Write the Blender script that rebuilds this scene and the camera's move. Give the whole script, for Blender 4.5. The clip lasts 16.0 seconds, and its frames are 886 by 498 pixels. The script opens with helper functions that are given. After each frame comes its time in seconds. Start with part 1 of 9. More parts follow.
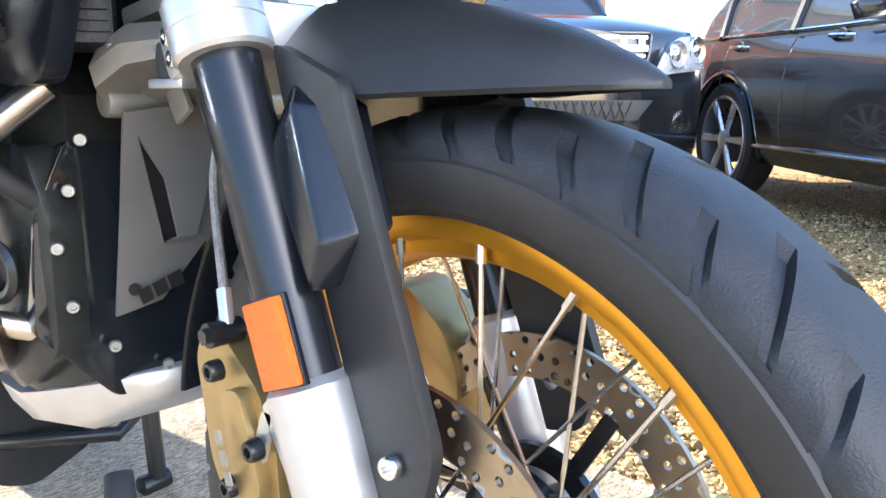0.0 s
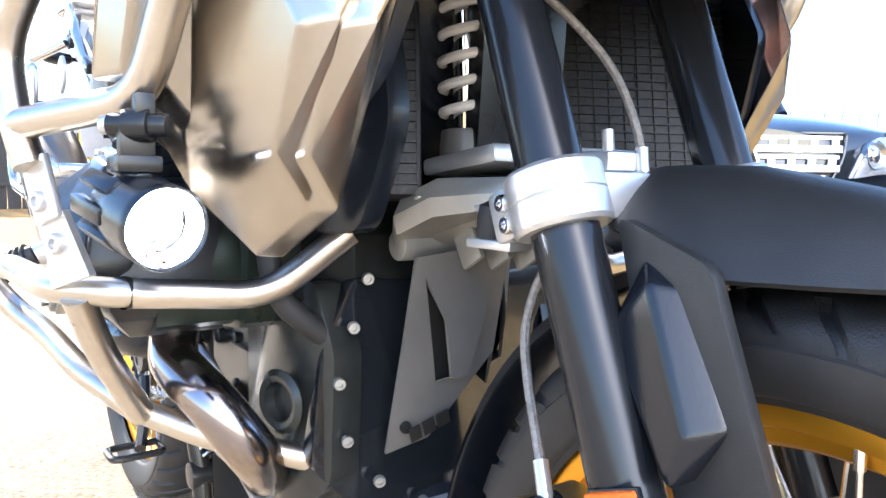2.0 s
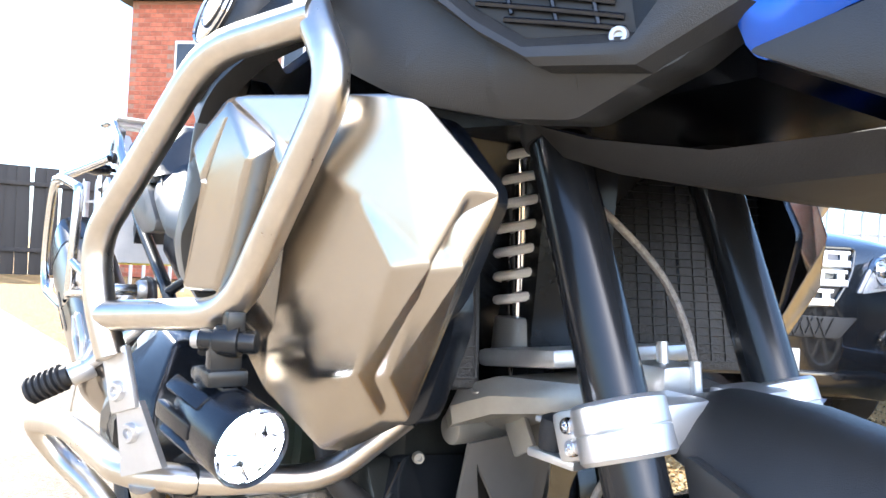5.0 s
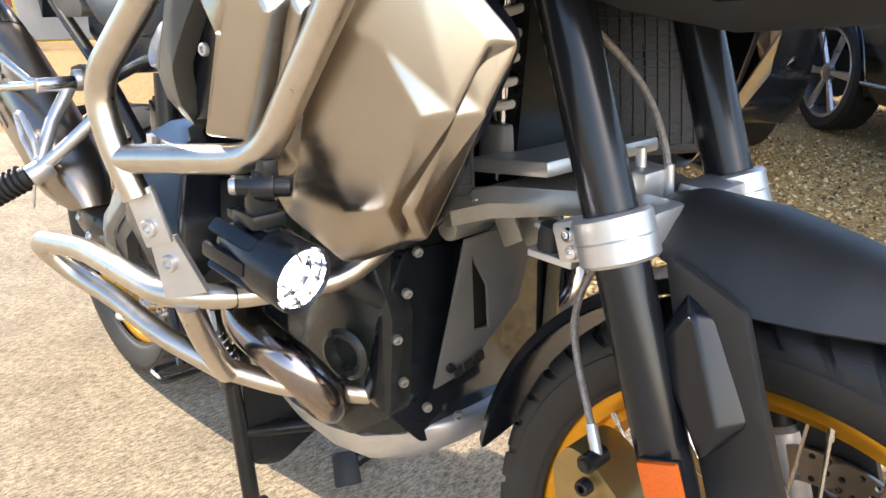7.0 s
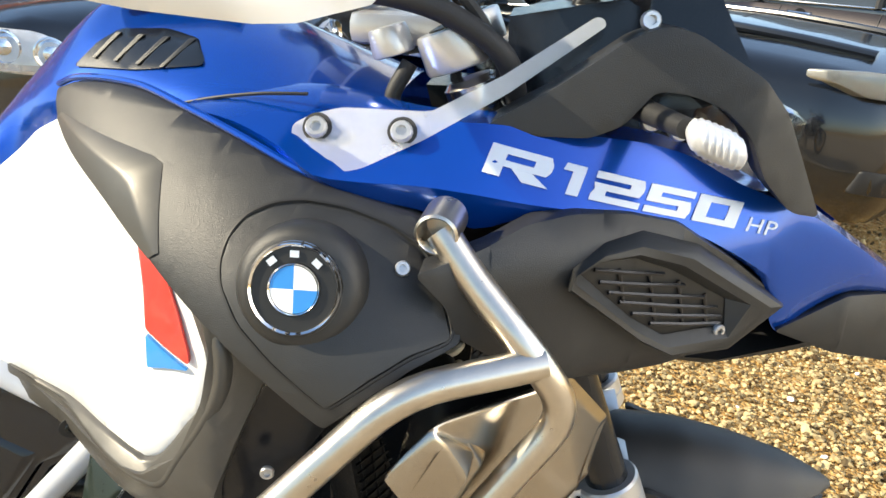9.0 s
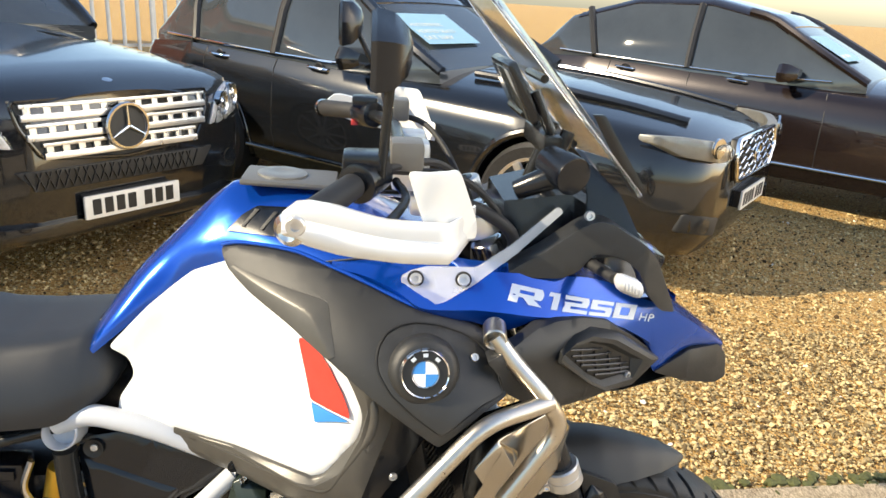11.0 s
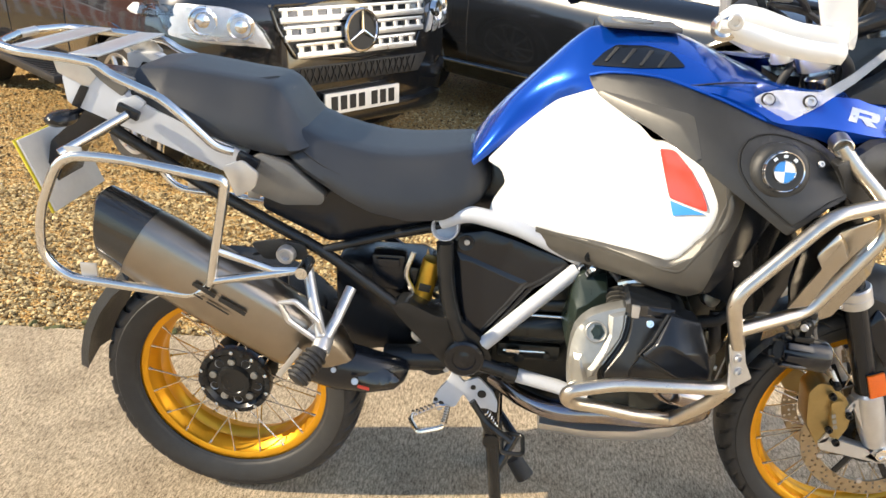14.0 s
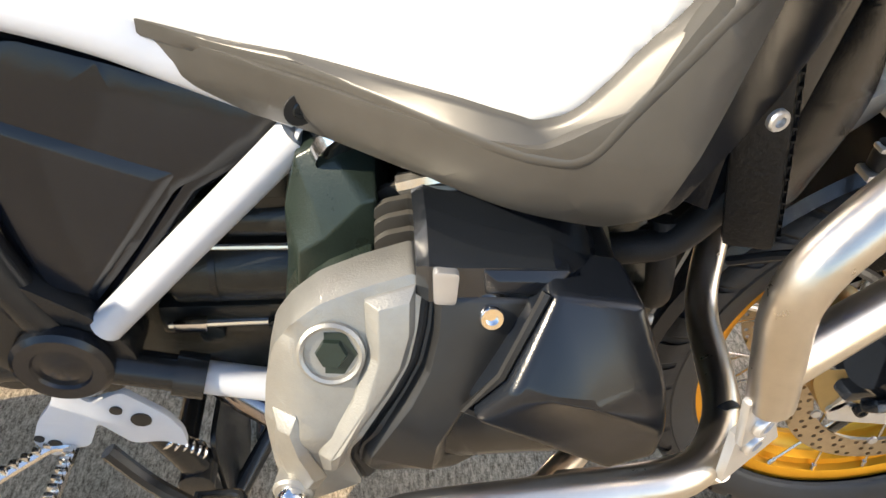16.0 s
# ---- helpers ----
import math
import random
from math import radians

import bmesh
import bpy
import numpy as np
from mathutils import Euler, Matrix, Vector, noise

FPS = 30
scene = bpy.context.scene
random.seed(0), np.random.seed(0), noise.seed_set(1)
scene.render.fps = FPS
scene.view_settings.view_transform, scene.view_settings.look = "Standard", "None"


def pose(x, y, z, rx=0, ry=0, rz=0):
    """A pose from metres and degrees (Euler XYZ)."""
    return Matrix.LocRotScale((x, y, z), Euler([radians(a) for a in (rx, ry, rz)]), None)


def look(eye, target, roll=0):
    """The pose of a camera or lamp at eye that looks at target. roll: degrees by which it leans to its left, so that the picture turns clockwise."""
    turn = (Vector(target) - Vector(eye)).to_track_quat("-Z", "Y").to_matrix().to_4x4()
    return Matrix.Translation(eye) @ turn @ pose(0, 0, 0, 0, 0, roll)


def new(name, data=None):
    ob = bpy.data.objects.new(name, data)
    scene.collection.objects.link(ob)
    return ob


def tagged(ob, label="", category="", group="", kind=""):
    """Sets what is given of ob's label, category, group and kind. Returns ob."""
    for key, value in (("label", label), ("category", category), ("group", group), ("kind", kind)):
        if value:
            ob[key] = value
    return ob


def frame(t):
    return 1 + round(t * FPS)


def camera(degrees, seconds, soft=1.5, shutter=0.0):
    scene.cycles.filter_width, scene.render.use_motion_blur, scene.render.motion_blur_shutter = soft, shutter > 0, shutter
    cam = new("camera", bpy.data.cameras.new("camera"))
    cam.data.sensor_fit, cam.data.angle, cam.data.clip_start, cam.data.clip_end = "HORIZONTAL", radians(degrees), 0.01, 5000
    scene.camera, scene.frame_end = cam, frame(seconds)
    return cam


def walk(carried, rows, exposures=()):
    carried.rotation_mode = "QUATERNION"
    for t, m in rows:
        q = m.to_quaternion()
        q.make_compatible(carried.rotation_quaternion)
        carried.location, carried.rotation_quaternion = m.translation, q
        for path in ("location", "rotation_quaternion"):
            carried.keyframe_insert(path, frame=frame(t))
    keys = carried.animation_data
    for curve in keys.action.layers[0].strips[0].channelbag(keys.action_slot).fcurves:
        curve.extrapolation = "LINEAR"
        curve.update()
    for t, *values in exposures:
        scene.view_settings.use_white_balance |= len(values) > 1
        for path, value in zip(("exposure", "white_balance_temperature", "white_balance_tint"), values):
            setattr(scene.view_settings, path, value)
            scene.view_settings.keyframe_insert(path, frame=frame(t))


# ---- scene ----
from mathutils.bvhtree import BVHTree

cam = camera(62.4, 16.0)
PATH = [
    (0, (1.797, -0.391, 0.659), (0.474, 1.053, 0.25), -0.0),
    (0.5, (1.773, -0.416, 0.683), (0.315, 0.911, 0.345), -0.5),
    (1, (1.747, -0.451, 0.679), (0.205, 0.785, 0.374), -0.4),
    (1.5, (1.73, -0.477, 0.678), (0.133, 0.696, 0.412), -0.0),
    (2, (1.691, -0.468, 0.714), (0.087, 0.712, 0.528), 0.9),
    (2.5, (1.667, -0.474, 0.759), (0.075, 0.733, 0.671), 2.0),
    (3, (1.678, -0.47, 0.822), (0.107, 0.766, 0.839), 2.9),
    (3.2, (1.682, -0.486, 0.832), (0.115, 0.756, 0.878), 3.2),
    (5.3, (1.679, -0.543, 0.807), (0.053, 0.621, 0.812), 3.0),
    (5.5, (1.68, -0.554, 0.793), (0.056, 0.613, 0.754), 2.8),
    (6, (1.68, -0.548, 0.736), (0.039, 0.582, 0.563), 1.3),
    (6.5, (1.669, -0.521, 0.769), (0.098, 0.628, 0.309), 0.3),
    (7, (1.66, -0.614, 0.897), (0.294, 0.678, 0.215), 0.7),
    (7.5, (1.588, -0.683, 0.963), (0.489, 0.816, 0.225), 0.7),
    (8, (1.467, -0.758, 1.054), (0.665, 0.925, 0.328), 1.6),
    (8.5, (1.31, -0.845, 1.164), (0.846, 0.967, 0.457), 2.4),
    (9, (1.217, -0.786, 1.231), (1.029, 1.07, 0.51), 1.9),
    (9.5, (1.16, -0.746, 1.288), (1.209, 1.112, 0.551), 2.0),
    (9.7, (1.132, -0.759, 1.326), (1.253, 1.1, 0.6), 2.2),
    (11.8, (0.807, -1.486, 1.516), (1.029, 0.396, 0.878), 3.8),
    (12, (0.747, -1.535, 1.493), (0.933, 0.347, 0.842), 3.5),
    (12.5, (0.67, -1.612, 1.43), (0.75, 0.274, 0.77), 3.0),
    (13, (0.627, -1.61, 1.407), (0.601, 0.268, 0.719), 2.6),
    (13.5, (0.584, -1.596, 1.405), (0.451, 0.263, 0.68), 2.4),
    (14, (0.606, -1.503, 1.37), (0.471, 0.314, 0.544), 2.3),
    (14.5, (0.726, -1.248, 1.285), (0.702, 0.507, 0.327), 2.7),
    (15, (0.787, -0.966, 1.219), (0.878, 0.681, 0.088), 2.0),
    (15.5, (0.79, -0.716, 1.106), (0.956, 0.868, -0.104), 2.3),
    (16, (0.832, -0.605, 1.019), (1.026, 0.891, -0.294), 3.6),
]
walk(cam, [(t, look(eye, target, roll)) for t, eye, target, roll in PATH],
     exposures=[(0.0, 2.12, 5500, 10), (0.5, 2.32, 5500, 10), (1.5, 2.2, 5500, 11), (3.0, 2.12, 5450, 12), (5.5, 1.93, 5500, 11), (6.5, 1.57, 6000, 11), (7.0, 1.4, 6200, 11), (8.5, 1.28, 6300, 7), (9.5, 0.97, 6800, 4), (12.0, 1.03, 6800, 9), (14.0, 1.08, 6700, 9), (16.0, 1.3, 6550, 10)])

# ---- light ----
SUN_EL, SUN_AZ = 33.0, 191.0   # degrees; azimuth counted from +x towards +y, the side the sun stands on
sun_way = Vector((math.cos(radians(SUN_AZ)) * math.cos(radians(SUN_EL)), math.sin(radians(SUN_AZ)) * math.cos(radians(SUN_EL)), math.sin(radians(SUN_EL))))
sun = new("sun", bpy.data.lights.new("sun", "SUN"))
sun.data.energy, sun.data.angle, sun.data.color = 4.1, radians(0.6), (1.0, 0.86, 0.66)
sun.matrix_world = look((0, 0, 20), Vector((0, 0, 20)) - sun_way)
world = bpy.data.worlds.new("world")
scene.world = world
world.use_nodes = True
wn, wl = world.node_tree.nodes, world.node_tree.links
sky = wn.new("ShaderNodeTexSky")
sky.sky_type, sky.sun_disc = "NISHITA", False
sky.sun_elevation, sky.sun_rotation = radians(SUN_EL), math.atan2(-sun_way.x, sun_way.y)
sky.air_density, sky.dust_density = 1.0, 1.3
wl.new(sky.outputs[0], wn["Background"].inputs[0])
wn["Background"].inputs[1].default_value = 0.15


# ---- materials ----
def material(name, color, rough=0.5, metal=0.0, var=0.12, scale=18.0, bump=0.0, bump_scale=300.0, coat=0.0, rough_var=0.1, stretch=(1, 1, 1), spec=0.5, island=0.0, objrand=0.0):
    m = bpy.data.materials.new(name)
    m.use_nodes = True
    n, l = m.node_tree.nodes, m.node_tree.links
    b = n["Principled BSDF"]
    b.inputs["Metallic"].default_value = metal
    b.inputs["Specular IOR Level"].default_value = spec
    b.inputs["Coat Weight"].default_value = coat
    b.inputs["Coat Roughness"].default_value = 0.04
    co = n.new("ShaderNodeTexCoord")
    mp = n.new("ShaderNodeMapping")
    mp.inputs["Scale"].default_value = stretch
    l.new(co.outputs["Object"], mp.inputs[0])
    no = n.new("ShaderNodeTexNoise")
    no.inputs["Scale"].default_value, no.inputs["Detail"].default_value, no.inputs["Roughness"].default_value = scale, 5, 0.65
    l.new(mp.outputs[0], no.inputs["Vector"])
    rp = n.new("ShaderNodeValToRGB")
    rp.color_ramp.elements[0].position, rp.color_ramp.elements[1].position = 0.3, 0.7
    rp.color_ramp.elements[0].color = (*[c * (1 - var) for c in color], 1)
    rp.color_ramp.elements[1].color = (*[min(1, c * (1 + var)) for c in color], 1)
    l.new(no.outputs["Fac"], rp.inputs[0])
    out = rp.outputs[0]
    if island or objrand:
        src = n.new("ShaderNodeNewGeometry").outputs["Random Per Island"] if island else n.new("ShaderNodeObjectInfo").outputs["Random"]
        hs = n.new("ShaderNodeHueSaturation")
        mr = n.new("ShaderNodeMapRange")
        k = island or objrand
        mr.inputs["To Min"].default_value, mr.inputs["To Max"].default_value = 1 - k, 1 + k
        l.new(src, mr.inputs[0])
        l.new(mr.outputs[0], hs.inputs["Value"])
        l.new(out, hs.inputs["Color"])
        out = hs.outputs[0]
    l.new(out, b.inputs["Base Color"])
    mr = n.new("ShaderNodeMapRange")
    mr.inputs["To Min"].default_value, mr.inputs["To Max"].default_value = max(0.02, rough - rough_var * rough), min(1, rough + rough_var * rough)
    l.new(no.outputs["Fac"], mr.inputs[0])
    l.new(mr.outputs[0], b.inputs["Roughness"])
    if bump:
        n2 = n.new("ShaderNodeTexNoise")
        n2.inputs["Scale"].default_value, n2.inputs["Detail"].default_value = bump_scale, 3
        l.new(mp.outputs[0], n2.inputs["Vector"])
        bp = n.new("ShaderNodeBump")
        bp.inputs["Strength"].default_value, bp.inputs["Distance"].default_value = bump, 0.002
        l.new(n2.outputs["Fac"], bp.inputs["Height"])
        l.new(bp.outputs[0], b.inputs["Normal"])
    return m


def glass(name, color, rough=0.02, trans=1.0, ior=1.45):
    m = material(name, color, rough, var=0.03)
    b = m.node_tree.nodes["Principled BSDF"]
    b.inputs["Transmission Weight"].default_value, b.inputs["IOR"].default_value = trans, ior
    return m


def glow(name, color, strength):
    m = material(name, color, 0.2)
    b = m.node_tree.nodes["Principled BSDF"]
    b.inputs["Emission Color"].default_value, b.inputs["Emission Strength"].default_value = (*color, 1), strength
    return m


BLUE = material("blue_metallic_paint", (0.002, 0.072, 0.46), 0.20, 0.6, 0.05, 6, coat=0.7, bump=0.02, bump_scale=2500)
WHITE = material("white_gloss_paint", (0.82, 0.82, 0.8), 0.25, 0.0, 0.02, 5, coat=0.6)
FRAMEWHITE = material("white_frame_paint", (0.54, 0.56, 0.60), 0.34, 0.0, 0.05, 12)
PLASTIC = material("dark_grained_plastic", (0.022, 0.0225, 0.023), 0.44, 0.0, 0.15, 20, bump=0.24, bump_scale=1200)
PLASTIC2 = material("satin_black_plastic", (0.0075, 0.0095, 0.0135), 0.22, 0.0, 0.15, 12, bump=0.08, bump_scale=600)
GREYPLASTIC = material("grey_satin_panel", (0.15, 0.145, 0.135), 0.42, 0.25, 0.1, 14, bump=0.1, bump_scale=900)
LOWPLASTIC = material("grey_brown_satin_panel", (0.084, 0.080, 0.072), 0.38, 0.25, 0.12, 14, bump=0.06, bump_scale=2500)
HOSE = material("braided_hose", (0.30, 0.27, 0.24), 0.4, 0.4, 0.4, 260, bump=0.6, bump_scale=900)
GUARDPLASTIC = material("black_guard_plastic", (0.018, 0.0185, 0.019), 0.30, 0.0, 0.2, 20, bump=0.12, bump_scale=1600)
GREENBLACK = material("dark_green_engine_paint", (0.020, 0.030, 0.024), 0.28, 0.2, 0.2, 25, bump=0.12, bump_scale=500)
GLOSSBLACK = material("gloss_black_cover", (0.010, 0.012, 0.015), 0.13, 0.0, 0.15, 8, coat=0.6, spec=0.7)
SEAT = material("black_seat_cover", (0.022, 0.0245, 0.029), 0.44, 0.0, 0.1, 15, bump=0.2, bump_scale=1100)
STEEL = material("brushed_stainless_steel", (0.60, 0.555, 0.49), 0.30, 1.0, 0.06, 60, rough_var=0.25, bump=0.03, bump_scale=500)
BRIGHT = material("polished_steel_tube", (0.72, 0.71, 0.69), 0.2, 1.0, 0.05, 40, rough_var=0.3)
SHROUD = material("satin_aluminium_cover", (0.44, 0.405, 0.355), 0.25, 1.0, 0.04, 9, bump=0.03, bump_scale=1500)
ALU = material("silver_painted_aluminium", (0.62, 0.62, 0.62), 0.34, 0.75, 0.07, 20, bump=0.08, bump_scale=500)
CASTING = material("grey_cast_aluminium", (0.34, 0.335, 0.31), 0.42, 0.7, 0.1, 25, bump=0.15, bump_scale=700)
CHROME = material("chrome", (0.85, 0.85, 0.86), 0.07, 1.0, 0.02, 10)
GOLD = material("gold_anodised_rim", (0.83, 0.40, 0.025), 0.33, 0.8, 0.06, 10, rough_var=0.2)
BRONZE = material("bronze_gold_caliper", (0.40, 0.29, 0.12), 0.38, 0.75, 0.1, 25)
# Lighter than RUBBER: haze over the tyre is put into this grey.
SIDEWALL = material("lighter_sidewall_rubber", (0.026, 0.0255, 0.025), 0.55, 0.0, 0.2, 30, bump=0.12, bump_scale=700)
RUBBER = material("tyre_rubber", (0.020, 0.020, 0.021), 0.52, 0.0, 0.35, 60, bump=0.35, bump_scale=650)
GRIP = material("black_rubber", (0.018, 0.018, 0.019), 0.6, 0.0, 0.2, 40, bump=0.2, bump_scale=700)
BLACKMETAL = material("black_coated_metal", (0.020, 0.021, 0.022), 0.26, 0.3, 0.12, 25)
ENGINE = material("black_engine_metal", (0.028, 0.031, 0.030), 0.24, 0.4, 0.2, 30, bump=0.15, bump_scale=500)
TITAN = material("titanium_muffler", (0.33, 0.29, 0.245), 0.3, 1.0, 0.08, 7, rough_var=0.2, stretch=(1, 1, 1))
CARBON = material("carbon_fibre", (0.018, 0.019, 0.02), 0.2, 0.2, 0.5, 420, coat=0.8, stretch=(1, 0.3, 1))
PIPE = material("heat_blued_pipe", (0.33, 0.28, 0.24), 0.17, 1.0, 0.25, 14)
def blued_pipe():
    n, l = PIPE.node_tree.nodes, PIPE.node_tree.links
    b = n["Principled BSDF"]
    co = n.new("ShaderNodeTexCoord")
    no = n.new("ShaderNodeTexNoise")
    no.inputs["Scale"].default_value, no.inputs["Detail"].default_value = 11, 1
    l.new(co.outputs["Object"], no.inputs["Vector"])
    rp = n.new("ShaderNodeValToRGB")
    for i, (p, c) in enumerate(((0.30, (0.36, 0.29, 0.22)), (0.41, (0.50, 0.22, 0.05)), (0.47, (0.28, 0.06, 0.26)), (0.54, (0.03, 0.10, 0.60)), (0.68, (0.26, 0.27, 0.34)))):
        e = rp.color_ramp.elements[0] if i == 0 else rp.color_ramp.elements[1] if i == 4 else rp.color_ramp.elements.new(p)
        e.position, e.color = p, (*c, 1)
    l.new(no.outputs["Fac"], rp.inputs[0])
    l.new(rp.outputs[0], b.inputs["Base Color"])


blued_pipe()
DISC = material("brushed_brake_disc", (0.42, 0.35, 0.255), 0.34, 1.0, 0.1, 60)
SPOKE = material("steel_spoke", (0.62, 0.61, 0.59), 0.25, 1.0, 0.05, 60)
ORANGE = material("orange_reflector", (0.95, 0.16, 0.008), 0.2, 0.0, 0.12, 500, bump=0.8, bump_scale=900)
REDPAINT = material("red_paint", (0.62, 0.045, 0.03), 0.3, 0.0, 0.03, 8, coat=0.5)
LIGHTBLUE = material("light_blue_paint", (0.03, 0.23, 0.62), 0.3, 0.0, 0.05, 8, coat=0.5)
LETTER = material("silver_lettering", (0.66, 0.70, 0.76), 0.35, 0.2, 0.03, 30)
GOLDSHOCK = material("gold_shock_body", (0.72, 0.42, 0.05), 0.35, 0.7, 0.06, 20)
SPRING = material("white_spring_paint", (0.70, 0.66, 0.60), 0.35, 0.0, 0.06, 30)
TUBEGREY = material("satin_black_fork_tube", (0.018, 0.020, 0.024), 0.2, 0.3, 0.1, 15)
RADIATOR = material("radiator_core", (0.012, 0.012, 0.013), 0.5, 0.2, 0.3, 60, bump=0.6, bump_scale=250)
CLEAR = glass("clear_screen", (0.93, 0.95, 0.95), 0.03)
LAMPGLASS = glass("lamp_glass", (0.95, 0.96, 0.97), 0.02)
MIRROR = material("mirror_glass", (0.8, 0.82, 0.84), 0.03, 1.0, 0.01, 5)
FROST = material("clear_plastic", (0.80, 0.83, 0.86), 0.12, 0.0, 0.1, 10, spec=0.8)
FROST.node_tree.nodes["Principled BSDF"].inputs["Alpha"].default_value = 0.32
LIT = glow("lit_lamp", (1.0, 0.98, 0.94), 14.0)
YELLOWPLATE = material("yellow_reflective_plate", (0.75, 0.62, 0.05), 0.4, 0.0, 0.04, 20)
CARPAINT = material("black_car_paint", (0.006, 0.007, 0.009), 0.18, 0.0, 0.2, 3, coat=1.0)
CARBROWN = material("dark_brown_metallic_paint", (0.018, 0.012, 0.012), 0.22, 0.4, 0.2, 3, coat=1.0)
CARGLASS = material("tinted_car_glass", (0.045, 0.052, 0.058), 0.04, 0.0, 0.15, 2, spec=0.9)
CARTRIM = material("black_car_trim", (0.012, 0.012, 0.013), 0.5, 0.0, 0.15, 20, bump=0.1, bump_scale=300)
REFLECTOR = material("headlamp_reflector", (0.62, 0.63, 0.65), 0.35, 0.25, 0.2, 12)
ALLOY = material("silver_alloy_wheel", (0.62, 0.62, 0.63), 0.28, 0.85, 0.05, 10)
PLATEWHITE = material("white_number_plate", (0.74, 0.72, 0.66), 0.4, 0.0, 0.05, 20)
# Black for print and, as painted shade, for holes, gaps and recesses.
INKGAP = material("black_ink_and_shade", (0.012, 0.012, 0.012), 0.5, 0.0, 0.1, 20)
STICKER = material("blue_windscreen_sticker", (0.30, 0.50, 0.62), 0.5, 0.0, 0.06, 20)
GALV = material("galvanised_steel", (0.47, 0.49, 0.51), 0.5, 0.6, 0.15, 6, bump=0.1, bump_scale=120)
MORTAR = material("brick_mortar", (0.30, 0.17, 0.12), 0.9, 0.0, 0.2, 12, bump=0.5, bump_scale=80)
DARKWOOD = material("dark_timber_boards", (0.030, 0.028, 0.027), 0.7, 0.0, 0.3, 5, stretch=(1, 1, 0.15), bump=0.3, bump_scale=60)
WINDOWGLASS = material("window_glass", (0.05, 0.06, 0.07), 0.05, 0.0, 0.1, 2)


def ground_materials():
    m = material("brushed_concrete", (0.40, 0.355, 0.295), 0.85, 0.0, 0.16, 2.2)
    n, l = m.node_tree.nodes, m.node_tree.links
    b = n["Principled BSDF"]
    co = n.new("ShaderNodeTexCoord")
    mp = n.new("ShaderNodeMapping")
    mp.inputs["Scale"].default_value = (1, 0.30, 1)
    mp.inputs["Rotation"].default_value = (0, 0, radians(2))
    l.new(co.outputs["Object"], mp.inputs[0])
    groove = n.new("ShaderNodeTexNoise")
    groove.inputs["Scale"].default_value, groove.inputs["Detail"].default_value, groove.inputs["Roughness"].default_value = 150, 7, 0.85
    l.new(mp.outputs[0], groove.inputs["Vector"])
    grit = n.new("ShaderNodeTexNoise")
    grit.inputs["Scale"].default_value, grit.inputs["Detail"].default_value, grit.inputs["Roughness"].default_value = 230, 8, 0.85
    l.new(co.outputs["Object"], grit.inputs["Vector"])
    stain = n.new("ShaderNodeTexNoise")
    stain.inputs["Scale"].default_value, stain.inputs["Detail"].default_value = 5.5, 6
    l.new(co.outputs["Object"], stain.inputs["Vector"])
    add = n.new("ShaderNodeMath")
    add.operation = "MULTIPLY_ADD"
    l.new(grit.outputs["Fac"], add.inputs[0])
    add.inputs[1].default_value = 0.7
    l.new(groove.outputs["Fac"], add.inputs[2])
    bp = n.new("ShaderNodeBump")
    bp.inputs["Strength"].default_value, bp.inputs["Distance"].default_value = 0.9, 0.007
    l.new(add.outputs[0], bp.inputs["Height"])
    l.new(bp.outputs[0], b.inputs["Normal"])
    ramp = n.new("ShaderNodeValToRGB")
    ramp.color_ramp.elements[0].position, ramp.color_ramp.elements[1].position = 0.745, 0.945
    ramp.color_ramp.elements[0].color, ramp.color_ramp.elements[1].color = (0.16, 0.115, 0.065, 1), (0.76, 0.62, 0.43, 1)
    l.new(add.outputs[0], ramp.inputs[0])
    mix = n.new("ShaderNodeMix")
    mix.data_type, mix.blend_type = "RGBA", "MULTIPLY"
    r2 = n.new("ShaderNodeValToRGB")
    r2.color_ramp.elements[0].position, r2.color_ramp.elements[1].position = 0.3, 0.6
    r2.color_ramp.elements[0].color, r2.color_ramp.elements[1].color = (0.70, 0.68, 0.66, 1), (1, 1, 1, 1)
    l.new(stain.outputs["Fac"], r2.inputs[0])
    mix.inputs[0].default_value = 1.0
    l.new(ramp.outputs[0], mix.inputs[6])
    l.new(r2.outputs[0], mix.inputs[7])
    l.new(mix.outputs[2], b.inputs["Base Color"])
    g = material("gravel_bed", (0.22, 0.13, 0.045), 0.9, 0.0, 0.5, 70, bump=1.0, bump_scale=55)
    n, l = g.node_tree.nodes, g.node_tree.links
    b = n["Principled BSDF"]
    tc = n.new("ShaderNodeTexCoord")
    vo = n.new("ShaderNodeTexVoronoi")
    vo.inputs["Scale"].default_value = 92
    l.new(tc.outputs["Object"], vo.inputs["Vector"])
    hue = n.new("ShaderNodeSeparateColor")
    l.new(vo.outputs["Color"], hue.inputs[0])
    br = n.new("ShaderNodeValToRGB")
    for i, (p, c) in enumerate(((0.0, (0.20, 0.11, 0.03)), (1.0, (0.58, 0.42, 0.20)), (0.35, (0.44, 0.25, 0.07)), (0.7, (0.50, 0.32, 0.11)))):
        e = br.color_ramp.elements[i] if i < 2 else br.color_ramp.elements.new(p)
        e.color = (*c, 1)
    l.new(hue.outputs[0], br.inputs[0])
    l.new(br.outputs[0], b.inputs["Base Color"])
    inv = n.new("ShaderNodeMath")
    inv.operation = "MULTIPLY"
    inv.inputs[1].default_value = -1.0
    l.new(vo.outputs["Distance"], inv.inputs[0])
    gb = n.new("ShaderNodeBump")
    gb.inputs["Strength"].default_value, gb.inputs["Distance"].default_value = 0.9, 0.012
    l.new(inv.outputs[0], gb.inputs["Height"])
    l.new(gb.outputs[0], b.inputs["Normal"])
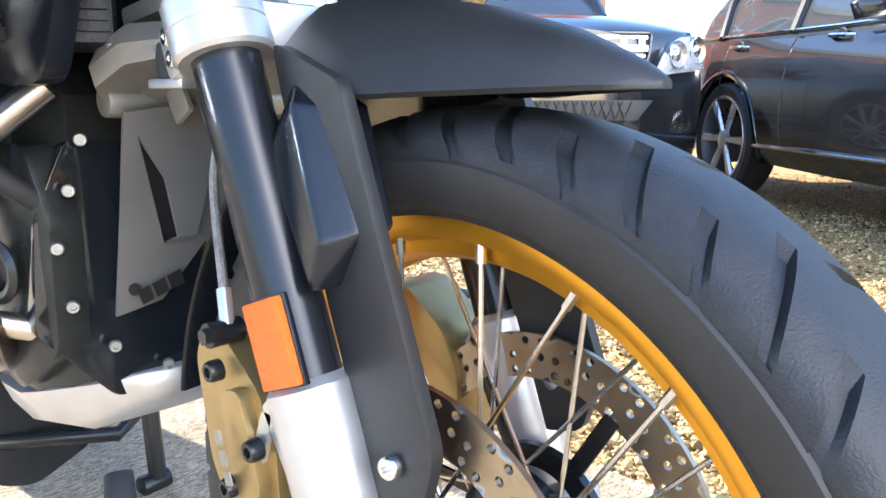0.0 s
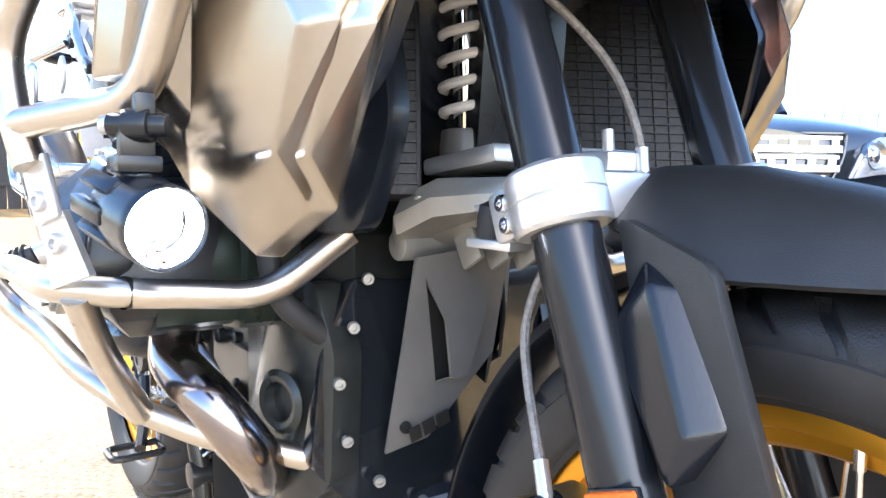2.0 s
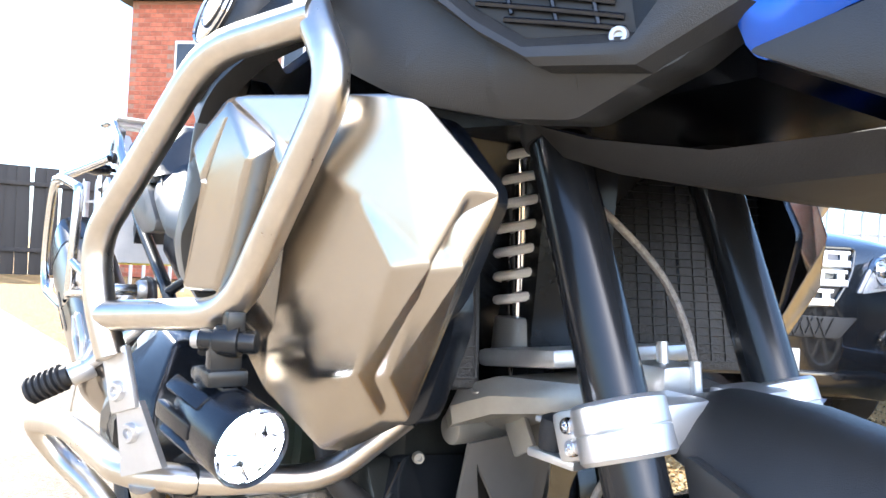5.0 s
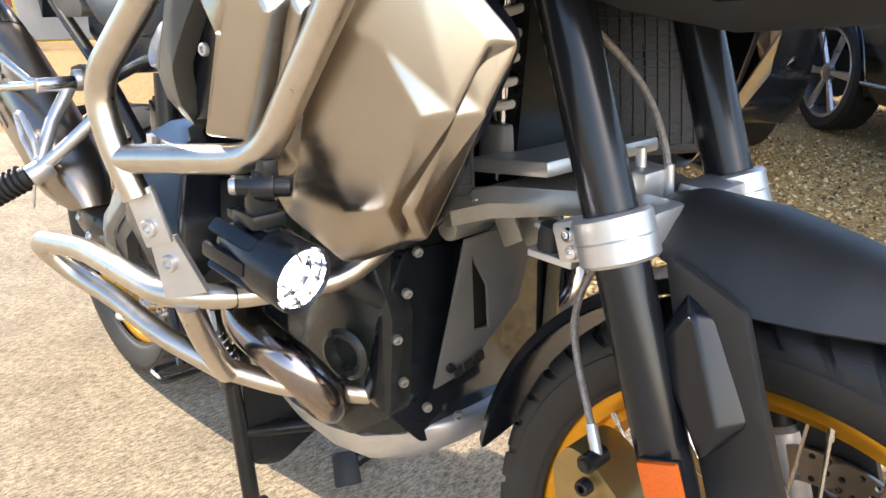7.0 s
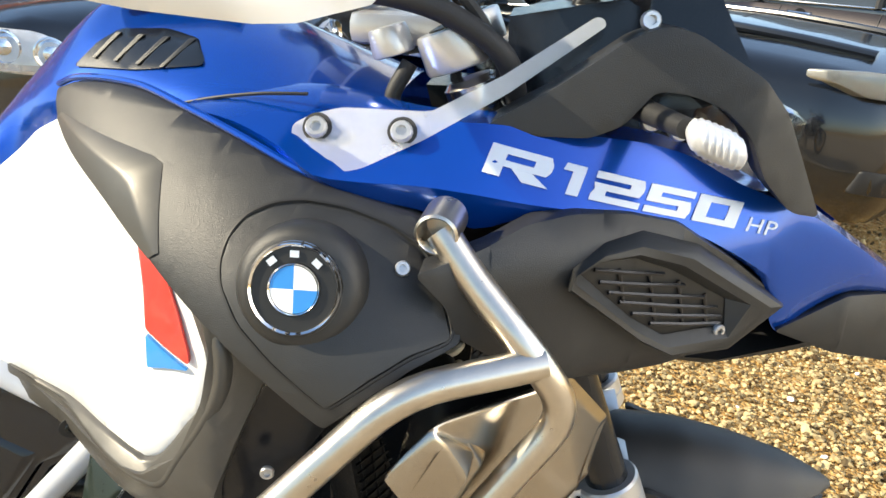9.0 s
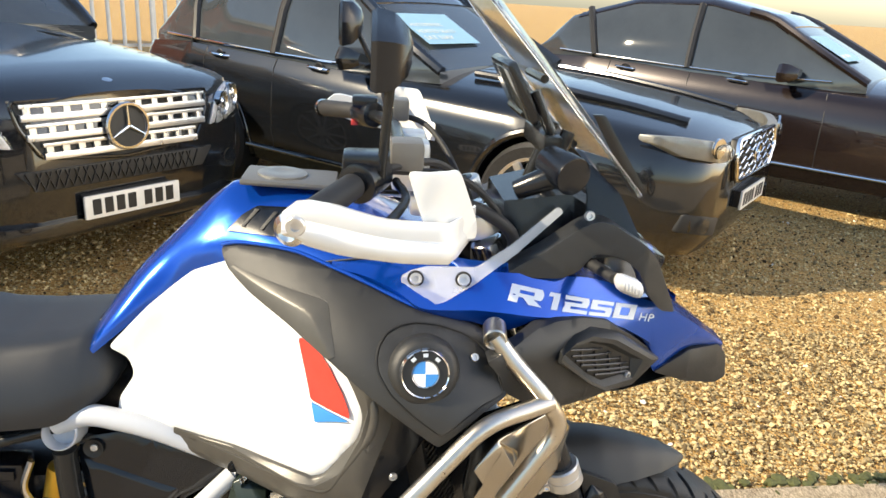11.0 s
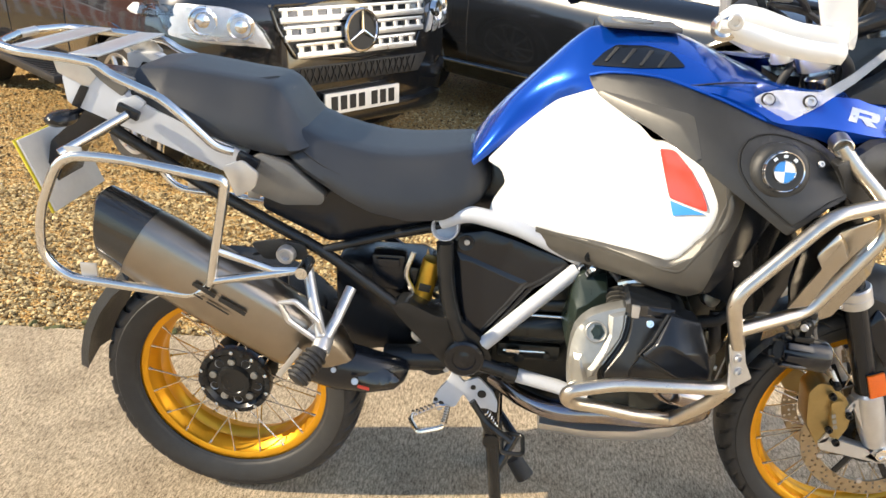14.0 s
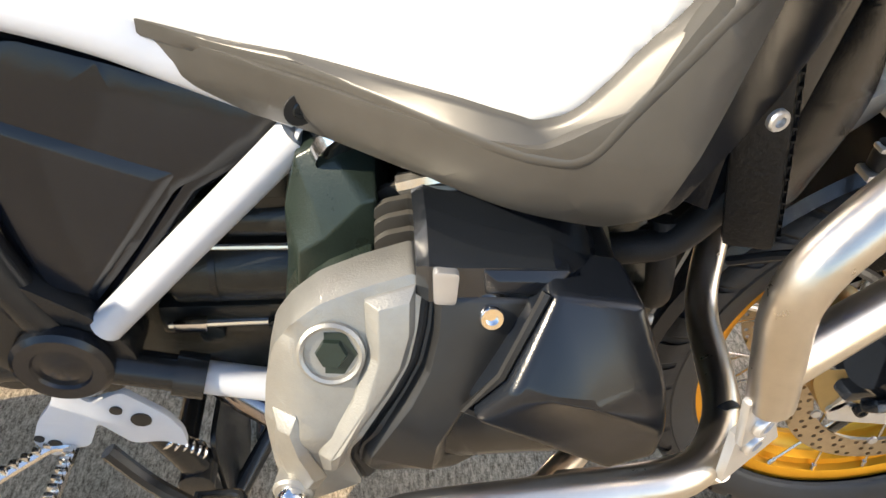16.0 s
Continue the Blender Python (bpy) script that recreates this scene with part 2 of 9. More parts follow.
    st = material("gravel_stones", (0.40, 0.29, 0.16), 0.8, 0.0, 0.2, 60, spec=0.2)
    n, l = st.node_tree.nodes, st.node_tree.links
    b = n["Principled BSDF"]
    geo = n.new("ShaderNodeNewGeometry")
    rp = n.new("ShaderNodeValToRGB")
    cols = [(0.0, (0.06, 0.035, 0.015)), (0.13, (0.30, 0.150, 0.030)), (0.38, (0.48, 0.265, 0.055)), (0.55, (0.56, 0.345, 0.090)), (0.74, (0.38, 0.195, 0.040)), (0.90, (0.60, 0.41, 0.14)), (1.0, (0.74, 0.58, 0.30))]
    el = rp.color_ramp.elements
    for i, (p, c) in enumerate(cols):
        e = el[0] if i == 0 else el[1] if i == len(cols) - 1 else el.new(p)
        e.position, e.color = p, (*c, 1)
    l.new(geo.outputs["Random Per Island"], rp.inputs[0])
    l.new(rp.outputs[0], b.inputs["Base Color"])
    return m, g, st


CONCRETE, GRAVELBED, STONES = ground_materials()
MOSS = material("moss", (0.080, 0.085, 0.028), 0.9, 0.0, 0.4, 60, bump=0.8, bump_scale=200)


# ---- mesh helpers ----
def link_mesh(name, bm, mat, parent=None, label="", sharp=38.0):
    me = bpy.data.meshes.new(name)
    bmesh.ops.recalc_face_normals(bm, faces=bm.faces)
    bm.to_mesh(me)
    bm.free()
    for f in me.polygons:
        f.use_smooth = True
    me.set_sharp_from_angle(angle=radians(sharp))
    for m in (mat if isinstance(mat, (list, tuple)) else [mat]):
        me.materials.append(m)
    ob = new(name, me)
    if parent:
        ob.parent = parent
    if label:
        ob["label"] = label
    return ob


def part(name, bm, mat, parent, label="", sharp=38.0):
    return link_mesh(name, bm, mat, parent, label, sharp)


def thing(name, label, category, at=(0, 0, 0), group="", kind=""):
    return tagged(new(name), label, category, group, kind) if at == (0, 0, 0) else moved(tagged(new(name), label, category, group, kind), at)


def moved(ob, at):
    ob.location = at
    return ob


def bevel(bm, width, angle=35.0, segs=2):
    if width > 0:
        es = [e for e in bm.edges if len(e.link_faces) == 2 and e.calc_face_angle(0) > radians(angle)]
        if es:
            bmesh.ops.bevel(bm, geom=es, offset=width, segments=segs, profile=0.6, affect="EDGES", clamp_overlap=True)
    return bm


def mesh(verts, faces):
    bm = bmesh.new()
    vs = [bm.verts.new(v) for v in verts]
    for f in faces:
        try:
            bm.faces.new([vs[i] for i in f])
        except ValueError:
            pass
    return bm


def join(*bms):
    """All given bmeshes as one, for pieces that make up one part."""
    out = bmesh.new()
    for b in bms:
        me = bpy.data.meshes.new("tmp")
        b.to_mesh(me)
        b.free()
        out.from_mesh(me)
        bpy.data.meshes.remove(me)
    return out


def turned(bm, m):
    bmesh.ops.transform(bm, matrix=m, verts=bm.verts)
    return bm


def mirrored(bm):
    """A copy on the other side of y = 0."""
    b = bm.copy()
    for v in b.verts:
        v.co.y = -v.co.y
    bmesh.ops.reverse_faces(b, faces=b.faces)
    return b


def box(cx, cy, cz, sx, sy, sz, bev=0.003, m=None):
    bm = bmesh.new()
    bmesh.ops.create_cube(bm, size=1)
    bmesh.ops.scale(bm, vec=(sx, sy, sz), verts=bm.verts)
    bevel(bm, bev)
    turned(bm, Matrix.Translation((cx, cy, cz)) @ (m or Matrix.Identity(4)))
    return bm


def aim(a, b):
    """A matrix that takes the z axis from a towards b, with its origin at a."""
    d = Vector(b) - Vector(a)
    return Matrix.Translation(a) @ d.to_track_quat("Z", "Y").to_matrix().to_4x4()


def rod(a, b, r, r2=None, n=16, bev=0.0):
    bm = bmesh.new()
    h = (Vector(b) - Vector(a)).length
    bmesh.ops.create_cone(bm, cap_ends=True, segments=n, radius1=r, radius2=r if r2 is None else r2, depth=h)
    bevel(bm, bev, 60)
    turned(bm, aim(a, b) @ Matrix.Translation((0, 0, h / 2)))
    return bm


def fillet(pts, radius, n=5):
    """A path with its corners rounded."""
    ps = [Vector(p) for p in pts]
    out = [ps[0]]
    for i in range(1, len(ps) - 1):
        a, b, c = ps[i - 1], ps[i], ps[i + 1]
        d1, d2 = (a - b), (c - b)
        r = min(radius, d1.length * 0.48, d2.length * 0.48)
        p, q = b + d1.normalized() * r, b + d2.normalized() * r
        for k in range(n + 1):
            t = k / n
            out.append(p * (1 - t) ** 2 + b * 2 * t * (1 - t) + q * t * t)
    out.append(ps[-1])
    return out


def smooth_path(pts, n=6):
    """Catmull-Rom through the points."""
    p = [Vector(q) for q in pts]
    p = [2 * p[0] - p[1]] + p + [2 * p[-1] - p[-2]]
    out = []
    for i in range(1, len(p) - 2):
        for k in range(n):
            t = k / n
            out.append(0.5 * (2 * p[i] + (p[i + 1] - p[i - 1]) * t + (2 * p[i - 1] - 5 * p[i] + 4 * p[i + 1] - p[i + 2]) * t * t + (3 * p[i] - p[i - 1] - 3 * p[i + 1] + p[i + 2]) * t ** 3))
    out.append(p[-2])
    return out


def sweep(path, r, n=14, closed=False, hollow=False):
    """A round tube along a path; r is a number or one radius for each point."""
    ps = [Vector(p) for p in path]
    m = len(ps)
    rs = r if isinstance(r, (list, tuple)) else [r] * m
    tang = []
    for i in range(m):
        a = ps[(i - 1) % m] if closed or i else ps[i]
        b = ps[(i + 1) % m] if closed or i < m - 1 else ps[i]
        tang.append((b - a).normalized())
    up = tang[0].orthogonal().normalized()
    verts = []
    for i in range(m):
        up = (up - tang[i] * up.dot(tang[i])).normalized()
        side = tang[i].cross(up)
        for k in range(n):
            a = 2 * math.pi * k / n
            verts.append(ps[i] + (up * math.cos(a) + side * math.sin(a)) * rs[i])
    faces = []
    for i in range(m if closed else m - 1):
        j = (i + 1) % m
        for k in range(n):
            l = (k + 1) % n
            faces.append((i * n + k, i * n + l, j * n + l, j * n + k))
    if not closed:
        faces += [tuple(range(n))[::-1], tuple((m - 1) * n + k for k in range(n))]
    bm = mesh(verts, faces)
    if hollow and not closed:
        bm.faces.ensure_lookup_table()
        for f in (bm.faces[-1], bm.faces[-2]):
            g = bmesh.ops.inset_individual(bm, faces=[f], thickness=rs[0] * 0.18)
            bmesh.ops.translate(bm, vec=-f.normal * rs[0] * 1.6, verts=f.verts)
    return bm


def revolve(profile, n=64, axis="y", close=False, arc=2 * math.pi, start=0.0):
    """Turns (radius, along) points round an axis through the origin."""
    m, full = len(profile), arc > 6.28
    cols = n if full else n + 1
    verts, faces = [], []
    for i in range(cols):
        a = start + arc * i / n
        c, s = math.cos(a), math.sin(a)
        for r, h in profile:
            verts.append((r * c, h, r * s) if axis == "y" else (r * c, r * s, h) if axis == "z" else (h, r * c, r * s))
    for i in range(n):
        j = (i + 1) % cols
        for k in range(m if close else m - 1):
            l = (k + 1) % m
            faces.append((i * m + k, i * m + l, j * m + l, j * m + k))
    bm = mesh(verts, faces)
    if not close and full:
        for k in (0, m - 1):
            if profile[k][0] > 1e-6 and abs(profile[k][0]) < 1e9:
                pass
    bmesh.ops.remove_doubles(bm, verts=bm.verts, dist=1e-6)
    return bm


def lathe(profile, at, way, n=32):
    """A turned piece: (radius, along) from its foot at `at` along `way`."""
    bm = revolve(profile, n, "z")
    return turned(bm, aim(at, Vector(at) + Vector(way)))


def loft(sections, cap=True, closed=True):
    """Joins rings of equal length into one skin."""
    n = len(sections[0])
    verts = [v for s in sections for v in s]
    faces = []
    for i in range(len(sections) - 1):
        for k in range(n if closed else n - 1):
            l = (k + 1) % n
            faces.append((i * n + k, i * n + l, (i + 1) * n + l, (i + 1) * n + k))
    if cap and closed:
        faces += [tuple(range(n))[::-1], tuple((len(sections) - 1) * n + k for k in range(n))]
    return mesh(verts, faces)


def lerp(x, xs, ys):
    return float(np.interp(x, xs, ys))


def rounded(outline, radius, n=4):
    """A closed outline with its corners rounded."""
    out, m = [], len(outline)
    for i in range(m):
        a, b, c = (Vector(outline[(i + k) % m]) for k in (-1, 0, 1))
        d1, d2 = a - b, c - b
        r = min(radius, d1.length * 0.45, d2.length * 0.45)
        p, q = b + d1.normalized() * r, b + d2.normalized() * r
        for k in range(n + 1):
            t = k / n
            out.append(tuple(p * (1 - t) ** 2 + b * 2 * t * (1 - t) + q * t * t))
    return out


def panel(outline, depth, thick=0.012, bev=0.003, step=0.03, round_r=0.008, crown=0.0, inward=1.0):
    """A shell panel: an outline in x and z, laid on the surface y = depth(x, z), with a thickness towards the middle of the bike.
    crown: how far its middle stands proud of its rim."""
    pts = rounded(outline, round_r) if round_r else outline
    bm = bmesh.new()
    vs = [bm.verts.new((x, 0, z)) for x, z in pts]
    es = [bm.edges.new((vs[i], vs[(i + 1) % len(vs)])) for i in range(len(vs))]
    bmesh.ops.triangle_fill(bm, edges=es, use_beauty=True)
    xs, zs = [p[0] for p in pts], [p[1] for p in pts]
    for axis, lo, hi in ((0, min(xs), max(xs)), (2, min(zs), max(zs))):
        k = max(1, int((hi - lo) / step))
        for i in range(1, k):
            co, no = [0, 0, 0], [0, 0, 0]
            co[axis], no[axis] = lo + (hi - lo) * i / k + 1e-4, 1
            bmesh.ops.bisect_plane(bm, geom=bm.verts[:] + bm.edges[:] + bm.faces[:], plane_co=co, plane_no=no, dist=1e-5)
    bmesh.ops.dissolve_degenerate(bm, dist=1e-5, edges=bm.edges)
    rim = np.array(pts)
    nxt = np.roll(rim, -1, axis=0)
    for v in bm.verts:
        p = np.array((v.co.x, v.co.z))
        y = depth(v.co.x, v.co.z)
        if crown:
            ab = nxt - rim
            t = np.clip(((p - rim) * ab).sum(1) / np.maximum((ab * ab).sum(1), 1e-12), 0, 1)
            d = np.sqrt((((rim + ab * t[:, None]) - p) ** 2).sum(1)).min()
            y -= crown * (1 - math.exp(-d / max(abs(crown) * 1.6, 1e-4)))
        v.co.y = y
    front = bm.faces[:]
    g = bmesh.ops.extrude_face_region(bm, geom=front)
    bmesh.ops.translate(bm, vec=(0, thick * inward, 0), verts=[e for e in g["geom"] if isinstance(e, bmesh.types.BMVert)])
    bmesh.ops.recalc_face_normals(bm, faces=bm.faces)
    bevel(bm, bev, 50)
    return bm


def screw(at, way, r=0.007, h=0.004):
    """A socket-headed screw: head with a recessed socket."""
    return lathe([(r, 0), (r, h * 0.7), (r * 0.85, h), (r * 0.5, h), (r * 0.45, h * 0.35), (1e-6, h * 0.35)], at, way, 14)


def bar_rows(parent, at, ux, uz, widths, height, gap, mat, thick=0.0015):
    """Unreadable writing: a row of plain bars."""
    x = 0
    bms = []
    for w in widths:
        c = Vector(at) + Vector(ux) * (x + w / 2)
        m = Matrix((Vector(ux).normalized(), Vector(ux).cross(Vector(uz)).normalized() * -1, Vector(uz).normalized())).transposed().to_4x4()
        bms.append(box(0, 0, 0, w, thick, height, 0))
        turned(bms[-1], Matrix.Translation(c) @ m)
        x += w + gap
    return part("lettering", join(*bms), mat, parent)


def inset(outline, k, dx=0.0, dz=0.0):
    cx, cz = sum(p[0] for p in outline) / len(outline), sum(p[1] for p in outline) / len(outline)
    return [(cx + (x - cx) * k + dx, cz + (z - cz) * k + dz) for x, z in outline]


def facet(outer, inner, depth, h, thick=0.01, bev=0.0015):
    """A raised block with straight sloping flanks: outline, top outline, and its height over the surface."""
    n = len(outer)
    vs = [(x, depth(x, z) + thick, z) for x, z in outer] + [(x, depth(x, z), z) for x, z in outer] + [(x, depth(x, z) - h, z) for x, z in inner]
    fs = [tuple(range(n))] + [(i, (i + 1) % n, n + (i + 1) % n, n + i) for i in range(n)] + [(n + i, n + (i + 1) % n, 2 * n + (i + 1) % n, 2 * n + i) for i in range(n)] + [tuple(range(2 * n, 3 * n))]
    bm = mesh(vs, fs)
    bmesh.ops.recalc_face_normals(bm, faces=bm.faces)
    bevel(bm, bev, 8, 2)
    bmesh.ops.triangulate(bm, faces=[f for f in bm.faces if len(f.verts) > 4])
    return bm


import functools


# ---- the motorcycle: x runs to its front, y to its left, z up; the rear wheel stands at the origin ----
SX = (0.50, 0.56, 0.60, 0.69, 0.78, 0.85, 0.91, 1.0, 1.07, 1.14, 1.18, 1.27, 1.39, 1.44, 1.52, 1.60, 1.66)
SW = (0.085, 0.105, 0.12, 0.145, 0.19, 0.25, 0.292, 0.308, 0.305, 0.270, 0.256, 0.228, 0.185, 0.170, 0.138, 0.098, 0.062)


def half(x):
    return lerp(x, SX, SW)


def front(x):
    return min(1.0, max(0.0, (x - 1.05) / 0.14))


def taper(z, row):
    return lerp(z, (0.70, 1.0, 1.03, 1.09, 1.12, 1.17, 1.20, 1.22), row)


def skin(x, z):
    ease = lambda t: t * t * (3 - 2 * t)
    waist = 0.07 * ease(min(1, max(0, (z - 0.82) / 0.18))) * ease(min(1, max(0, (1.015 - x) / 0.13))) * min(1, max(0, (x - 0.56) / 0.12)) * (1 - 0.55 * ease(min(1, max(0, (z - 1.03) / 0.08))))
    return min(-0.02, waist - half(x) * (taper(z, (1, 1, 0.95, 0.74, 0.62, 0.50, 0.30, 0.05)) * (1 - front(x)) + taper(z, (1, 1, 0.975, 0.87, 0.79, 0.62, 0.40, 0.10)) * front(x)))


@functools.lru_cache(None)
def surf(x, z):
    """The right flank of the bodywork, its bends eased."""
    return sum(w * skin(x + 0.02 * i, z + d) for d in (-0.012, 0.012) for i, w in ((-2, 0.1), (-1, 0.2), (0, 0.4), (1, 0.2), (2, 0.1))) / 2


def proud(d):
    return lambda x, z: surf(x, z) - d


def flank(x, z):
    """The bulging side panel round the emblem, leaning out downwards."""
    a, b = x - 1.05, z - 1.03
    return -0.296 + 0.062 * a + 0.883 * b + 2.12 * a * a + 2.87 * a * b + 4.48 * b * b


def vent_y(x, z):
    return -0.268 + (0.55 if x > 1.27 else 0.42) * (x - 1.27) + 0.9 * max(0, 0.93 - z) + 0.9 * max(0, z - 1.03)


def flat(y, ax=0.0, az=0.0, x0=0.0, z0=0.0):
    return lambda x, z: y + ax * (x - x0) + az * (z - z0)


bike = thing("motorcycle", "blue and white adventure motorcycle with gold wheels on a stand", "motorcycle")


def both(name, bm, mat, parent, label="", sharp=38.0):
    """One part on each side."""
    m = mirrored(bm)
    a = part(name, bm, mat, parent, label, sharp)
    return a, part(name, m, mat, parent, label, sharp)


def steel_screw(at, way=(0, -1, 0), r=0.007, h=0.004, mat=None, parent=None):
    return part("screw", screw(at, way, r, h), mat or ALU, parent or bike)


def tyre(R, hw, bead, groove, pitch, slant, n):
    """A tyre with cut grooves: crown radius R, half width hw."""
    prof = []
    m = 34
    for i in range(m + 1):
        a = -1 + 2 * i / m
        u = abs(a)
        s = math.copysign(1, a)
        if u > 0.72:            # sidewall
            t = (u - 0.72) / 0.28
            r = (R - 0.028) * (1 - t) + bead * t
            v = hw * (1.0 + 0.03 * math.sin(math.pi * t)) - (hw - 0.047 * hw / 0.06) * t ** 1.6
        else:
            v = hw * math.sin(u / 0.72 * math.pi / 2)
            r = R - 0.028 * (1 - math.cos(u / 0.72 * math.pi / 2)) ** 1.15
        prof.append((r, s * v, a))
    verts, faces = [], []
    for i in range(n):
        for r, v, a in prof:
            d = 0.0
            u = abs(a)
            th = 2 * math.pi * i / n - slant * (u - 0.4) * 0.09 / R
            c, sn = math.cos(th), math.sin(th)
            arc = 2 * math.pi * i / n * R + (pitch / 2 if a > 0 else 0)
            lo, hi = ((0.06, 0.66), (0.30, 0.84))[int(arc // pitch) % 2]
            if arc % pitch < groove and lo < u < hi:
                d = 0.0058
            rr = r - d
            verts.append((rr * c, v * (1 - d * 2), rr * sn))
    m1 = len(prof)
    for i in range(n):
        j = (i + 1) % n
        for k in range(m1 - 1):
            faces.append((i * m1 + k, i * m1 + k + 1, j * m1 + k + 1, j * m1 + k))
    return mesh(verts, faces)


def perforated_ring(r0, r1, rows, cols, hole, thick):
    """A disc ring with round holes through it."""
    verts, faces = [], []
    def tile(ra, rb, a0, a1, has):
        base = len(verts)
        ac, rc = (a0 + a1) / 2, (ra + rb) / 2
        rim = [(ra, a0), (ra, ac), (ra, a1), (rc, a1), (rb, a1), (rb, ac), (rb, a0), (rc, a0)]
        cx, cz = rc * math.cos(ac), rc * math.sin(ac)
        for y in (-thick / 2, thick / 2):
            for r, a in rim:
                verts.append((r * math.cos(a), y, r * math.sin(a)))
            for r, a in rim:
                x, z = r * math.cos(a) - cx, r * math.sin(a) - cz
                L = math.hypot(x, z)
                verts.append((cx + x / L * hole, y, cz + z / L * hole))
        for k in range(8):
            l = (k + 1) % 8
            faces.append((base + k, base + l, base + 8 + l, base + 8 + k))
            faces.append((base + 16 + k, base + 24 + k, base + 24 + l, base + 16 + l))
            if has:
                faces.append((base + 8 + k, base + 8 + l, base + 24 + l, base + 24 + k))
        if not has:
            faces.append(tuple(base + 8 + k for k in range(8)))
            faces.append(tuple(base + 31 - k for k in range(8)))
    for i in range(rows):
        ra, rb = r0 + (r1 - r0) * i / rows, r0 + (r1 - r0) * (i + 1) / rows
        for j in range(cols):
            tile(ra, rb, 2 * math.pi * j / cols, 2 * math.pi * (j + 1) / cols, (j + 2 * i) % 3 != 0)
    n = 96
    for r in (r0, r1):
        b = len(verts)
        for k in range(n):
            a = 2 * math.pi * k / n
            verts.append((r * math.cos(a), -thick / 2, r * math.sin(a)))
            verts.append((r * math.cos(a), thick / 2, r * math.sin(a)))
        for k in range(n):
            l = (k + 1) % n
            faces.append((b + 2 * k, b + 2 * l, b + 2 * l + 1, b + 2 * k + 1))
    bm = mesh(verts, faces)
    bmesh.ops.remove_doubles(bm, verts=bm.verts, dist=1e-5)
    return bm


def wheel(name, label, place, R, hw, rimr, rimw, spokes, discs, n_groove, pitch):
    w = tagged(new(name), label)
    w.parent = bike
    w.matrix_local = place
    part("tyre", tyre(R, hw, rimr - 0.004, 0.0120, pitch, 0.75, n_groove), RUBBER, w, "black ribbed road tyre", 30)
    for s in (-1, 1):
        wall_line = []
        for k in range(13):
            t = 0.10 + 0.82 * k / 12
            wall_line.append(((R - 0.028) * (1 - t) + (rimr - 0.004) * t, s * (hw * (1.0 + 0.03 * math.sin(math.pi * t)) - (hw - 0.047 * hw / 0.06) * t ** 1.6 + (0.0022 if 0 < k < 12 else -0.002))))
        part("sidewall", revolve(wall_line, 96, "y"), SIDEWALL, w, "smooth grey sidewall", 40)
    b = rimr
    prof = [(b, -rimw), (b + 0.002, -rimw + 0.004), (b - 0.012, -rimw + 0.007), (b - 0.017, -rimw * 0.55), (b - 0.017, rimw * 0.55), (b - 0.012, rimw - 0.007), (b + 0.002, rimw - 0.004), (b, rimw),
            (b - 0.010, rimw + 0.0005), (b - 0.019, rimw - 0.004), (b - 0.022, rimw - 0.014), (b - 0.031, rimw * 0.62), (b - 0.036, rimw * 0.35), (b - 0.033, rimw * 0.22), (b - 0.033, -rimw * 0.22), (b - 0.036, -rimw * 0.35), (b - 0.031, -rimw * 0.62), (b - 0.022, -rimw + 0.014), (b - 0.019, -rimw + 0.004), (b - 0.010, -rimw - 0.0005)]
    part("rim", revolve(prof, 128, "y", close=True), GOLD, w, "gold anodised rim", 30)
    hub_r = 0.052 if R > 0.32 else 0.062
    part("hub", revolve([(1e-6, -0.062), (0.03, -0.062), (0.034, -0.05), (hub_r, -0.046), (hub_r, -0.036), (0.036, -0.026), (0.034, 0), (0.036, 0.026), (hub_r, 0.036), (hub_r, 0.046), (0.034, 0.05), (0.03, 0.062), (1e-6, 0.062)], 48), BLACKMETAL, w, "black hub")
    for i in range(spokes):
        side = -1 if i % 2 else 1
        lean = 1 if (i // 2) % 2 else -1
        a = 2 * math.pi * (i + 0.5) / spokes
        a2 = a + lean * 0.62
        p = (hub_r * 0.94 * math.cos(a2), side * 0.041, hub_r * 0.94 * math.sin(a2))
        rr = b - 0.017
        q = (rr * math.cos(a), side * (rimw - 0.007), rr * math.sin(a))
        s = part("spoke", rod(p, q, 0.0019, n=6), SPOKE, w)
        part("nipple", rod(Vector(q).lerp(Vector(p), 0.07), q, 0.0034, n=6), SPOKE, s)
    for side, r1, off in discs:
        d = part("brake_disc", turned(perforated_ring(r1 - 0.036, r1, 3, 60, 0.0034, 0.0046), Matrix.Translation((0, side * off, 0))), DISC, w, "drilled steel brake disc")
        arms = []
        for k in range(6):
            a = 2 * math.pi * k / 6
            m = Matrix.Rotation(a, 4, "Y")
            arms.append(turned(box(0.5 * (hub_r + r1 - 0.034), 0, 0, r1 - 0.030 - hub_r, 0.005, 0.014, 0.002), m))
        shift = Matrix.Translation((0, side * (off - 0.004), 0))
        dc = part("disc_carrier", turned(revolve([(hub_r - 0.006, -0.004), (hub_r + 0.012, -0.004), (hub_r + 0.012, 0.004), (hub_r - 0.006, 0.004)], 48, close=True), shift), BLACKMETAL, d)
        for arm in arms:
            part("carrier_arm", turned(arm, shift), BLACKMETAL, dc if dc.parent.parent is None else d)
        for k in range(6):
            a = 2 * math.pi * (k + 0.5) / 6
            part("rivet", turned(lathe([(0.007, 0), (0.006, 0.003), (1e-6, 0.003)], ((r1 - 0.037) * math.cos(a), side * (off + 0.002), (r1 - 0.037) * math.sin(a)), (0, side, 0), 12), Matrix.Identity(4)), ALU, d)
    return w


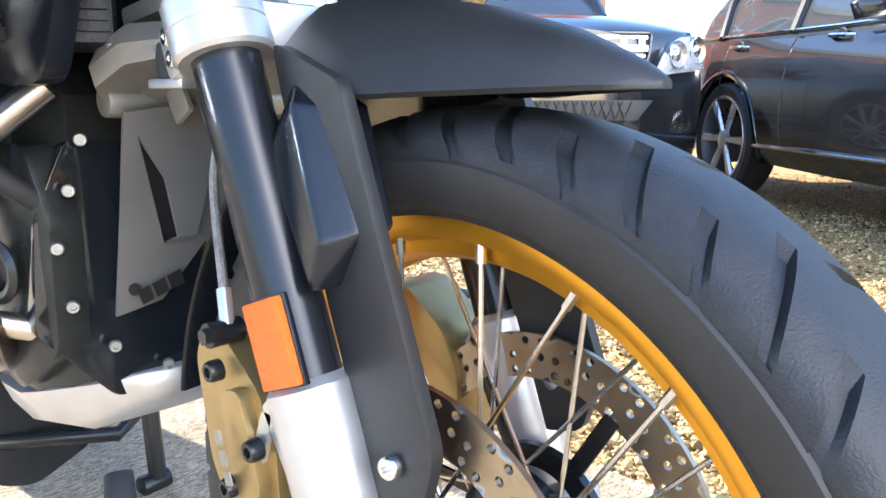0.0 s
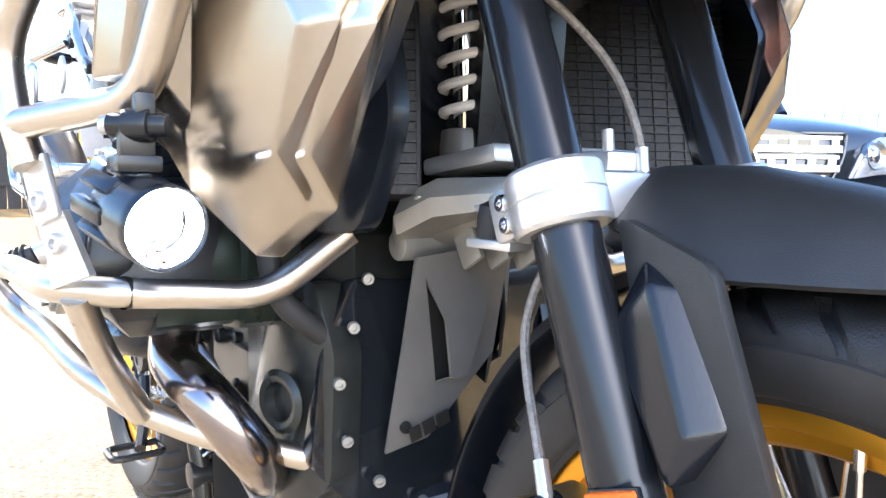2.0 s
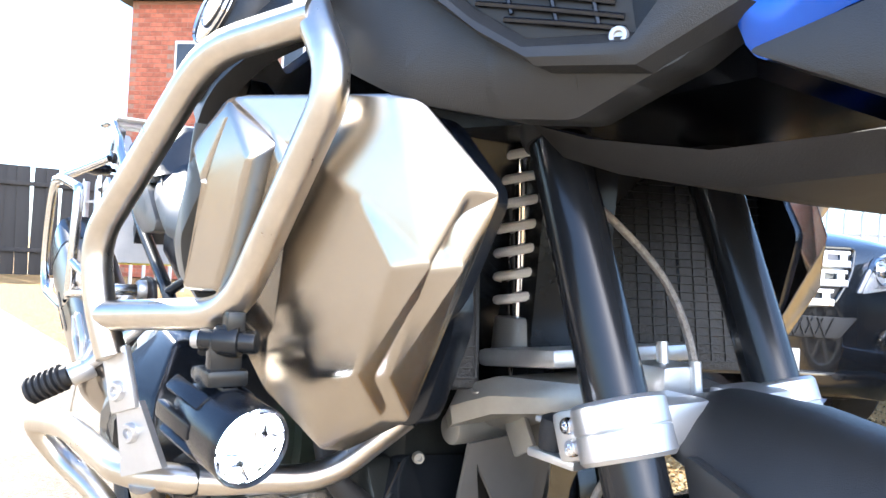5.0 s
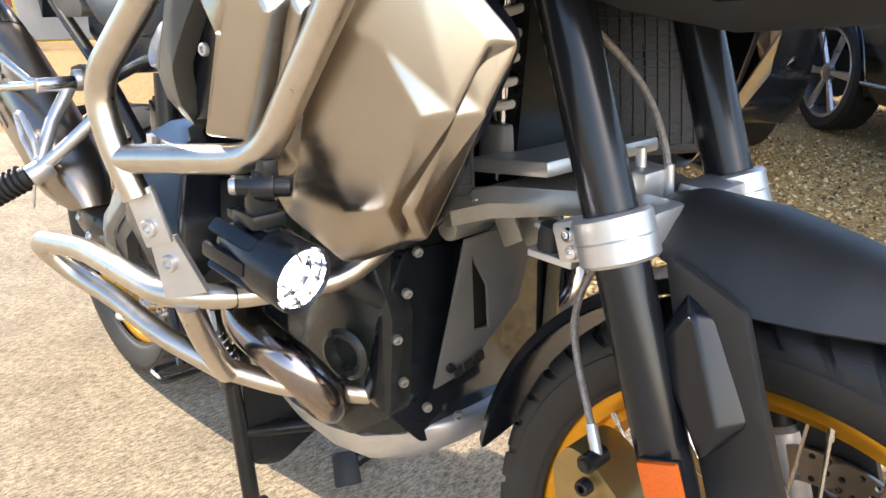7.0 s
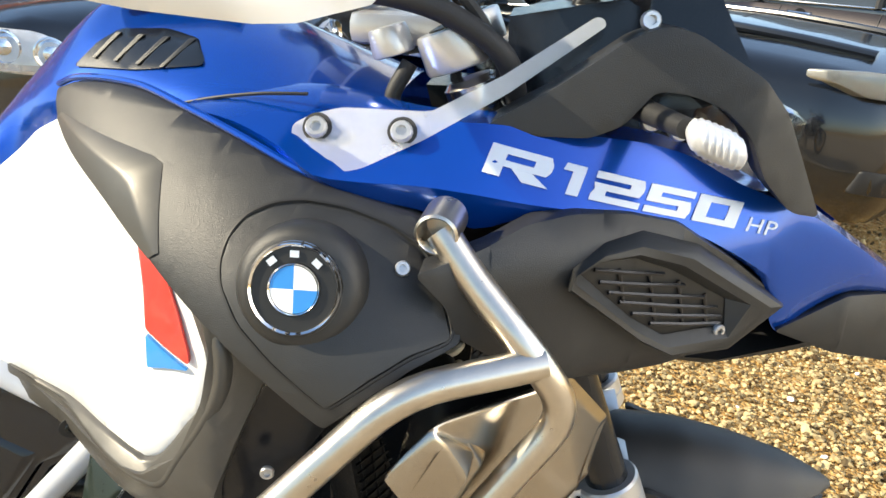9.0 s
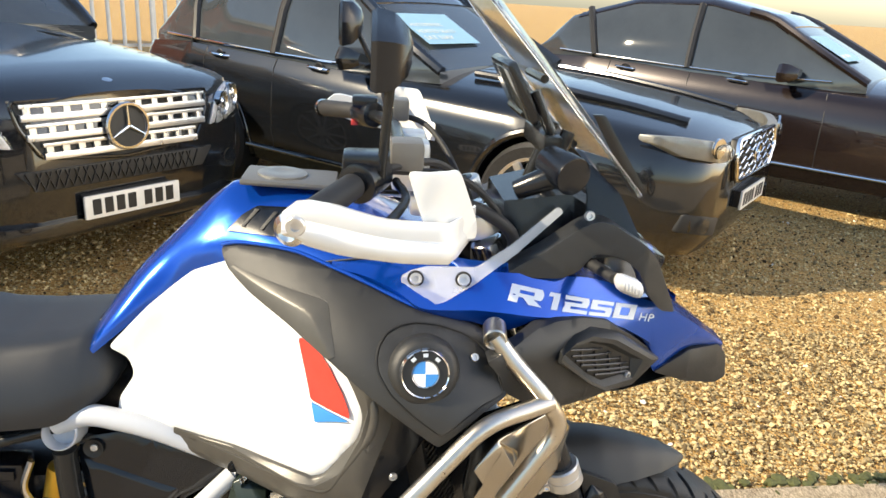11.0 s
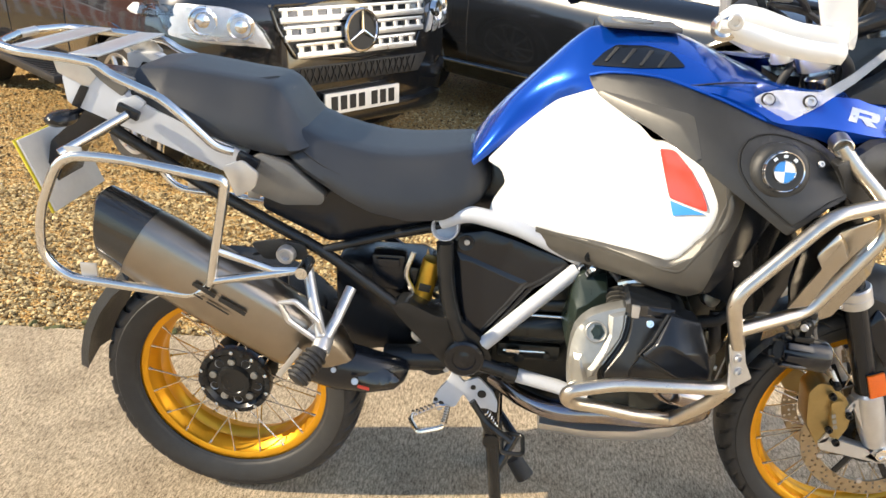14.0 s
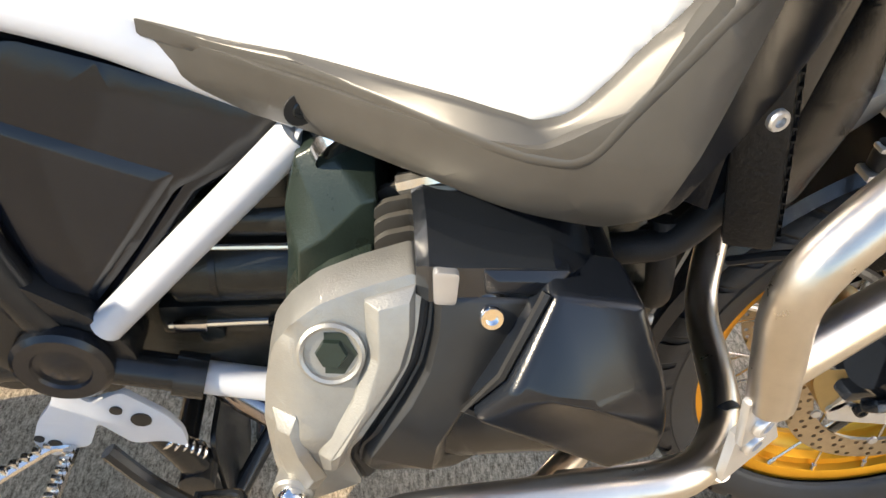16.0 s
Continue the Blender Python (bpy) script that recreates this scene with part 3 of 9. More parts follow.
STEER = -2.0
FW = Matrix.Translation((1.492, -0.015, 0.328)) @ Matrix.Rotation(radians(STEER), 4, "Z") @ Matrix.Rotation(radians(-2.0), 4, "X")
front_wheel = wheel("front_wheel", "gold spoked front wheel", FW, 0.3255, 0.061, 0.2585, 0.042, 40, ((-1, 0.1525, 0.072), (1, 0.1525, 0.072)), 1500, 0.046)
rear_wheel = wheel("rear_wheel", "gold spoked rear wheel", Matrix.Translation((0, 0, 0.318)), 0.318, 0.086, 0.2345, 0.061, 40, (), 1100, 0.056)
# rear hub face with its ring of bolts
part("hub_plate", revolve([(1e-6, -0.056), (0.024, -0.056), (0.030, -0.064), (0.040, -0.064), (0.044, -0.052), (0.070, -0.048), (0.078, -0.058), (0.089, -0.058), (0.091, -0.048), (0.091, -0.036), (0.05, -0.030)], 64), BLACKMETAL, rear_wheel, "black ring plate of the hub")
for k in range(20):
    a = 2 * math.pi * k / 20
    part("bolt", lathe([(0.006, 0), (0.006, 0.003), (0.003, 0.004), (1e-6, 0.002)], (0.083 * math.cos(a), -0.058, 0.083 * math.sin(a)), (0, -1, 0), 8), BLACKMETAL, rear_wheel)
for k in range(5):
    a = 2 * math.pi * (k + 0.3) / 5
    part("wheel_bolt", lathe([(0.009, 0), (0.009, 0.006), (0.004, 0.007), (1e-6, 0.004)], (0.054 * math.cos(a), -0.051, 0.054 * math.sin(a)), (0, -1, 0), 12), CASTING, rear_wheel)
for k in range(10):
    a = 2 * math.pi * (k + 0.5) / 10
    part("ring_bolt", lathe([(0.0048, 0), (0.0048, 0.004), (0.0025, 0.005), (1e-6, 0.003)], (0.0835 * math.cos(a), -0.058, 0.0835 * math.sin(a)), (0, -1, 0), 10), BRIGHT, rear_wheel)
for k in range(5):
    a = 2 * math.pi * (k + 0.8) / 5
    part("hub_pocket", lathe([(0.011, -0.003), (0.011, 0.001), (0.009, -0.002), (1e-6, -0.002)], (0.057 * math.cos(a), -0.0505, 0.057 * math.sin(a)), (0, -1, 0), 14), GALV, rear_wheel)
part("final_drive", join(rod((0, 0.03, 0.318), (0, 0.12, 0.318), 0.085, 0.06, 40, 0.008), sweep(smooth_path([(0.02, 0.10, 0.318), (0.25, 0.115, 0.37), (0.5, 0.115, 0.44)]), 0.045)), BLACKMETAL, bike, "black shaft-drive swingarm")

# ---- tank and body panels ----
TX = (0.545, 0.58, 0.62, 0.685, 0.74, 0.77, 0.84, 0.91, 0.96, 1.01, 1.06, 1.10)
TZ = (0.945, 0.998, 1.046, 1.112, 1.166, 1.188, 1.194, 1.188, 1.175, 1.153, 1.132, 1.118)
LX = (0.545, 0.581, 0.621, 0.691, 0.742, 0.787, 0.859, 0.925, 0.975, 1.045, 1.10)
LZ = (0.910, 0.942, 0.976, 1.029, 1.072, 1.092, 1.101, 1.104, 1.099, 1.081, 1.068)


def tank_w(x, z):
    """Half width of the tank at a height."""
    top, low = lerp(x, TX, TZ), lerp(x, LX, LZ)
    u = min(1, (top - z) / max(0.03, (top - low)))
    return min(-surf(x, z), half(x)) * (0.10 + 0.90 * min(1.0, max(0, 1 - (1 - u) ** 2.0) ** 0.5 * 1.04))


def tank():
    secs = []
    for i in range(31):
        x = 0.545 + (1.10 - 0.545) * i / 30
        top, low = lerp(x, TX, TZ), lerp(x, LX, LZ)
        ring = []
        for k in range(15):
            z = low + (top - low) * (math.sin(k / 14 * math.pi / 2) ** 0.8)
            ring.append((x, -tank_w(x, z) if k < 14 else 0.0, z))
        secs.append(ring + [(p[0], -p[1], p[2]) for p in ring[-2::-1]])
    return loft(secs, cap=True)


part("tank", tank(), BLUE, bike, "blue metallic fuel tank", 50)
on_tank = lambda d: lambda x, z: -tank_w(x, z) - d
both("vent_insert", panel([(0.766, 1.126), (0.790, 1.150), (0.812, 1.163), (0.866, 1.166), (0.908, 1.160), (0.929, 1.141), (0.850, 1.131)], on_tank(0.003), 0.02, 0.002, 0.012, 0.006), PLASTIC2, bike, "black vent insert in the tank")
for k in range(4):
    x = 0.790 + 0.030 * k
    both("vent_fin", panel([(x, 1.136), (x + 0.005, 1.136), (x + 0.027, 1.160), (x + 0.020, 1.160)], on_tank(0.0062), 0.007, 0.001, 0.015, 0), PLASTIC, bike)
part("filler_plate", turned(box(0, 0, 0, 0.150, 0.105, 0.010, 0.005), Matrix.Translation((0.858, 0, 1.1945)) @ Matrix.Rotation(radians(2), 4, "Y")), GREYPLASTIC, bike, "grey plate round the filler")
part("fuel_cap", lathe([(0.040, 0), (0.040, 0.003), (0.036, 0.005), (0.018, 0.005), (0.016, 0.004), (1e-6, 0.004)], (0.845, 0, 1.200), (0.035, 0, 1), 40), CASTING, bike, "flush grey fuel cap")
part("inner_body", loft([[(x, -w, z0), (x, -w, z1), (x, -w * 0.6, z1 + 0.03), (x, w * 0.6, z1 + 0.03), (x, w, z1), (x, w, z0)] for x, w, z0, z1 in ((0.50, 0.05, 0.80, 0.90), (0.70, 0.06, 0.74, 0.98), (0.90, 0.13, 0.74, 0.99), (1.0, 0.20, 0.73, 1.02), (1.06, 0.23, 0.72, 1.04), (1.12, 0.20, 0.78, 1.05), (1.16, 0.17, 0.925, 1.05), (1.22, 0.12, 0.93, 1.06), (1.42, 0.10, 0.94, 1.02))]), PLASTIC2, bike, "black inner fairing")
both("tank_cover", panel([(0.787, 1.092), (0.713, 1.058), (0.639, 0.996), (0.582, 0.935), (0.613, 0.918), (0.623, 0.892), (0.598, 0.853), (0.591, 0.816), (0.614, 0.800), (0.687, 0.812), (0.745, 0.812), (0.805, 0.819), (0.868, 0.826), (0.918, 0.826), (0.938, 0.838), (0.960, 0.868), (0.981, 0.897), (0.988, 0.933), (0.978, 0.962), (0.955, 1.003), (0.937, 1.027), (0.882, 1.017), (0.847, 1.048)], proud(0.002), 0.014, 0.004, 0.018, 0.010, crown=0.006), WHITE, bike, "white gloss tank side cover", 50)
both("red_stripe", panel([(0.889, 1.010), (0.910, 1.014), (0.936, 0.989), (0.955, 0.960), (0.965, 0.938), (0.967, 0.927), (0.938, 0.930), (0.910, 0.934)], proud(0.0125), 0.004, 0.0005, 0.010, 0.004), REDPAINT, bike, "red stripe")
both("blue_stripe", panel([(0.911, 0.930), (0.938, 0.926), (0.965, 0.922), (0.938, 0.914), (0.917, 0.907)], proud(0.0125), 0.004, 0.0005, 0.010, 0.002), LIGHTBLUE, bike, "light blue stripe")
RIM_IN = [(0.688, 0.818), (0.745, 0.8165), (0.805, 0.823), (0.868, 0.830), (0.901, 0.830), (0.918, 0.8295), (0.935, 0.840), (0.958, 0.870), (0.978, 0.897), (0.984, 0.933), (0.975, 0.960), (0.952, 1.000), (0.934, 1.026)]
RIM_OUT = [(0.688, 0.815), (0.745, 0.812), (0.823, 0.8175), (0.870, 0.8175), (0.912, 0.8145), (0.938, 0.8185), (0.956, 0.845), (0.979, 0.880), (0.997, 0.915), (1.000, 0.947), (0.988, 0.972), (0.960, 1.012), (0.938, 1.034)]


def strip(lines, name, mat, label, fade=True):
    """A smooth band skinned over lines of x and z, each with its own stand-off from the flank."""
    rows = []
    for pts, d in lines:
        way = smooth_path([(x, 0, z) for x, z in pts], 6)
        n = len(way)
        rows.append([(x, surf(x, z) - (d if d < 0.009 or not fade else 0.009 + (d - 0.009) * min(1, 4 * i / n, 3 * (n - 1 - i) / n)), z) for i, (x, _, z) in enumerate(way)])
    vs = [p for r in rows for p in r]
    return both(name, mesh(vs, [(k * n + i, k * n + i + 1, (k + 1) * n + i + 1, (k + 1) * n + i) for k in range(len(rows) - 1) for i in range(n - 1)]), mat, bike, label, 65)


def outward(pts, d):
    out = []
    for i, (x, z) in enumerate(pts):
        a, c = pts[max(0, i - 1)], pts[min(len(pts) - 1, i + 1)]
        tx, tz = c[0] - a[0], c[1] - a[1]
        n = math.hypot(tx, tz)
        out.append((x + d * tz / n, z - d * tx / n))
    return out


strip(((RIM_IN, -0.006), (RIM_IN, 0.0085), (outward(RIM_IN, 0.002), 0.0105), (outward(RIM_OUT, -0.005), 0.018), (outward(RIM_OUT, -0.003), 0.0195), (outward(RIM_OUT, 0.001), 0.019), (outward(RIM_OUT, 0.006), 0.014), (outward(RIM_OUT, 0.008), 0.0)), "cover_rim", LOWPLASTIC, "grey rim round the white cover")
TOP_EDGE = [(0.764, 1.108), (0.790, 1.117), (0.826, 1.122), (0.860, 1.123), (0.890, 1.121), (0.935, 1.111), (0.985, 1.097), (1.044, 1.076)]
REAR_EDGE = [(0.768, 1.097), (0.778, 1.086), (0.814, 1.067), (0.875, 1.043), (0.935, 1.011), (0.982, 0.981), (1.046, 0.940), (1.084, 0.914)]


def panel_lip():
    """A ridge along the rear of the side panel: a slope towards the tank, painted paler for the sun on it, a short fall
    on the other side.
    """
    way = smooth_path([(x, 0, z) for x, z in REAR_EDGE[1:5]], 6)
    rows = []
    for i, (x, _, z) in enumerate(way):
        u = i / (len(way) - 1)
        k = min(u / 0.65, (1 - u) / 0.35)
        line = [(0.000, 0.000, 0.0010), (0.004 + 0.028 * k, 0.003 + 0.016 * k, 0.0015 + 0.0095 * k), (0.007 + 0.031 * k, 0.005 + 0.018 * k, 0.0015 + 0.0100 * k), (0.010 + 0.050 * k, 0.006 + 0.028 * k, 0.0006)]
        rows.append([(x - 0.002, flank(x, z) + 0.016, z - 0.002)] + [(x + dx, flank(x + dx, z + dz) - d, z + dz) for dx, dz, d in line])
    return loft(rows, cap=False, closed=False)


# Paler material than the panel itself: the sun on this slope is painted in.
both("panel_lip", panel_lip(), LOWPLASTIC, bike, "sloping lip of the side panel, sunlight put into its paler grey", 60)
both("upper_panel", panel(TOP_EDGE + [(1.062, 1.071), (1.116, 1.055), (1.140, 1.048), (1.168, 1.030), (1.178, 1.000), (1.184, 0.972), (1.150, 0.958), (1.122, 0.940), (1.089, 0.9125)] + REAR_EDGE[::-1], flank, 0.020, 0.003, 0.012, 0.004), PLASTIC, bike, "dark grained plastic side panel", 50)
# Bead added along the edge so that it catches a highlight line.
both("panel_edge", sweep(smooth_path([(x, flank(x, z) + 0.004, z + 0.004) for x, z in TOP_EDGE + [(1.062, 1.071)]], 4), 0.0032, 8), BLUE, bike, "rounded blue bead along the tank edge")
BADGE = [(1.006, 1.006), (1.003, 1.020), (1.006, 1.036), (1.016, 1.049), (1.034, 1.0565), (1.056, 1.0585), (1.088, 1.054), (1.122, 1.043), (1.148, 1.028), (1.160, 1.014), (1.169, 0.996), (1.177, 0.976), (1.148, 0.9685), (1.122, 0.954), (1.091, 0.931), (1.050, 0.960), (1.022, 0.983)]
both("badge_panel", panel(BADGE, lambda x, z: flank(x, z) - 0.003, 0.008, 0.0025, 0.012, 0.004), PLASTIC, bike, "rounded dark badge panel", 50)
both("panel_joint", sweep([(x, flank(x, z) - 0.0006, z) for x, z in rounded(outward(BADGE[::-1] + BADGE[-1:], 0.0024)[:-1], 0.008)], 0.0019, 6, closed=True), INKGAP, bike)
def low_y(x, z):
    """Lower fairing: fullest along the rim of the white cover, then rolling under and in towards the front."""
    q = max(0, 1 - math.hypot(max(0, x - 0.985), max(0, 0.825 - z)) / 0.08)
    return surf(x, z) - 0.005 - 0.014 * q * q * (3 - 2 * q) * min(1, max(0, (x - 0.69) / 0.08)) + 0.5 * max(0, 0.785 - z) + 0.62 * max(0, x - 0.99)


both("lower_panel", panel([(0.690, 0.813), (0.783, 0.812), (0.918, 0.822), (0.956, 0.850), (0.982, 0.905), (0.992, 0.950), (0.980, 1.004), (1.030, 0.966), (1.026, 0.915), (1.006, 0.868), (0.988, 0.820), (0.980, 0.777), (0.962, 0.761), (0.864, 0.775), (0.756, 0.762), (0.719, 0.777)], low_y, 0.02, 0.004, 0.011, 0.006), LOWPLASTIC, bike, "grey-brown satin lower fairing", 70)
both("inner_fairing", panel([(1.036, 0.970), (1.10, 0.899), (1.046, 0.827), (1.001, 0.774), (0.966, 0.768), (0.974, 0.822), (0.992, 0.870), (1.014, 0.918)], lambda x, z: surf(x, z) + 0.003 + 0.40 * max(0, x - 0.985), 0.012, 0.003, 0.02, 0.006), PLASTIC2, bike, "black inner fairing", 50)
# Recess drawn as a black disc on the surface, its shade put into colour.
both("screw_recess", lathe([(0.011, 0.0), (0.011, 0.0012), (0.007, 0.0014), (1e-6, 0.0014)], (0.791, surf(0.791, 0.789) - 0.011, 0.789), (0.5, -1, 0), 20), INKGAP, bike)
steel_screw((0.791, surf(0.791, 0.789) - 0.0105, 0.789), (0.5, -1, 0), 0.006, 0.003, ENGINE)


def badge(at, normal, r):
    """A round emblem: dark ring, quartered disc in two colours."""
    n = Vector(normal).normalized()
    ring = part("badge", lathe([(r * 1.06, -0.004), (r * 1.06, 0.003), (r * 0.98, 0.0045), (r * 0.94, 0.003), (r * 0.60, 0.003), (r * 0.58, 0.0045), (r * 0.54, 0.0035), (1e-6, 0.0035)], at, n, 48), INKGAP, bike, "round black emblem with quartered disc")
    part("ring", lathe([(r * 1.07, 0.001), (r * 1.0, 0.0055), (r * 0.95, 0.004), (r * 0.95, 0.001)], at, n, 48), CHROME, ring)
    part("inner_ring", lathe([(r * 0.59, 0.003), (r * 0.57, 0.0052), (r * 0.54, 0.004), (r * 0.54, 0.003)], at, n, 48), CHROME, ring)
    m = aim(at, Vector(at) + n)
    ex, ez = Vector((1, 0, 0)), Vector((0, 0, 1))
    for q in range(4):
        v = [Vector(at) + n * 0.0042]
        for k in range(9):
            a = math.pi / 2 * (q + k / 8)
            u = (ex - n * ex.dot(n)).normalized() * math.cos(a) + (ez - n * ez.dot(n)).normalized() * math.sin(a)
            v.append(Vector(at) + n * 0.0042 + u * r * 0.53)
        b = mesh(v, [(0, i, i + 1) for i in range(1, 9)])
        part("quarter", b, WHITE if q % 2 == 0 else LIGHTBLUE, ring)
    for a in (50, 90, 130):
        u = (ex - n * ex.dot(n)).normalized() * math.cos(radians(a)) + (ez - n * ez.dot(n)).normalized() * math.sin(radians(a))
        side = u.cross(n)
        mm = Matrix((side, u, n)).transposed().to_4x4()
        part("mark", turned(box(0, 0, 0, r * 0.2, r * 0.15, 0.0012, 0), Matrix.Translation(Vector(at) + n * 0.0042 + u * r * 0.78) @ mm), LETTER, ring)


both("badge_boss", lathe([(0.050, -0.012), (0.049, 0.004), (0.044, 0.014), (0.037, 0.018), (1e-6, 0.018)], (1.066, -0.308, 1.0085), (0.05, -1, 0.32), 48), PLASTIC, bike, "round raised boss under the emblem", 60)
badge((1.066, -0.327, 1.0146), (0.05, -1, 0.32), 0.0322)
steel_screw((1.137, flank(1.137, 1.020) - 0.004, 1.020), (0.2, -1, 0.6), 0.006)
steel_screw((0.783, -0.196, 0.784), (0.3, -1, 0), 0.007)
steel_screw((1.03, -0.31, 0.84), (0.2, -1, 0), 0.006)

# front wings in blue, nose and vents
def wing():
    """Blue wing: upper deck, crease, and a lower band that folds under."""
    rows = []
    for x, top, crease, low, out in ((0.935, 1.117, 1.114, 1.111, 0.030), (0.985, 1.124, 1.108, 1.096, 0.022), (1.03, 1.126, 1.094, 1.080, 0.020), (1.06, 1.124, 1.078, 1.071, 0.017), (1.10, 1.118, 1.073, 1.058, 0.012), (1.14, 1.114, 1.071, 1.050, 0.012), (1.185, 1.115, 1.066, 1.036, 0.014), (1.225, 1.112, 1.060, 1.047, 0.018), (1.27, 1.107, 1.054, 1.051, 0.020), (1.32, 1.101, 1.046, 1.043, 0.018), (1.36, 1.090, 1.034, 1.031, 0.014), (1.40, 1.070, 1.014, 1.010, 0.011), (1.435, 1.056, 0.992, 0.984, 0.010), (1.452, 1.050, 0.976, 0.940, 0.010), (1.466, 1.042, 0.968, 0.931, 0.010), (1.484, 1.034, 0.972, 0.948, 0.010), (1.53, 1.005, 0.975, 0.964, 0.009), (1.60, 0.958, 0.950, 0.946, 0.008)):
        sunk = 0.026 * max(0, 1 - abs(x - 1.075) / 0.11)
        y = lambda z: surf(x, z) - 0.004 + sunk
        yc = y(crease) - sunk - (out - 0.008)
        rows.append([(x, y(top) + 0.035, top + 0.004), (x, y(top), top), (x, (y(top) + yc) / 2 - 0.003, (top + crease) / 2), (x, yc, crease), (x, yc + 0.002, (crease + low) / 2), (x, yc + 0.006, low), (x, yc + 0.030, low + 0.002)])
    n = len(rows)
    smooth = [[smooth_path([r[k] for r in rows], 3)[i] for k in range(7)] for i in range(3 * (n - 1) + 1)]
    return loft(smooth, cap=False, closed=False)


wing_tree = BVHTree.FromBMesh(wing())
both("front_wing", wing(), BLUE, bike, "blue metallic front wing", 28)
both("tank_joint", sweep(smooth_path([(x, surf(x, z) - 0.006, z) for x, z in ((0.925, 1.113), (0.960, 1.121), (1.000, 1.127), (1.04, 1.129))]), 0.0016, 6), INKGAP, bike)
both("vent_panel", panel([(1.150, 1.028), (1.196, 1.040), (1.228, 1.053), (1.262, 1.057), (1.307, 1.053), (1.350, 1.043), (1.400, 1.010), (1.455, 0.966), (1.420, 0.933), (1.356, 0.906), (1.316, 0.908), (1.269, 0.918), (1.22, 0.945), (1.181, 0.974), (1.172, 1.000)], lambda x, z: vent_y(x, z) + 0.004 * max(0, min(1, (x - 1.25) / 0.04)), 0.03, 0.004, 0.016, 0.006), PLASTIC, bike, "dark side vent panel", 40)
HOLE = [(1.268, 1.019), (1.280, 1.026), (1.312, 1.025), (1.346, 1.010), (1.399, 0.976), (1.403, 0.951), (1.345, 0.952), (1.314, 0.974), (1.268, 1.019)]
VENT = [(1.261, 1.008), (1.264, 1.022), (1.288, 1.036), (1.318, 1.040), (1.365, 1.026), (1.456, 0.962), (1.408, 0.930), (1.356, 0.933), (1.328, 0.951)]
# Flat black plate over the panel: the shade inside the vent is its colour.
grille = part("vent_backing", panel(HOLE[:-1], lambda x, z: vent_y(x, z) - 0.0005, 0.008, 0.001, 0.02, 0.003), INKGAP, bike, "black plate standing for the vent opening")
for x0, z0, x1, z1 in ((1.280, 1.020, 1.338, 1.008), (1.285, 1.009, 1.358, 0.995), (1.293, 0.999, 1.378, 0.981), (1.303, 0.989, 1.392, 0.969), (1.315, 0.977, 1.397, 0.960), (1.332, 0.965, 1.398, 0.953)):
    part("slat", sweep([(x, vent_y(x, z) - d, z) for x, z, d in ((x0, z0, 0.002), ((x0 + x1) / 2, (z0 + z1) / 2, 0.004), (x1, z1, 0.002))], 0.0020, 6), PLASTIC2, grille)
for x0, z0, x1, z1 in ((1.300, 1.018, 1.306, 0.990), (1.325, 1.012, 1.336, 0.968), (1.352, 1.000, 1.362, 0.958), (1.378, 0.984, 1.384, 0.956)):
    part("slat", sweep([(x, vent_y(x, z) - 0.002, z) for x, z in ((x0, z0), (x1, z1))], 0.0017, 6), PLASTIC2, grille)
steel_screw((1.396, vent_y(1.396, 0.948) - 0.004, 0.948), (0.5, -1, 0), 0.006)
both("nose_corner", panel([(1.455, 0.935), (1.524, 0.962), (1.590, 0.957), (1.615, 0.93), (1.625, 0.885), (1.60, 0.880), (1.52, 0.905)], proud(0.006), 0.05, 0.006, 0.03, 0.006, crown=0.006), PLASTIC, bike, "dark nose corner", 40)
part("nose", loft([[(x, -w, z), (x, -w * 0.55, z + h), (x, 0, z + h * 1.25), (x, w * 0.55, z + h), (x, w, z), (x, w * 0.6, z - 0.02), (x, 0, z - 0.03), (x, -w * 0.6, z - 0.02)] for x, w, z, h in ((1.28, 0.19, 1.04, 0.07), (1.40, 0.17, 1.01, 0.06), (1.50, 0.14, 0.975, 0.035), (1.58, 0.10, 0.945, 0.02), (1.635, 0.05, 0.915, 0.012))]), BLUE, bike, "blue beak between the wings", 50)
part("nose_underside", loft([[(x, -w, z), (x, w, z), (x, w * 0.8, z - 0.02), (x, -w * 0.8, z - 0.02)] for x, w, z in ((1.29, 0.17, 0.915), (1.34, 0.165, 0.900), (1.42, 0.145, 0.888), (1.50, 0.115, 0.896), (1.58, 0.07, 0.900))]), GRIP, bike, "black underside of the beak")


def lettering(body, size, wide, place, mat, parent, name, thick=0.0016, bold=0.0):
    """Letters as thin raised shapes; place(u, v, d) says where a point of the writing lies, d above the surface."""
    cu = bpy.data.curves.new("letters", "FONT")
    cu.body, cu.size, cu.extrude, cu.space_character, cu.offset = body, size, thick / 2, 1.06, bold
    ob = bpy.data.objects.new("letters", cu)
    scene.collection.objects.link(ob)
    bpy.context.view_layer.update()
    me = bpy.data.meshes.new_from_object(ob)
    bpy.data.objects.remove(ob)
    bm = bmesh.new()
    bm.from_mesh(me)
    bpy.data.meshes.remove(me)
    bmesh.ops.triangulate(bm, faces=bm.faces)
    for v in bm.verts:
        v.co = Vector(place(v.co.x * wide, v.co.y, v.co.z))
    return part(name, bm, mat, parent, sharp=20)


def on_wing(u, v, d):
    x, z = 1.189 + u * 0.974 + v * 0.35, 1.0825 - u * 0.225 + v * 0.93
    at = wing_tree.ray_cast(Vector((x, -1, z)), Vector((0, 1, 0)))[0]
    return (x, (at.y if at else surf(x, z) - 0.012) - 0.0008 - d, z)


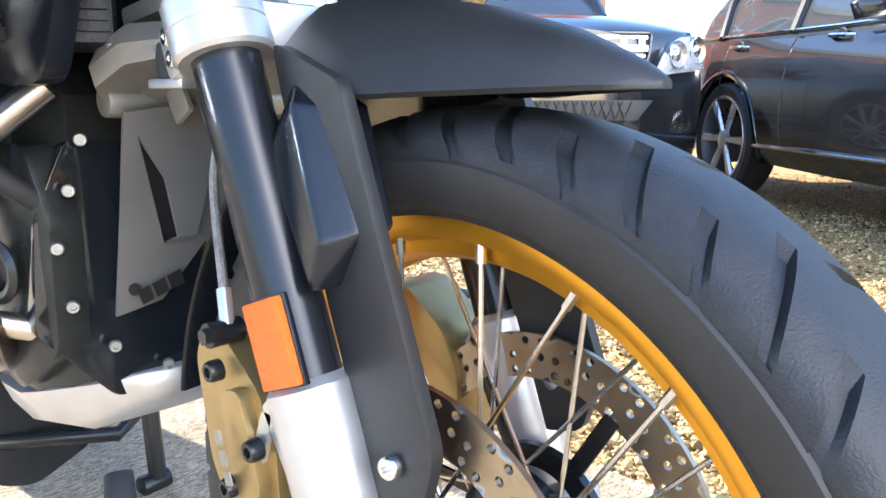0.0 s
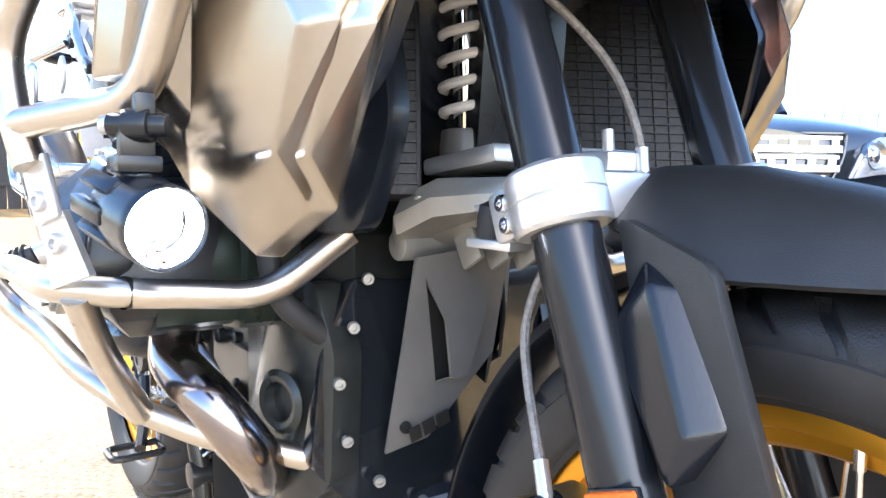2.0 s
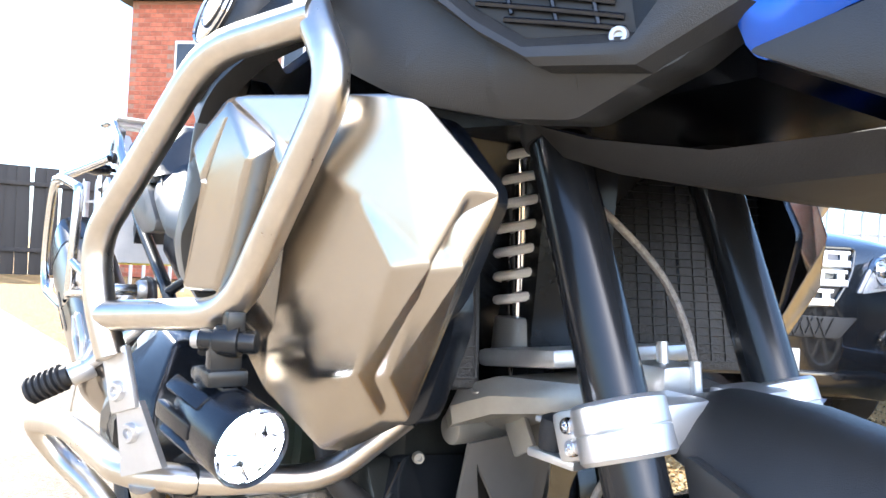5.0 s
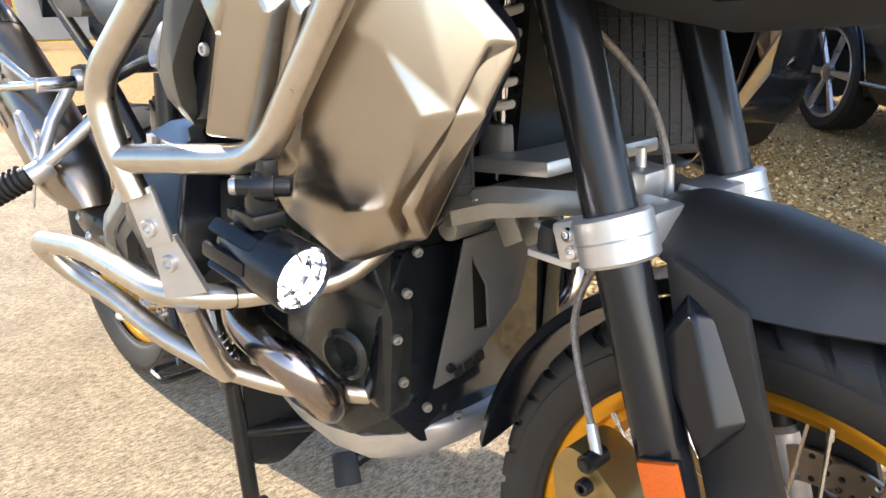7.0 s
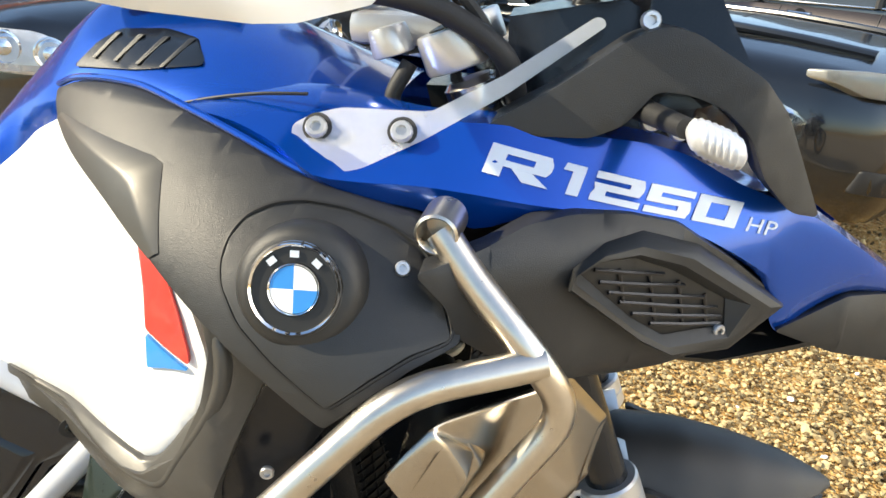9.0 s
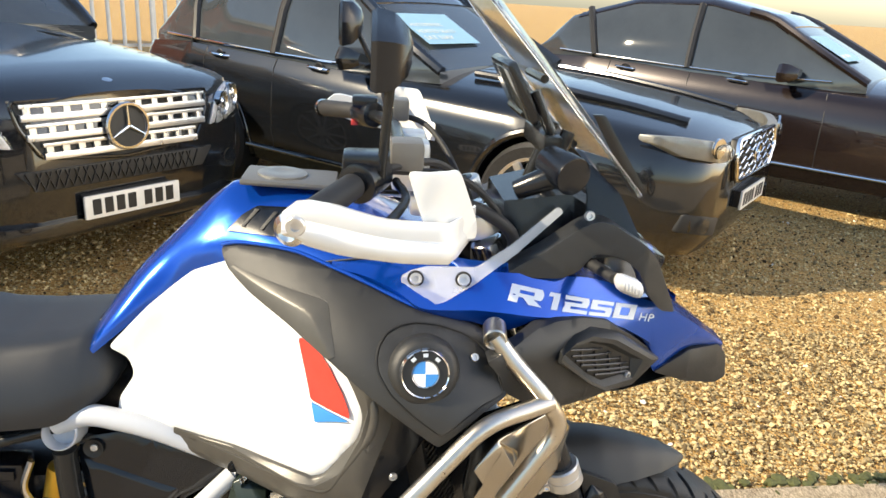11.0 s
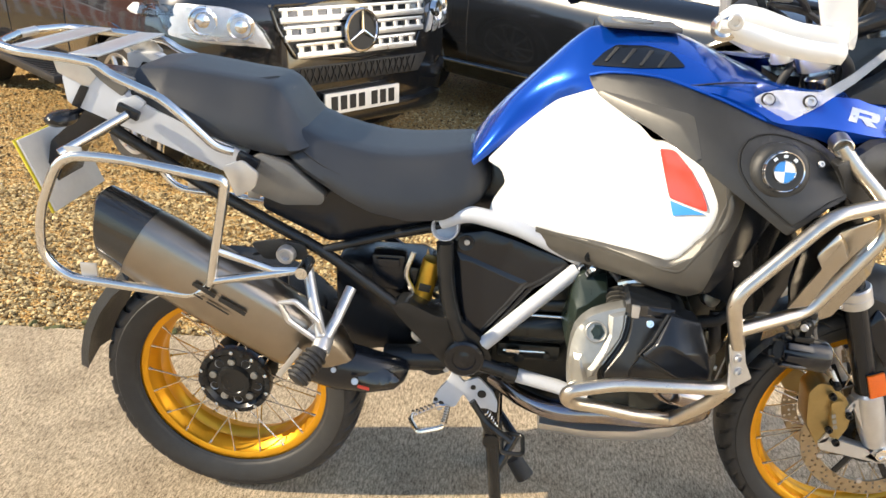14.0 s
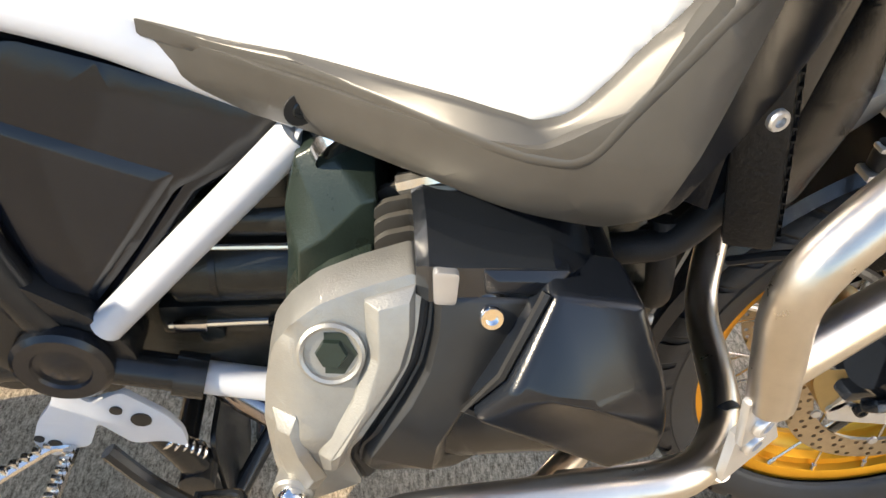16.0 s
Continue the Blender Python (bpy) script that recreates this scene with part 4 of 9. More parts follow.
GLYPHS = {"R": ("0,0 .27,0 .27,1 0,1", ".27,.77 1,.77 .94,1 .27,1", ".72,.56 1,.56 1,.77 .72,.77", ".27,.36 .94,.36 1,.56 .27,.56", ".62,0 1.02,0 .72,.36 .40,.36"),
          "1": (".36,0 .82,0 .82,.77 .36,.77", "0,.77 .82,.77 .82,1 .06,1"),
          "2": ("0,.77 1,.77 .95,1 0,1", ".72,.61 1,.61 1,.77 .72,.77", ".05,.39 .95,.39 1,.61 0,.61", "0,.22 .28,.22 .28,.39 .05,.39", "0,0 1,0 1,.22 0,.22"),
          "5": ("0,.77 1,.77 1,1 0,1", "0,.61 .28,.61 .28,.77 0,.77", "0,.39 1,.39 .95,.61 0,.61", ".72,.22 1,.22 1,.39 .72,.39", "0,0 .95,0 1,.22 0,.22"),
          "0": ("0,0 .28,.22 .28,.78 0,1", "0,0 1,0 .72,.22 .28,.22", "1,0 1,1 .72,.78 .72,.22", "0,1 .28,.78 .72,.78 1,1")}


def block_letters(text, place, mat, parent):
    """Square block letters cut from foil; text: character, start, width; height 0.0215."""
    for ch, u0, w in text:
        vs, fs = [], []
        for quad in GLYPHS[ch]:
            k = len(vs)
            for dd in (-0.001, 0.0006):
                for pair in quad.split():
                    a, bb = [float(q) for q in pair.split(",")]
                    vs.append(place(u0 + a * w, bb * 0.0215, dd))
            fs += [(k + 4, k + 5, k + 6, k + 7)] + [(k + i, k + (i + 1) % 4, k + 4 + (i + 1) % 4, k + 4 + i) for i in range(4)]
        part("letter", mesh(vs, fs), mat, parent, sharp=20)


block_letters((("R", 0.0, 0.052), ("1", 0.060, 0.022), ("2", 0.087, 0.042), ("5", 0.133, 0.040), ("0", 0.177, 0.040)), on_wing, LETTER, bike)
lettering("HP", 0.017, 1.35, lambda u, v, d: on_wing(0.226 + u, v, d), LETTER, bike, "wing_lettering", 0.001)



def vent_surround():
    """A lip round the grille: a broad bevel behind, narrow ones above and below."""
    rows = []
    for k, d in ((-0.10, -0.004), (0.0, 0.010), (0.25, 0.014), (0.6, 0.012), (1.0, 0.0015)):
        row = []
        for p, q in zip(VENT, [HOLE[0], HOLE[0], HOLE[1], HOLE[2], HOLE[3], HOLE[4], HOLE[5], HOLE[6], HOLE[7]]):
            x, z = p[0] + (q[0] - p[0]) * k, p[1] + (q[1] - p[1]) * k
            row.append((x, vent_y(x, z) - d, z))
        rows.append(row)
    return bevel(loft(rows, cap=False), 0.0015, 25)


both("vent_surround", vent_surround(), PLASTIC, bike, "sculpted raised vent surround", 30)

# ---- cowl, screen and front lamps ----
both("cowl_beam", bevel(panel([(1.188, 1.106), (1.193, 1.116), (1.244, 1.146), (1.298, 1.185), (1.322, 1.194), (1.345, 1.190), (1.400, 1.158), (1.424, 1.132), (1.468, 1.046), (1.440, 1.052), (1.412, 1.080), (1.394, 1.116), (1.372, 1.135), (1.346, 1.144), (1.320, 1.146), (1.297, 1.118), (1.272, 1.107)], lambda x, z: -0.195 - 0.10 * (1.19 - z) + 0.45 * max(0, x - 1.40), 0.045, 0.006, 0.02, 0.008), 0.004, 40), PLASTIC, bike, "dark angular cowl frame", 40)
steel_screw((1.312, -0.172, 1.196), (0.1, -1, 0.2), 0.008, 0.006)
part("headlamp", join(box(1.42, 0.035, 1.10, 0.09, 0.10, 0.07, 0.015, Matrix.Rotation(radians(25), 4, "Y")), box(1.42, -0.075, 1.10, 0.09, 0.08, 0.07, 0.015, Matrix.Rotation(radians(25), 4, "Y"))), LAMPGLASS, bike, "clear twin headlamp")
part("headlamp_body", loft([[(x, -w, z), (x, -w * 0.8, z + h), (x, w * 0.8, z + h), (x, w, z)] for x, w, z, h in ((1.20, 0.10, 1.09, 0.10), (1.30, 0.13, 1.08, 0.13), (1.39, 0.11, 1.06, 0.10), (1.44, 0.08, 1.05, 0.05))]), PLASTIC2, bike, "black headlamp housing")
both("cowl_side", panel([(1.225, 1.09), (1.24, 1.105), (1.315, 1.165), (1.318, 1.215), (1.308, 1.262), (1.320, 1.264), (1.365, 1.225), (1.40, 1.16), (1.37, 1.13), (1.30, 1.12)], flat(-0.15, -0.15, 0.25, 1.3, 1.15), 0.008, 0.002, 0.03, 0.006), PLASTIC2, bike, "black cowl side")


def screen():
    rows = []
    for i in range(13):
        t = i / 12
        x, z = 1.415 - 0.28 * t, 1.230 + 0.300 * t
        w = 0.175 - 0.045 * t ** 1.5
        rows.append([(x - 0.03 * (k / 8) ** 2 * (1 - 0.25 * t), w * k / 8, z + 0.012 * (1 - abs(k) / 8)) for k in range(-8, 9)])
    bm = loft(rows, cap=False, closed=False)
    g = bmesh.ops.extrude_face_region(bm, geom=bm.faces[:])
    bmesh.ops.translate(bm, vec=(-0.003, 0, -0.0015), verts=[e for e in g["geom"] if isinstance(e, bmesh.types.BMVert)])
    return bm


ws = part("windscreen", screen(), CLEAR, bike, "tall clear windscreen", 50)
ws.visible_shadow = False
for s in (-1, 1):
    part("screen_edge", sweep([(1.415 - 0.28 * t - 0.03 * (1 - 0.25 * t), s * (0.175 - 0.045 * t ** 1.5), 1.230 + 0.300 * t) for t in (0, 0.25, 0.5, 0.75, 1)], 0.0035, 6), CLEAR, bike)
both("screen_strip", panel([(1.372, 1.232), (1.392, 1.238), (1.318, 1.345), (1.300, 1.345)], flat(-0.172, 0.0, 0.05, 1.34, 1.28), 0.008, 0.002, 0.03, 0.004), PLASTIC2, bike, "black screen rail")
def deflector():
    """A bent clear plate: rounded foot on the wing, long wedge rising along the cowl."""
    plane_y = lambda x, z: -0.217 + (1.0 if z < 1.107 else 0.59) * (z - 1.107)
    return panel([(1.033, 1.108), (1.036, 1.098), (1.044, 1.091), (1.066, 1.083), (1.082, 1.079), (1.096, 1.082), (1.145, 1.104), (1.205, 1.136), (1.283, 1.188), (1.281, 1.194), (1.274, 1.195), (1.200, 1.149), (1.145, 1.122), (1.072, 1.122), (1.048, 1.116)], lambda x, z: plane_y(x, z) + 0.25 * max(0, x - 1.14), 0.005, 0.0016, 0.012, 0.006)


for d in both("wind_deflector", deflector(), FROST, bike, "clear plastic wind deflector"):
    d.visible_shadow = False
for x in (1.055, 1.124):
    steel_screw((x, -0.219, 1.107), (0, -0.85, 0.5), 0.009, 0.006)
    both("washer", lathe([(0.012, 0), (0.012, 0.0025), (1e-6, 0.0025)], (x, -0.217, 1.107), (0, -0.85, 0.5), 20), GRIP, bike)
part("fog_housing", join(rod((1.26, -0.10, 1.262), (1.285, -0.165, 1.252), 0.026, 0.030, 32, 0.005), rod((1.21, -0.11, 1.215), (1.275, -0.13, 1.25), 0.016, 0.020, 20, 0.004)), PLASTIC2, bike, "round black switch housing")
part("cowl_bracket", join(rod((1.235, -0.06, 1.10), (1.30, -0.05, 1.30), 0.012, n=10), rod((1.235, 0.06, 1.10), (1.30, 0.05, 1.30), 0.012, n=10), box(1.27, 0, 1.28, 0.03, 0.16, 0.03, 0.004)), BLACKMETAL, bike, "black cowl bracket")
ind = part("indicator", loft([[(1.334 + 0.044 * t, -0.255 + 0.015 * math.cos(a) * r, 1.127 - 0.016 * t + 0.0135 * math.sin(a) * r) for a in [2 * math.pi * k / 20 for k in range(20)]] for t, r in [(q / 18, (1 - (q / 9 - 1) ** 4 * 0.96) ** 0.5 * (1 + 0.05 * (-1) ** q)) for q in range(19)]]), REFLECTOR, bike, "clear ribbed indicator lamp", 60)
part("indicator_stalk", rod((1.31, -0.17, 1.128), (1.335, -0.25, 1.128), 0.010, 0.008, 12), GRIP, bike)
for p in ((1.322, -0.172, 1.118), (1.345, -0.175, 1.112)):
    steel_screw(p, (0.1, -1, 0.1), 0.009, 0.008)

# ---- handlebar, hand guards, mirrors, display ----
part("handlebar", sweep(fillet([(0.885, 0.43, 1.245), (0.985, 0.26, 1.265), (1.03, 0.12, 1.27), (1.03, -0.12, 1.27), (0.985, -0.26, 1.265), (0.905, -0.43, 1.25)], 0.05), 0.011), BLACKMETAL, bike, "black handlebar")
part("bar_clamp", join(box(1.05, 0.045, 1.235, 0.06, 0.05, 0.08, 0.01), box(1.05, -0.045, 1.235, 0.06, 0.05, 0.08, 0.01), box(1.10, 0, 1.175, 0.10, 0.18, 0.030, 0.01), rod((1.163, -0.117, 1.148), (1.150, -0.117, 1.182), 0.034, 0.034, 28, 0.005), rod((1.163, 0.087, 1.148), (1.150, 0.087, 1.182), 0.034, 0.034, 28, 0.005), rod((1.100, -0.117, 1.155), (1.092, -0.117, 1.180), 0.020, 0.018, 20, 0.004)), ALU, bike, "silver top yoke and bar risers")
for s in (-1, 1):
    part("grip", rod((0.905 if s < 0 else 0.888, s * 0.425, 1.247), (0.965, s * 0.30, 1.262), 0.0175, 0.0165, 20, 0.003), GRIP, bike, "black rubber grip")
    part("bar_end", lathe([(0.019, 0), (0.019, 0.012), (0.012, 0.018), (1e-6, 0.012)], (0.905 if s < 0 else 0.888, s * 0.425, 1.246), (-0.4, s, 0), 20), BRIGHT, bike, "steel bar end")
    part("switch_unit", join(rod((0.968, s * 0.295, 1.262), (0.995, s * 0.235, 1.266), 0.027, 0.025, 20, 0.006), box(0.975, s * 0.265, 1.288, 0.05, 0.05, 0.022, 0.006)), PLASTIC2, bike, "black switch unit")
    part("lever", sweep(smooth_path([(1.02, s * 0.24, 1.255), (1.03, s * 0.30, 1.243), (0.985, s * 0.42, 1.228)]), 0.006, 8), BLACKMETAL, bike, "black hand lever")
    part("fluid_reservoir", box(1.035, s * 0.205, 1.285, 0.045, 0.05, 0.04, 0.006), GREYPLASTIC, bike, "grey fluid reservoir")
part("kill_switch", box(0.955, 0.285, 1.243, 0.014, 0.02, 0.012, 0.003), REDPAINT, bike, "red switch")


def hand_guard():
    """Two tiers: an upper band, a ledge, and a fuller lower lip."""
    secs = []
    for i in range(17):
        t = i / 16
        x = 0.893 + 0.226 * t
        y = -0.442 + 0.045 * t ** 2 + 0.45 * max(0, t - 0.82)
        top = lerp(t, (0, 0.08, 0.24, 0.48, 0.8, 1), (1.264, 1.279, 1.273, 1.256, 1.247, 1.243))
        low = lerp(t, (0, 0.08, 0.27, 0.57, 0.87, 1), (1.240, 1.230, 1.217, 1.205, 1.198, 1.206))
        m = low + 0.48 * (top - low)
        secs.append([(x, y + 0.016, top), (x, y + 0.006, top + 0.001), (x, y + 0.002, top - 0.006), (x, y + 0.003, m + 0.006), (x, y - 0.004, m), (x, y - 0.007, m - 0.006), (x, y - 0.005, low + 0.010), (x, y + 0.004, low + 0.001), (x, y + 0.022, low + 0.004), (x, y + 0.014, m)])
    return bevel(loft(secs), 0.0012, 30)


both("hand_guard", hand_guard(), WHITE, bike, "white hand guard", 50)
both("guard_shield", panel([(1.026, 1.304), (1.088, 1.303), (1.106, 1.26), (1.116, 1.235), (1.117, 1.212), (1.085, 1.222), (1.046, 1.246)], lambda x, z: -0.398 + 0.9 * max(0, x - 1.06), 0.010, 0.003, 0.02, 0.008), WHITE, bike, "white upper shield of the hand guard", 50)
both("guard_bolt", screw((0.909, -0.452, 1.256), (-0.1, -1, 0), 0.011, 0.006), ALU, bike)
for s, stem, head in ((-1, ((0.999, -0.280, 1.270), (1.003, -0.290, 1.330), (1.006, -0.296, 1.385)), (1.008, -0.30, 1.428)), (1, ((1.025, 0.30, 1.25), (1.005, 0.42, 1.32), (0.955, 0.435, 1.41)), (0.945, 0.434, 1.43))):
    mir = part("mirror", loft([[(head[0] + dx, head[1] + s * w * (-0.55), head[2] - h), (head[0] + dx, head[1] + s * w * 0.55, head[2] - h * 0.9), (head[0] + dx, head[1] + s * w * 0.62, head[2] + h * 0.3), (head[0] + dx, head[1] + s * w * 0.2, head[2] + h), (head[0] + dx, head[1] - s * w * 0.4, head[2] + h * 0.85), (head[0] + dx, head[1] - s * w * 0.62, head[2])] for dx, w, h in ((-0.026, 0.125, 0.043), (-0.020, 0.135, 0.047), (0.0, 0.125, 0.043), (0.016, 0.085, 0.028), (0.022, 0.04, 0.012))]), PLASTIC2, bike, "black rear-view mirror", 40)
    part("mirror_glass", loft([[(head[0] - 0.0275, head[1] + s * w * (-0.55), head[2] - h), (head[0] - 0.0275, head[1] + s * w * 0.55, head[2] - h * 0.9), (head[0] - 0.0275, head[1] + s * w * 0.62, head[2] + h * 0.3), (head[0] - 0.0275, head[1] + s * w * 0.2, head[2] + h), (head[0] - 0.0275, head[1] - s * w * 0.4, head[2] + h * 0.85), (head[0] - 0.0275, head[1] - s * w * 0.62, head[2])] for w, h in ((0.115, 0.038), (0.114, 0.0375))]), MIRROR, mir, "mirror glass")
    part("mirror_stem", sweep(fillet([*stem, head], 0.03), 0.0065, 10), BLACKMETAL, bike, "black mirror stem")
dash = part("display", box(1.215, -0.005, 1.36, 0.016, 0.17, 0.10, 0.006, Matrix.Rotation(radians(-28), 4, "Y")), PLASTIC2, bike, "black instrument display")
for y in (-0.117, 0.087):
    part("fork_collar", lathe([(0.022, 0), (0.022, 0.020), (0.026, 0.024), (0.026, 0.044), (0.020, 0.050), (1e-6, 0.050)], (1.186, y, 1.092), (-0.378, 0, 1), 28), BRIGHT, bike, "polished collar on the fork tube")
    part("fork_cap", lathe([(0.022, 0), (0.021, 0.006), (0.012, 0.008), (0.010, 0.004), (1e-6, 0.004)], (1.152, y, 1.178), (-0.378, 0, 1), 24), ENGINE, bike, "dark fork cap")
part("ribbed_hose", sweep(smooth_path([(1.115, -0.125, 1.150), (1.100, -0.130, 1.118), (1.115, -0.130, 1.094), (1.155, -0.125, 1.085)]), 0.0075, 10), GRIP, bike, "ribbed black hose")
part("cable", sweep(smooth_path([(1.06, -0.20, 1.215), (1.111, -0.165, 1.207), (1.156, -0.155, 1.192), (1.200, -0.150, 1.160), (1.215, -0.13, 1.11)]), 0.010, 12), GRIP, bike, "thick black cable sleeve")
part("display_glass", box(1.2075, -0.005, 1.3565, 0.003, 0.15, 0.082, 0.001, Matrix.Rotation(radians(-28), 4, "Y")), CARGLASS, dash)
part("display_mount", join(rod((1.24, -0.045, 1.36), (1.285, -0.05, 1.27), 0.009, n=10), rod((1.24, 0.045, 1.36), (1.285, 0.05, 1.27), 0.009, n=10), rod((1.225, -0.06, 1.325), (1.225, 0.06, 1.325), 0.007, n=8), rod((1.25, -0.06, 1.38), (1.25, 0.06, 1.38), 0.007, n=8)), BLACKMETAL, bike, "display mount rods")
for k, pth in enumerate(([(1.0, -0.24, 1.27), (1.08, -0.19, 1.27), (1.14, -0.11, 1.20), (1.16, -0.08, 1.08)], [(1.0, 0.24, 1.27), (1.09, 0.19, 1.26), (1.15, 0.11, 1.18), (1.17, 0.08, 1.08)], [(1.01, -0.20, 1.26), (1.12, -0.15, 1.24), (1.19, -0.14, 1.17), (1.20, -0.10, 1.08)])):
    part("cable", sweep(smooth_path(pth), 0.0055, 8), GRIP, bike, "black control cable")

# ---- seat and tail ----
def blend_stations(rows, n=28):
    xs = [r[0] for r in rows]
    out = []
    for i in range(n):
        x = xs[0] + (xs[-1] - xs[0]) * i / (n - 1)
        out.append((x, *[lerp(x, xs, [r[k] for r in rows]) for k in range(1, len(rows[0]))]))
    return out


def saddle(stations, n=44):
    """stations: x, half width of the top, half width of the flanks, top edge z, bottom z"""
    secs = []
    for x, wt, wb, top, bot in blend_stations(stations, n):
        d = top - bot
        r = min(0.014, d * 0.2)
        half_ring = [(0.0, top + 0.004), (wt * 0.45, top + 0.0045), (wt * 0.8, top + 0.003), (wt - 0.010, top - 0.001), (wt, top - r * 0.7), (wt + (wb - wt) * 0.45, top - d * 0.30), (wt + (wb - wt) * 0.85, top - d * 0.58), (wb, top - d * 0.82), (wb - 0.005, bot + d * 0.03), (wb * 0.86, bot), (wb * 0.4, bot)]
        secs.append([(x, -y, z) for y, z in half_ring] + [(x, y, z) for y, z in half_ring[:0:-1]])
    return loft(secs)


part("rider_seat", saddle([(0.172, 0.060, 0.090, 0.962, 0.945), (0.180, 0.095, 0.125, 0.972, 0.930), (0.200, 0.110, 0.146, 0.974, 0.915), (0.225, 0.115, 0.155, 0.966, 0.898), (0.25, 0.118, 0.160, 0.953, 0.884), (0.31, 0.120, 0.166, 0.938, 0.848), (0.36, 0.120, 0.170, 0.930, 0.826), (0.43, 0.118, 0.166, 0.930, 0.812), (0.50, 0.112, 0.155, 0.937, 0.813), (0.545, 0.100, 0.140, 0.944, 0.830), (0.575, 0.080, 0.118, 0.938, 0.850), (0.592, 0.05, 0.080, 0.925, 0.875)]), SEAT, bike, "black rider seat", 48)
part("pillion_seat", saddle([(-0.137, 0.075, 0.095, 1.058, 1.030), (-0.124, 0.098, 0.128, 1.073, 1.016), (-0.06, 0.100, 0.142, 1.077, 0.992), (0.01, 0.098, 0.150, 1.069, 0.967), (0.07, 0.096, 0.153, 1.061, 0.948), (0.12, 0.096, 0.154, 1.056, 0.936), (0.145, 0.096, 0.154, 1.052, 0.931), (0.165, 0.097, 0.154, 1.040, 0.929), (0.184, 0.098, 0.154, 1.015, 0.929), (0.200, 0.098, 0.152, 0.990, 0.932), (0.215, 0.096, 0.148, 0.968, 0.938), (0.226, 0.090, 0.140, 0.957, 0.944), (0.233, 0.075, 0.120, 0.952, 0.947)], 60), SEAT, bike, "black pillion seat with a raised front ridge", 48)
for k in range(3):
    part("seat_mark", turned(box(0, 0, 0, 0.030, 0.005, 0.0018, 0.0008), Matrix.Translation((0.118 + 0.006 * k, -0.045 + 0.012 * k, 1.0605 - 0.0006 * k)) @ Matrix.Rotation(radians(20), 4, "Z")), SEAT, bike)
both("seat_seam", sweep(smooth_path([(0.20, -0.137, 0.957), (0.25, -0.147, 0.922), (0.31, -0.151, 0.894), (0.36, -0.153, 0.880), (0.43, -0.150, 0.873), (0.50, -0.140, 0.877), (0.55, -0.124, 0.888)]), 0.0016, 6), GRIP, bike)

part("tail_body", loft([[(x, -w, z0), (x, -w, z1), (x, w, z1), (x, w, z0)] for x, w, z0, z1 in ((-0.28, 0.06, 0.97, 1.05), (-0.10, 0.09, 0.93, 1.03), (0.10, 0.10, 0.86, 0.95), (0.30, 0.10, 0.77, 0.86), (0.52, 0.09, 0.78, 0.86))]), PLASTIC2, bike, "black tail undertray")
both("tail_rail", panel([(-0.249, 1.066), (-0.246, 1.012), (0.075, 0.883), (0.108, 0.930), (-0.115, 1.025), (-0.18, 1.066)], flat(-0.145), 0.03, 0.005, 0.05, 0.008), FRAMEWHITE, bike, "white tail rail")
both("tail_band", panel([(-0.212, 1.048), (-0.196, 1.044), (-0.222, 1.002), (-0.238, 1.008)], flat(-0.1485), 0.036, 0.002, 0.05, 0.003), PLASTIC2, bike, "black band round the tail")
both("tail_band", panel([(-0.150, 1.018), (-0.105, 1.034), (-0.085, 1.020), (-0.100, 1.004), (-0.145, 0.988)], flat(-0.1495), 0.008, 0.002, 0.05, 0.006), FRAMEWHITE, bike, "white rack mount")
both("tail_cover", panel([(0.063, 0.895), (0.138, 0.935), (0.197, 0.916), (0.267, 0.856), (0.26, 0.837), (0.181, 0.832), (0.121, 0.854)], flat(-0.16), 0.03, 0.005, 0.03, 0.01, crown=0.006), GREYPLASTIC, bike, "grey side cover below the pillion seat")
both("rail_clamp", box(0.12, -0.172, 0.925, 0.045, 0.014, 0.022, 0.004, Matrix.Rotation(radians(25), 4, "Y")), PLASTIC2, bike, "black rack clamp")
both("rail_clamp", box(-0.115, -0.162, 1.005, 0.045, 0.012, 0.020, 0.004, Matrix.Rotation(radians(25), 4, "Y")), PLASTIC2, bike, "black rack clamp")
both("under_seat_panel", panel([(0.13, 0.87), (0.26, 0.86), (0.34, 0.82), (0.52, 0.80), (0.50, 0.775), (0.40, 0.75), (0.26, 0.735), (0.12, 0.80)], flat(-0.105), 0.02, 0.003, 0.05, 0.01), PLASTIC2, bike, "black panel under the seat")
# grab rails and luggage rack
for s in (-1, 1):
    part("grab_rail", sweep(fillet([(-0.400, s * 0.03, 1.118), (-0.385, s * 0.120, 1.113), (-0.34, s * 0.145, 1.107), (-0.219, s * 0.150, 1.098), (-0.168, s * 0.152, 1.090), (-0.145, s * 0.154, 1.072), (-0.044, s * 0.165, 1.035), (-0.012, s * 0.170, 1.012), (0.055, s * 0.165, 0.945), (0.085, s * 0.155, 0.935)], 0.022), 0.0092, 12), BRIGHT, bike, "polished steel grab rail")
    part("rack_plate", panel([(-0.175, 1.068), (-0.20, 1.094), (-0.26, 1.098), (-0.255, 1.070), (-0.20, 1.045)], flat(-0.148), 0.004, 0.001, 0.05, 0.006) if s < 0 else mirrored(panel([(-0.175, 1.068), (-0.20, 1.094), (-0.26, 1.098), (-0.255, 1.070), (-0.20, 1.045)], flat(-0.148), 0.004, 0.001, 0.05, 0.006)), ALU, bike, "alloy side plate of the rack")
